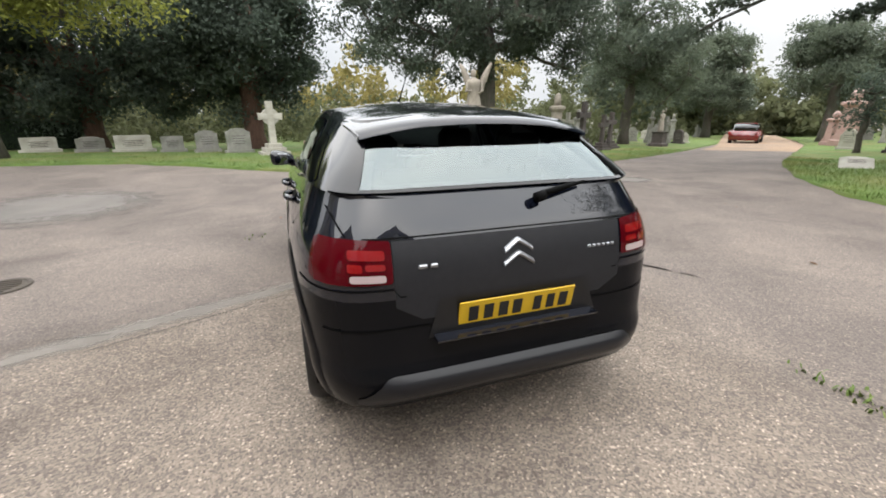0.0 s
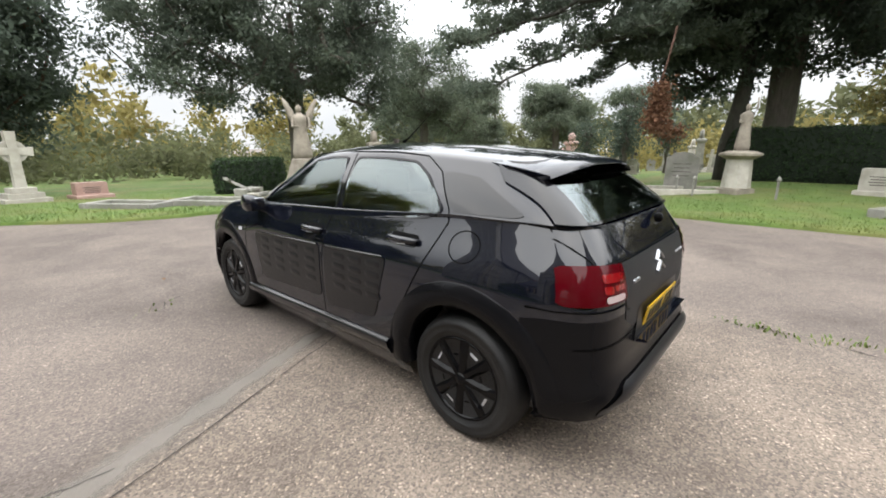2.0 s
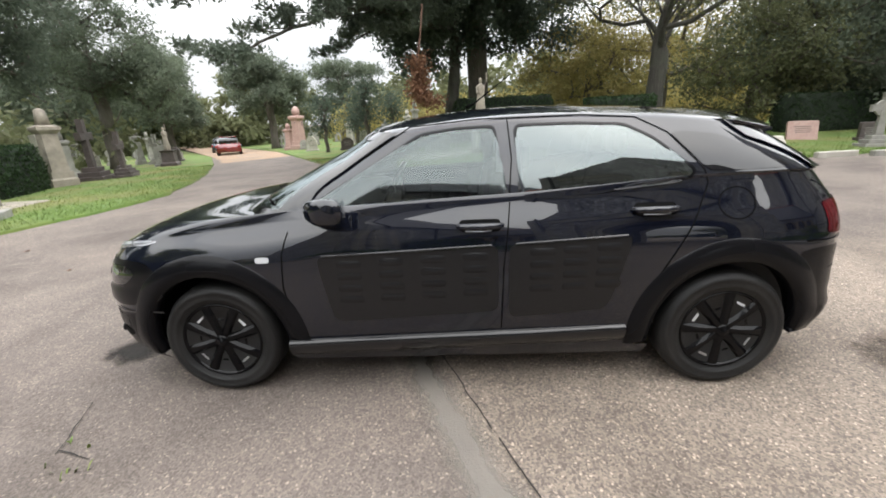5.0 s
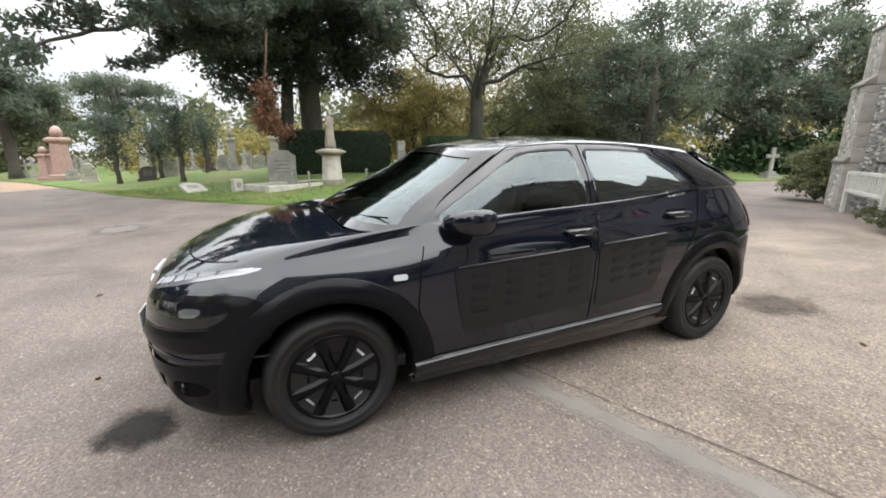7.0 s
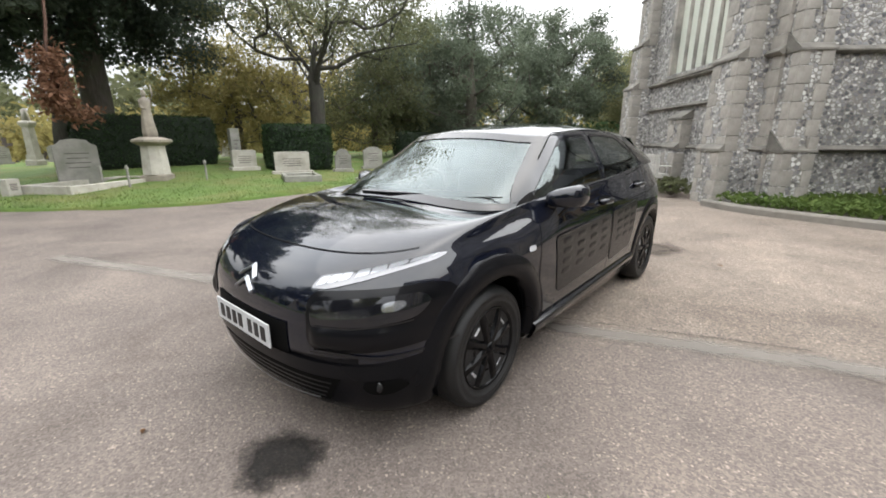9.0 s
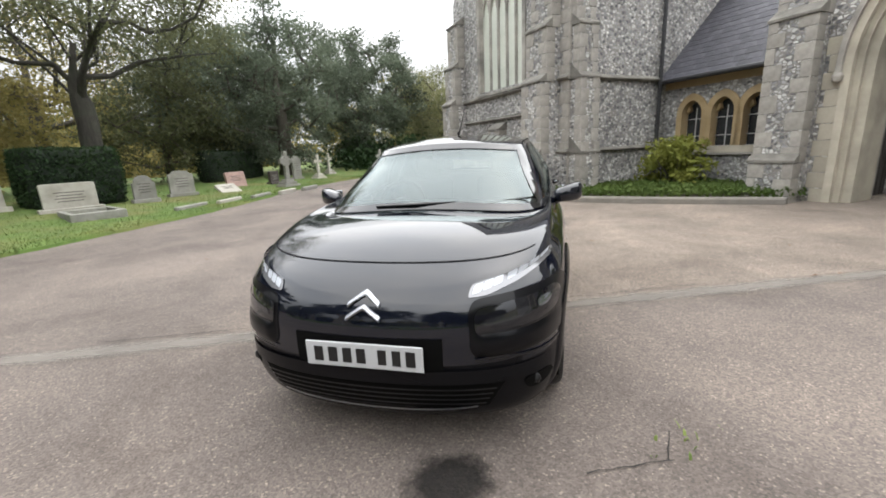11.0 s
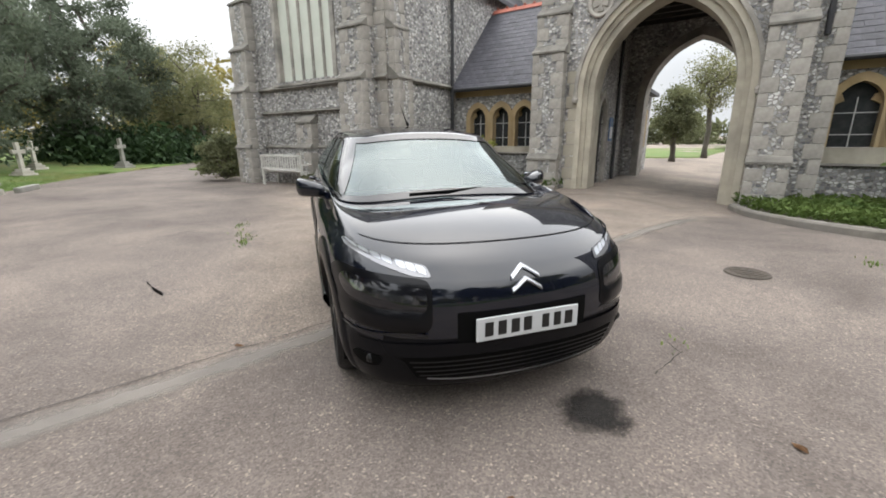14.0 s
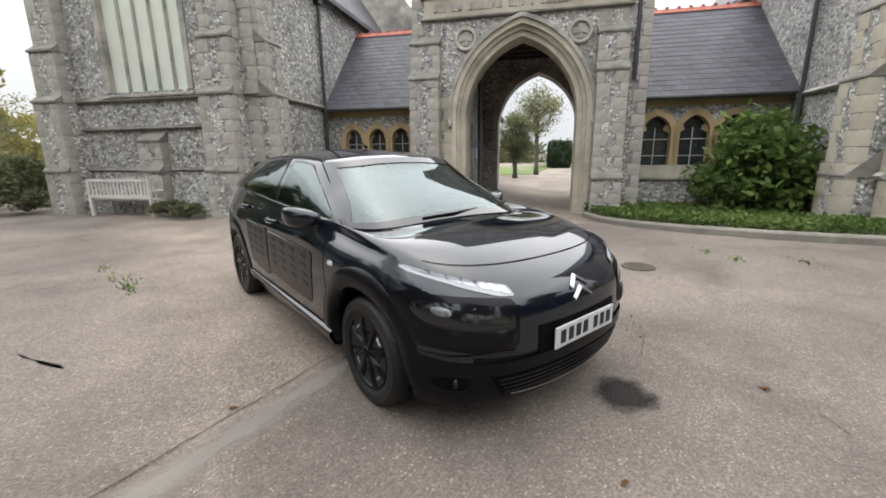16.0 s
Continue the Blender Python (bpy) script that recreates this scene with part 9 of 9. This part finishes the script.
tree("birch_tree", -25.1, -17.8, 8, 0.16, [(0, 0, 5.0, 1.5, 1.5, 1.9)], PALE_LEAF, "pale thin-leaved tree beyond the gateway", 26, leaf=0.12, count=3200, tips=90, spread=0.4)
tree("holly_tree", -18.7, -14.5, 5, 0.14, [(0, 0, 2.7, 0.9, 0.9, 1.5)], OLIVE, "round green tree beyond the gateway wing", 29, leaf=0.12, count=4500, tips=70, spread=0.3)
tree("birch_tree", 7.7, -31.6, 9, 0.2, [(0, 0, 4.6, 3.0, 3.0, 3.0), (1.0, -2.0, 3.2, 2.6, 2.6, 2.0)], PALE_LEAF, "pale yellowish tree beyond the chapel path", 27, leaf=0.15, count=9000, tips=150)
tree("birch_tree", 12.4, -38.7, 10, 0.2, [(0, 0, 5.6, 3.6, 3.6, 3.6)], PALE_LEAF, "pale far tree beyond the chapel path", 28, leaf=0.16, count=9000, tips=150)
hedge("far_hedge", -48.9, -32.4, 16.0, 3.0, 3.4, 35, HEDGE, "dark hedge far beyond the gateway", 39, None, leaf=0.22, count=9000)
for i, (x, y, h) in enumerate(((22.0, 7.6, 3.6), (24.0, 6.2, 3.2), (19.5, 4.6, 3.8), (26.0, 4.2, 3.4))):
    tree("young_yew", x, y, h, 0.11, [(0.1, 0, h * 0.72, 0.55, 0.55, 0.9), (0.3, 0.2, h * 0.5, 0.5, 0.4, 0.4)], YEW, "thin dark-stemmed young tree among the graves", 70 + i, leaf=0.12, count=900, tips=24, poly=LAWN_B, group="young trees")
# broken bough with dead needles, hanging from the long boughs
bm = bmesh.new()
tube(bm, [(0.25, -0.2, 2.9), (0.12, -0.1, 2.0), (0.05, 0.05, 1.2), (0.12, -0.1, 0.55), (0.3, -0.25, 0.1)], [0.03, 0.03, 0.035, 0.03, 0.015], 6)
bb = obj("broken_bough", bm, RED_BARK, True)
bb.location = (11.0, 1.1, lawn_z(11.0, 1.1, LAWN_B) + 1.75)
tagged(bb, "hanging broken pine bough with rusty dead needles", "bough")
me = leaves_mesh("dead_needles", [(0.1, 0, 1.35 - 0.16 * k) for k in range(8)] + [(0.22, -0.2, 0.2), (0.3, -0.42, 0.1), (0.18, 0.12, 0.5)], 0.17, 2000, 0.065, 4)
me.materials.append(RUST)
dn = new("dead_needles", me)
dn.parent = bb
tagged(dn, "rusty dead needles", kind="stuff")


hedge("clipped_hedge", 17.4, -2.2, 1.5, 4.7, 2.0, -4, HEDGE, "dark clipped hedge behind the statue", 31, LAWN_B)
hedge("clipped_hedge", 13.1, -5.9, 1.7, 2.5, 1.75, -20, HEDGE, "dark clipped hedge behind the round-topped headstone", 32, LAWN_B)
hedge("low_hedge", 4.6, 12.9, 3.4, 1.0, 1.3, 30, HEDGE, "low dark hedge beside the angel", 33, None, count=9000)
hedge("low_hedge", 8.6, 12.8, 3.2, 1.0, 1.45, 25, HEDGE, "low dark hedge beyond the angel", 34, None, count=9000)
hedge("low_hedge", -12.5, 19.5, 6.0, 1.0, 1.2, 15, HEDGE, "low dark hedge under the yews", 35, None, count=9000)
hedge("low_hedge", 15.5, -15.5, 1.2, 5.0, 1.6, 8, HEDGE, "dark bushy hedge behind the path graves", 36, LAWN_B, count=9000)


def shrub(name, x, y, z, w, h, mat, label, seed, leaf, count, stems=9):
    """A bush: stems from one root, and clumps of broad leaves."""
    rs = random.Random(seed)
    t = thing(name, Matrix.Translation((x, y, z)), label, "shrub", "shrubs")
    bm = bmesh.new()
    ends = []
    for _ in range(stems * 6):
        a, r = rs.uniform(0, 6.28), math.sqrt(rs.random())
        zz = rs.uniform(0.12, 1.0)
        rr = r * w / 2 * math.sqrt(max(0.05, 1 - (2 * zz - 0.9) ** 2 * 0.75))
        p = Vector((rr * math.cos(a), rr * math.sin(a), zz * h))
        ends.append(p)
    for p in ends[:stems * 3]:
        tube(bm, [(0, 0, -0.05), p * 0.5 + Vector((0, 0, 0.05)), p], [0.02, 0.013, 0.005], 5, False)
    tagged(part("stem", bm, BARK, t, smooth=True), kind="stuff")
    me = leaves_mesh("foliage", ends, min(w, h) * 0.10, count, leaf, seed, 0.7)
    me.materials.append(mat)
    f = new("foliage", me)
    f.parent = t
    tagged(f, kind="stuff")
    return t


def church_shrub(a, v, *args):
    x, y, _ = CH @ Vector((a, v, 0))
    return shrub(args[0], x, y, ground_z(x, y) + 0.1, *args[1:])


church_shrub(-6.35, -7.7, "laurel_bush", 2.1, 2.2, LAUREL, "large glossy green laurel bush against the link wall", 41, 0.10, 5200, 14)
church_shrub(3.9, -8.0, "variegated_bush", 1.5, 1.15, VARIEGATED, "yellow-green variegated bush under the small windows", 42, 0.07, 3000, 10)
church_shrub(12.1, -5.0, "bush", 1.6, 1.35, OLIVE, "straggly green bush at the chapel corner", 43, 0.06, 4500, 12)
church_shrub(14.0, -6.5, "bush", 2.0, 1.2, GOLD, "yellowing bush beyond the chapel corner", 44, 0.06, 3000, 10)
church_shrub(7.3, -4.95, "low_weeds", 1.3, 0.28, OLIVE, "low weeds along the foot of the chapel wall", 45, 0.05, 900, 8)
church_shrub(6.6, -4.7, "low_weeds", 0.8, 0.24, OLIVE, "low weeds by the corner buttress", 46, 0.05, 700, 8)


def ground_cover(line, back, seed, n, h, label):
    """Low leafy plants filling a bed."""
    poly = list(line) + back
    rs = random.Random(seed)
    pts = []
    xs, ys = [p[0] for p in poly], [p[1] for p in poly]
    while len(pts) < n:
        a, v = rs.uniform(min(xs), max(xs)), rs.uniform(min(ys), max(ys))
        if inside((a, v), poly) and edge_distance((a, v), line if len(line) > 2 else poly) > 0.05:
            x, y, _ = CH @ Vector((a, v, 0))
            d = edge_distance((a, v), poly)
            if v > max(ys) - 9 and rs.random() < 1.0:
                pts.append((x, y, ground_z(x, y) + 0.14 + rs.uniform(0, h)))
    me = leaves_mesh("ground_cover", pts, 0.03, n, 0.05, seed, 0.8)
    me.materials.append(LAUREL)
    tagged(new("ground_cover", me), label, "ground cover", kind="stuff")


ground_cover(BED_L, [(1.25, -8.8), (5.0, -8.8), (5.0, -5.6)], 51, 9000, 0.16, "low green plants in the bed by the chapel")
ground_cover(BED_R, [(-8.6, -5.3), (-7.3, -5.5), (-7.3, -8.8), (-3.95, -8.8), (-2.62, -8.2)], 52, 16000, 0.18, "low green plants in the curved bed")

# woods far round the cemetery
def far_wood(name, r0, r1, a0, a1, n, h, mat, seed, label, leaf=0.5, count=16000):
    rs = random.Random(seed)
    pts = []
    for _ in range(n):
        a, r = radians(rs.uniform(a0, a1)), rs.uniform(r0, r1)
        x, y = r * math.cos(a), r * math.sin(a)
        hh = h * rs.uniform(0.5, 1.15)
        z = max(-1.5, ground_z(x, y))
        for k in range(7):
            f = rs.random()
            w = 2.6 * math.sin(math.pi * (0.15 + 0.8 * f)) ** 0.6
            pts.append((x + rs.gauss(0, w * 0.6), y + rs.gauss(0, w * 0.6), z + hh * f))
    me = leaves_mesh(name, pts, 0.7, count, leaf, seed)
    me.materials.append(mat)
    tagged(new(name, me), label, "trees", kind="stuff")


far_wood("far_trees", 62, 90, 15, 60, 70, 9, OLIVE, 61, "distant olive trees beyond the road", 0.5, 26000)
far_wood("far_trees", 45, 70, 60, 160, 90, 8.0, GOLD, 62, "distant autumn bushes behind the yews", 0.45, 26000)
far_wood("far_trees", 45, 75, -45, 12, 100, 7.5, OLIVE, 63, "distant mixed bushes behind the graves", 0.45, 30000)
far_wood("far_trees", 48, 80, -105, -50, 90, 9.0, GOLD, 64, "distant thin yellow trees beyond the path", 0.4, 26000)
far_wood("far_trees", 75, 95, -160, -105, 50, 4.5, OLIVE, 65, "distant trees beyond the gateway", 0.5, 16000)
far_wood("far_bushes", 27, 42, 48, 150, 70, 3.0, OLIVE, 67, "olive bushes behind the headstones", 0.22, 30000)
far_wood("far_bushes", 33, 48, -42, 16, 80, 3.4, GOLD, 68, "tan and yellow bushes behind the graves", 0.24, 30000)
far_wood("far_hedge", 28, 34, -75, -62, 40, 1.8, HEDGE, 66, "dark undergrowth beside the path", 0.2, 9000)
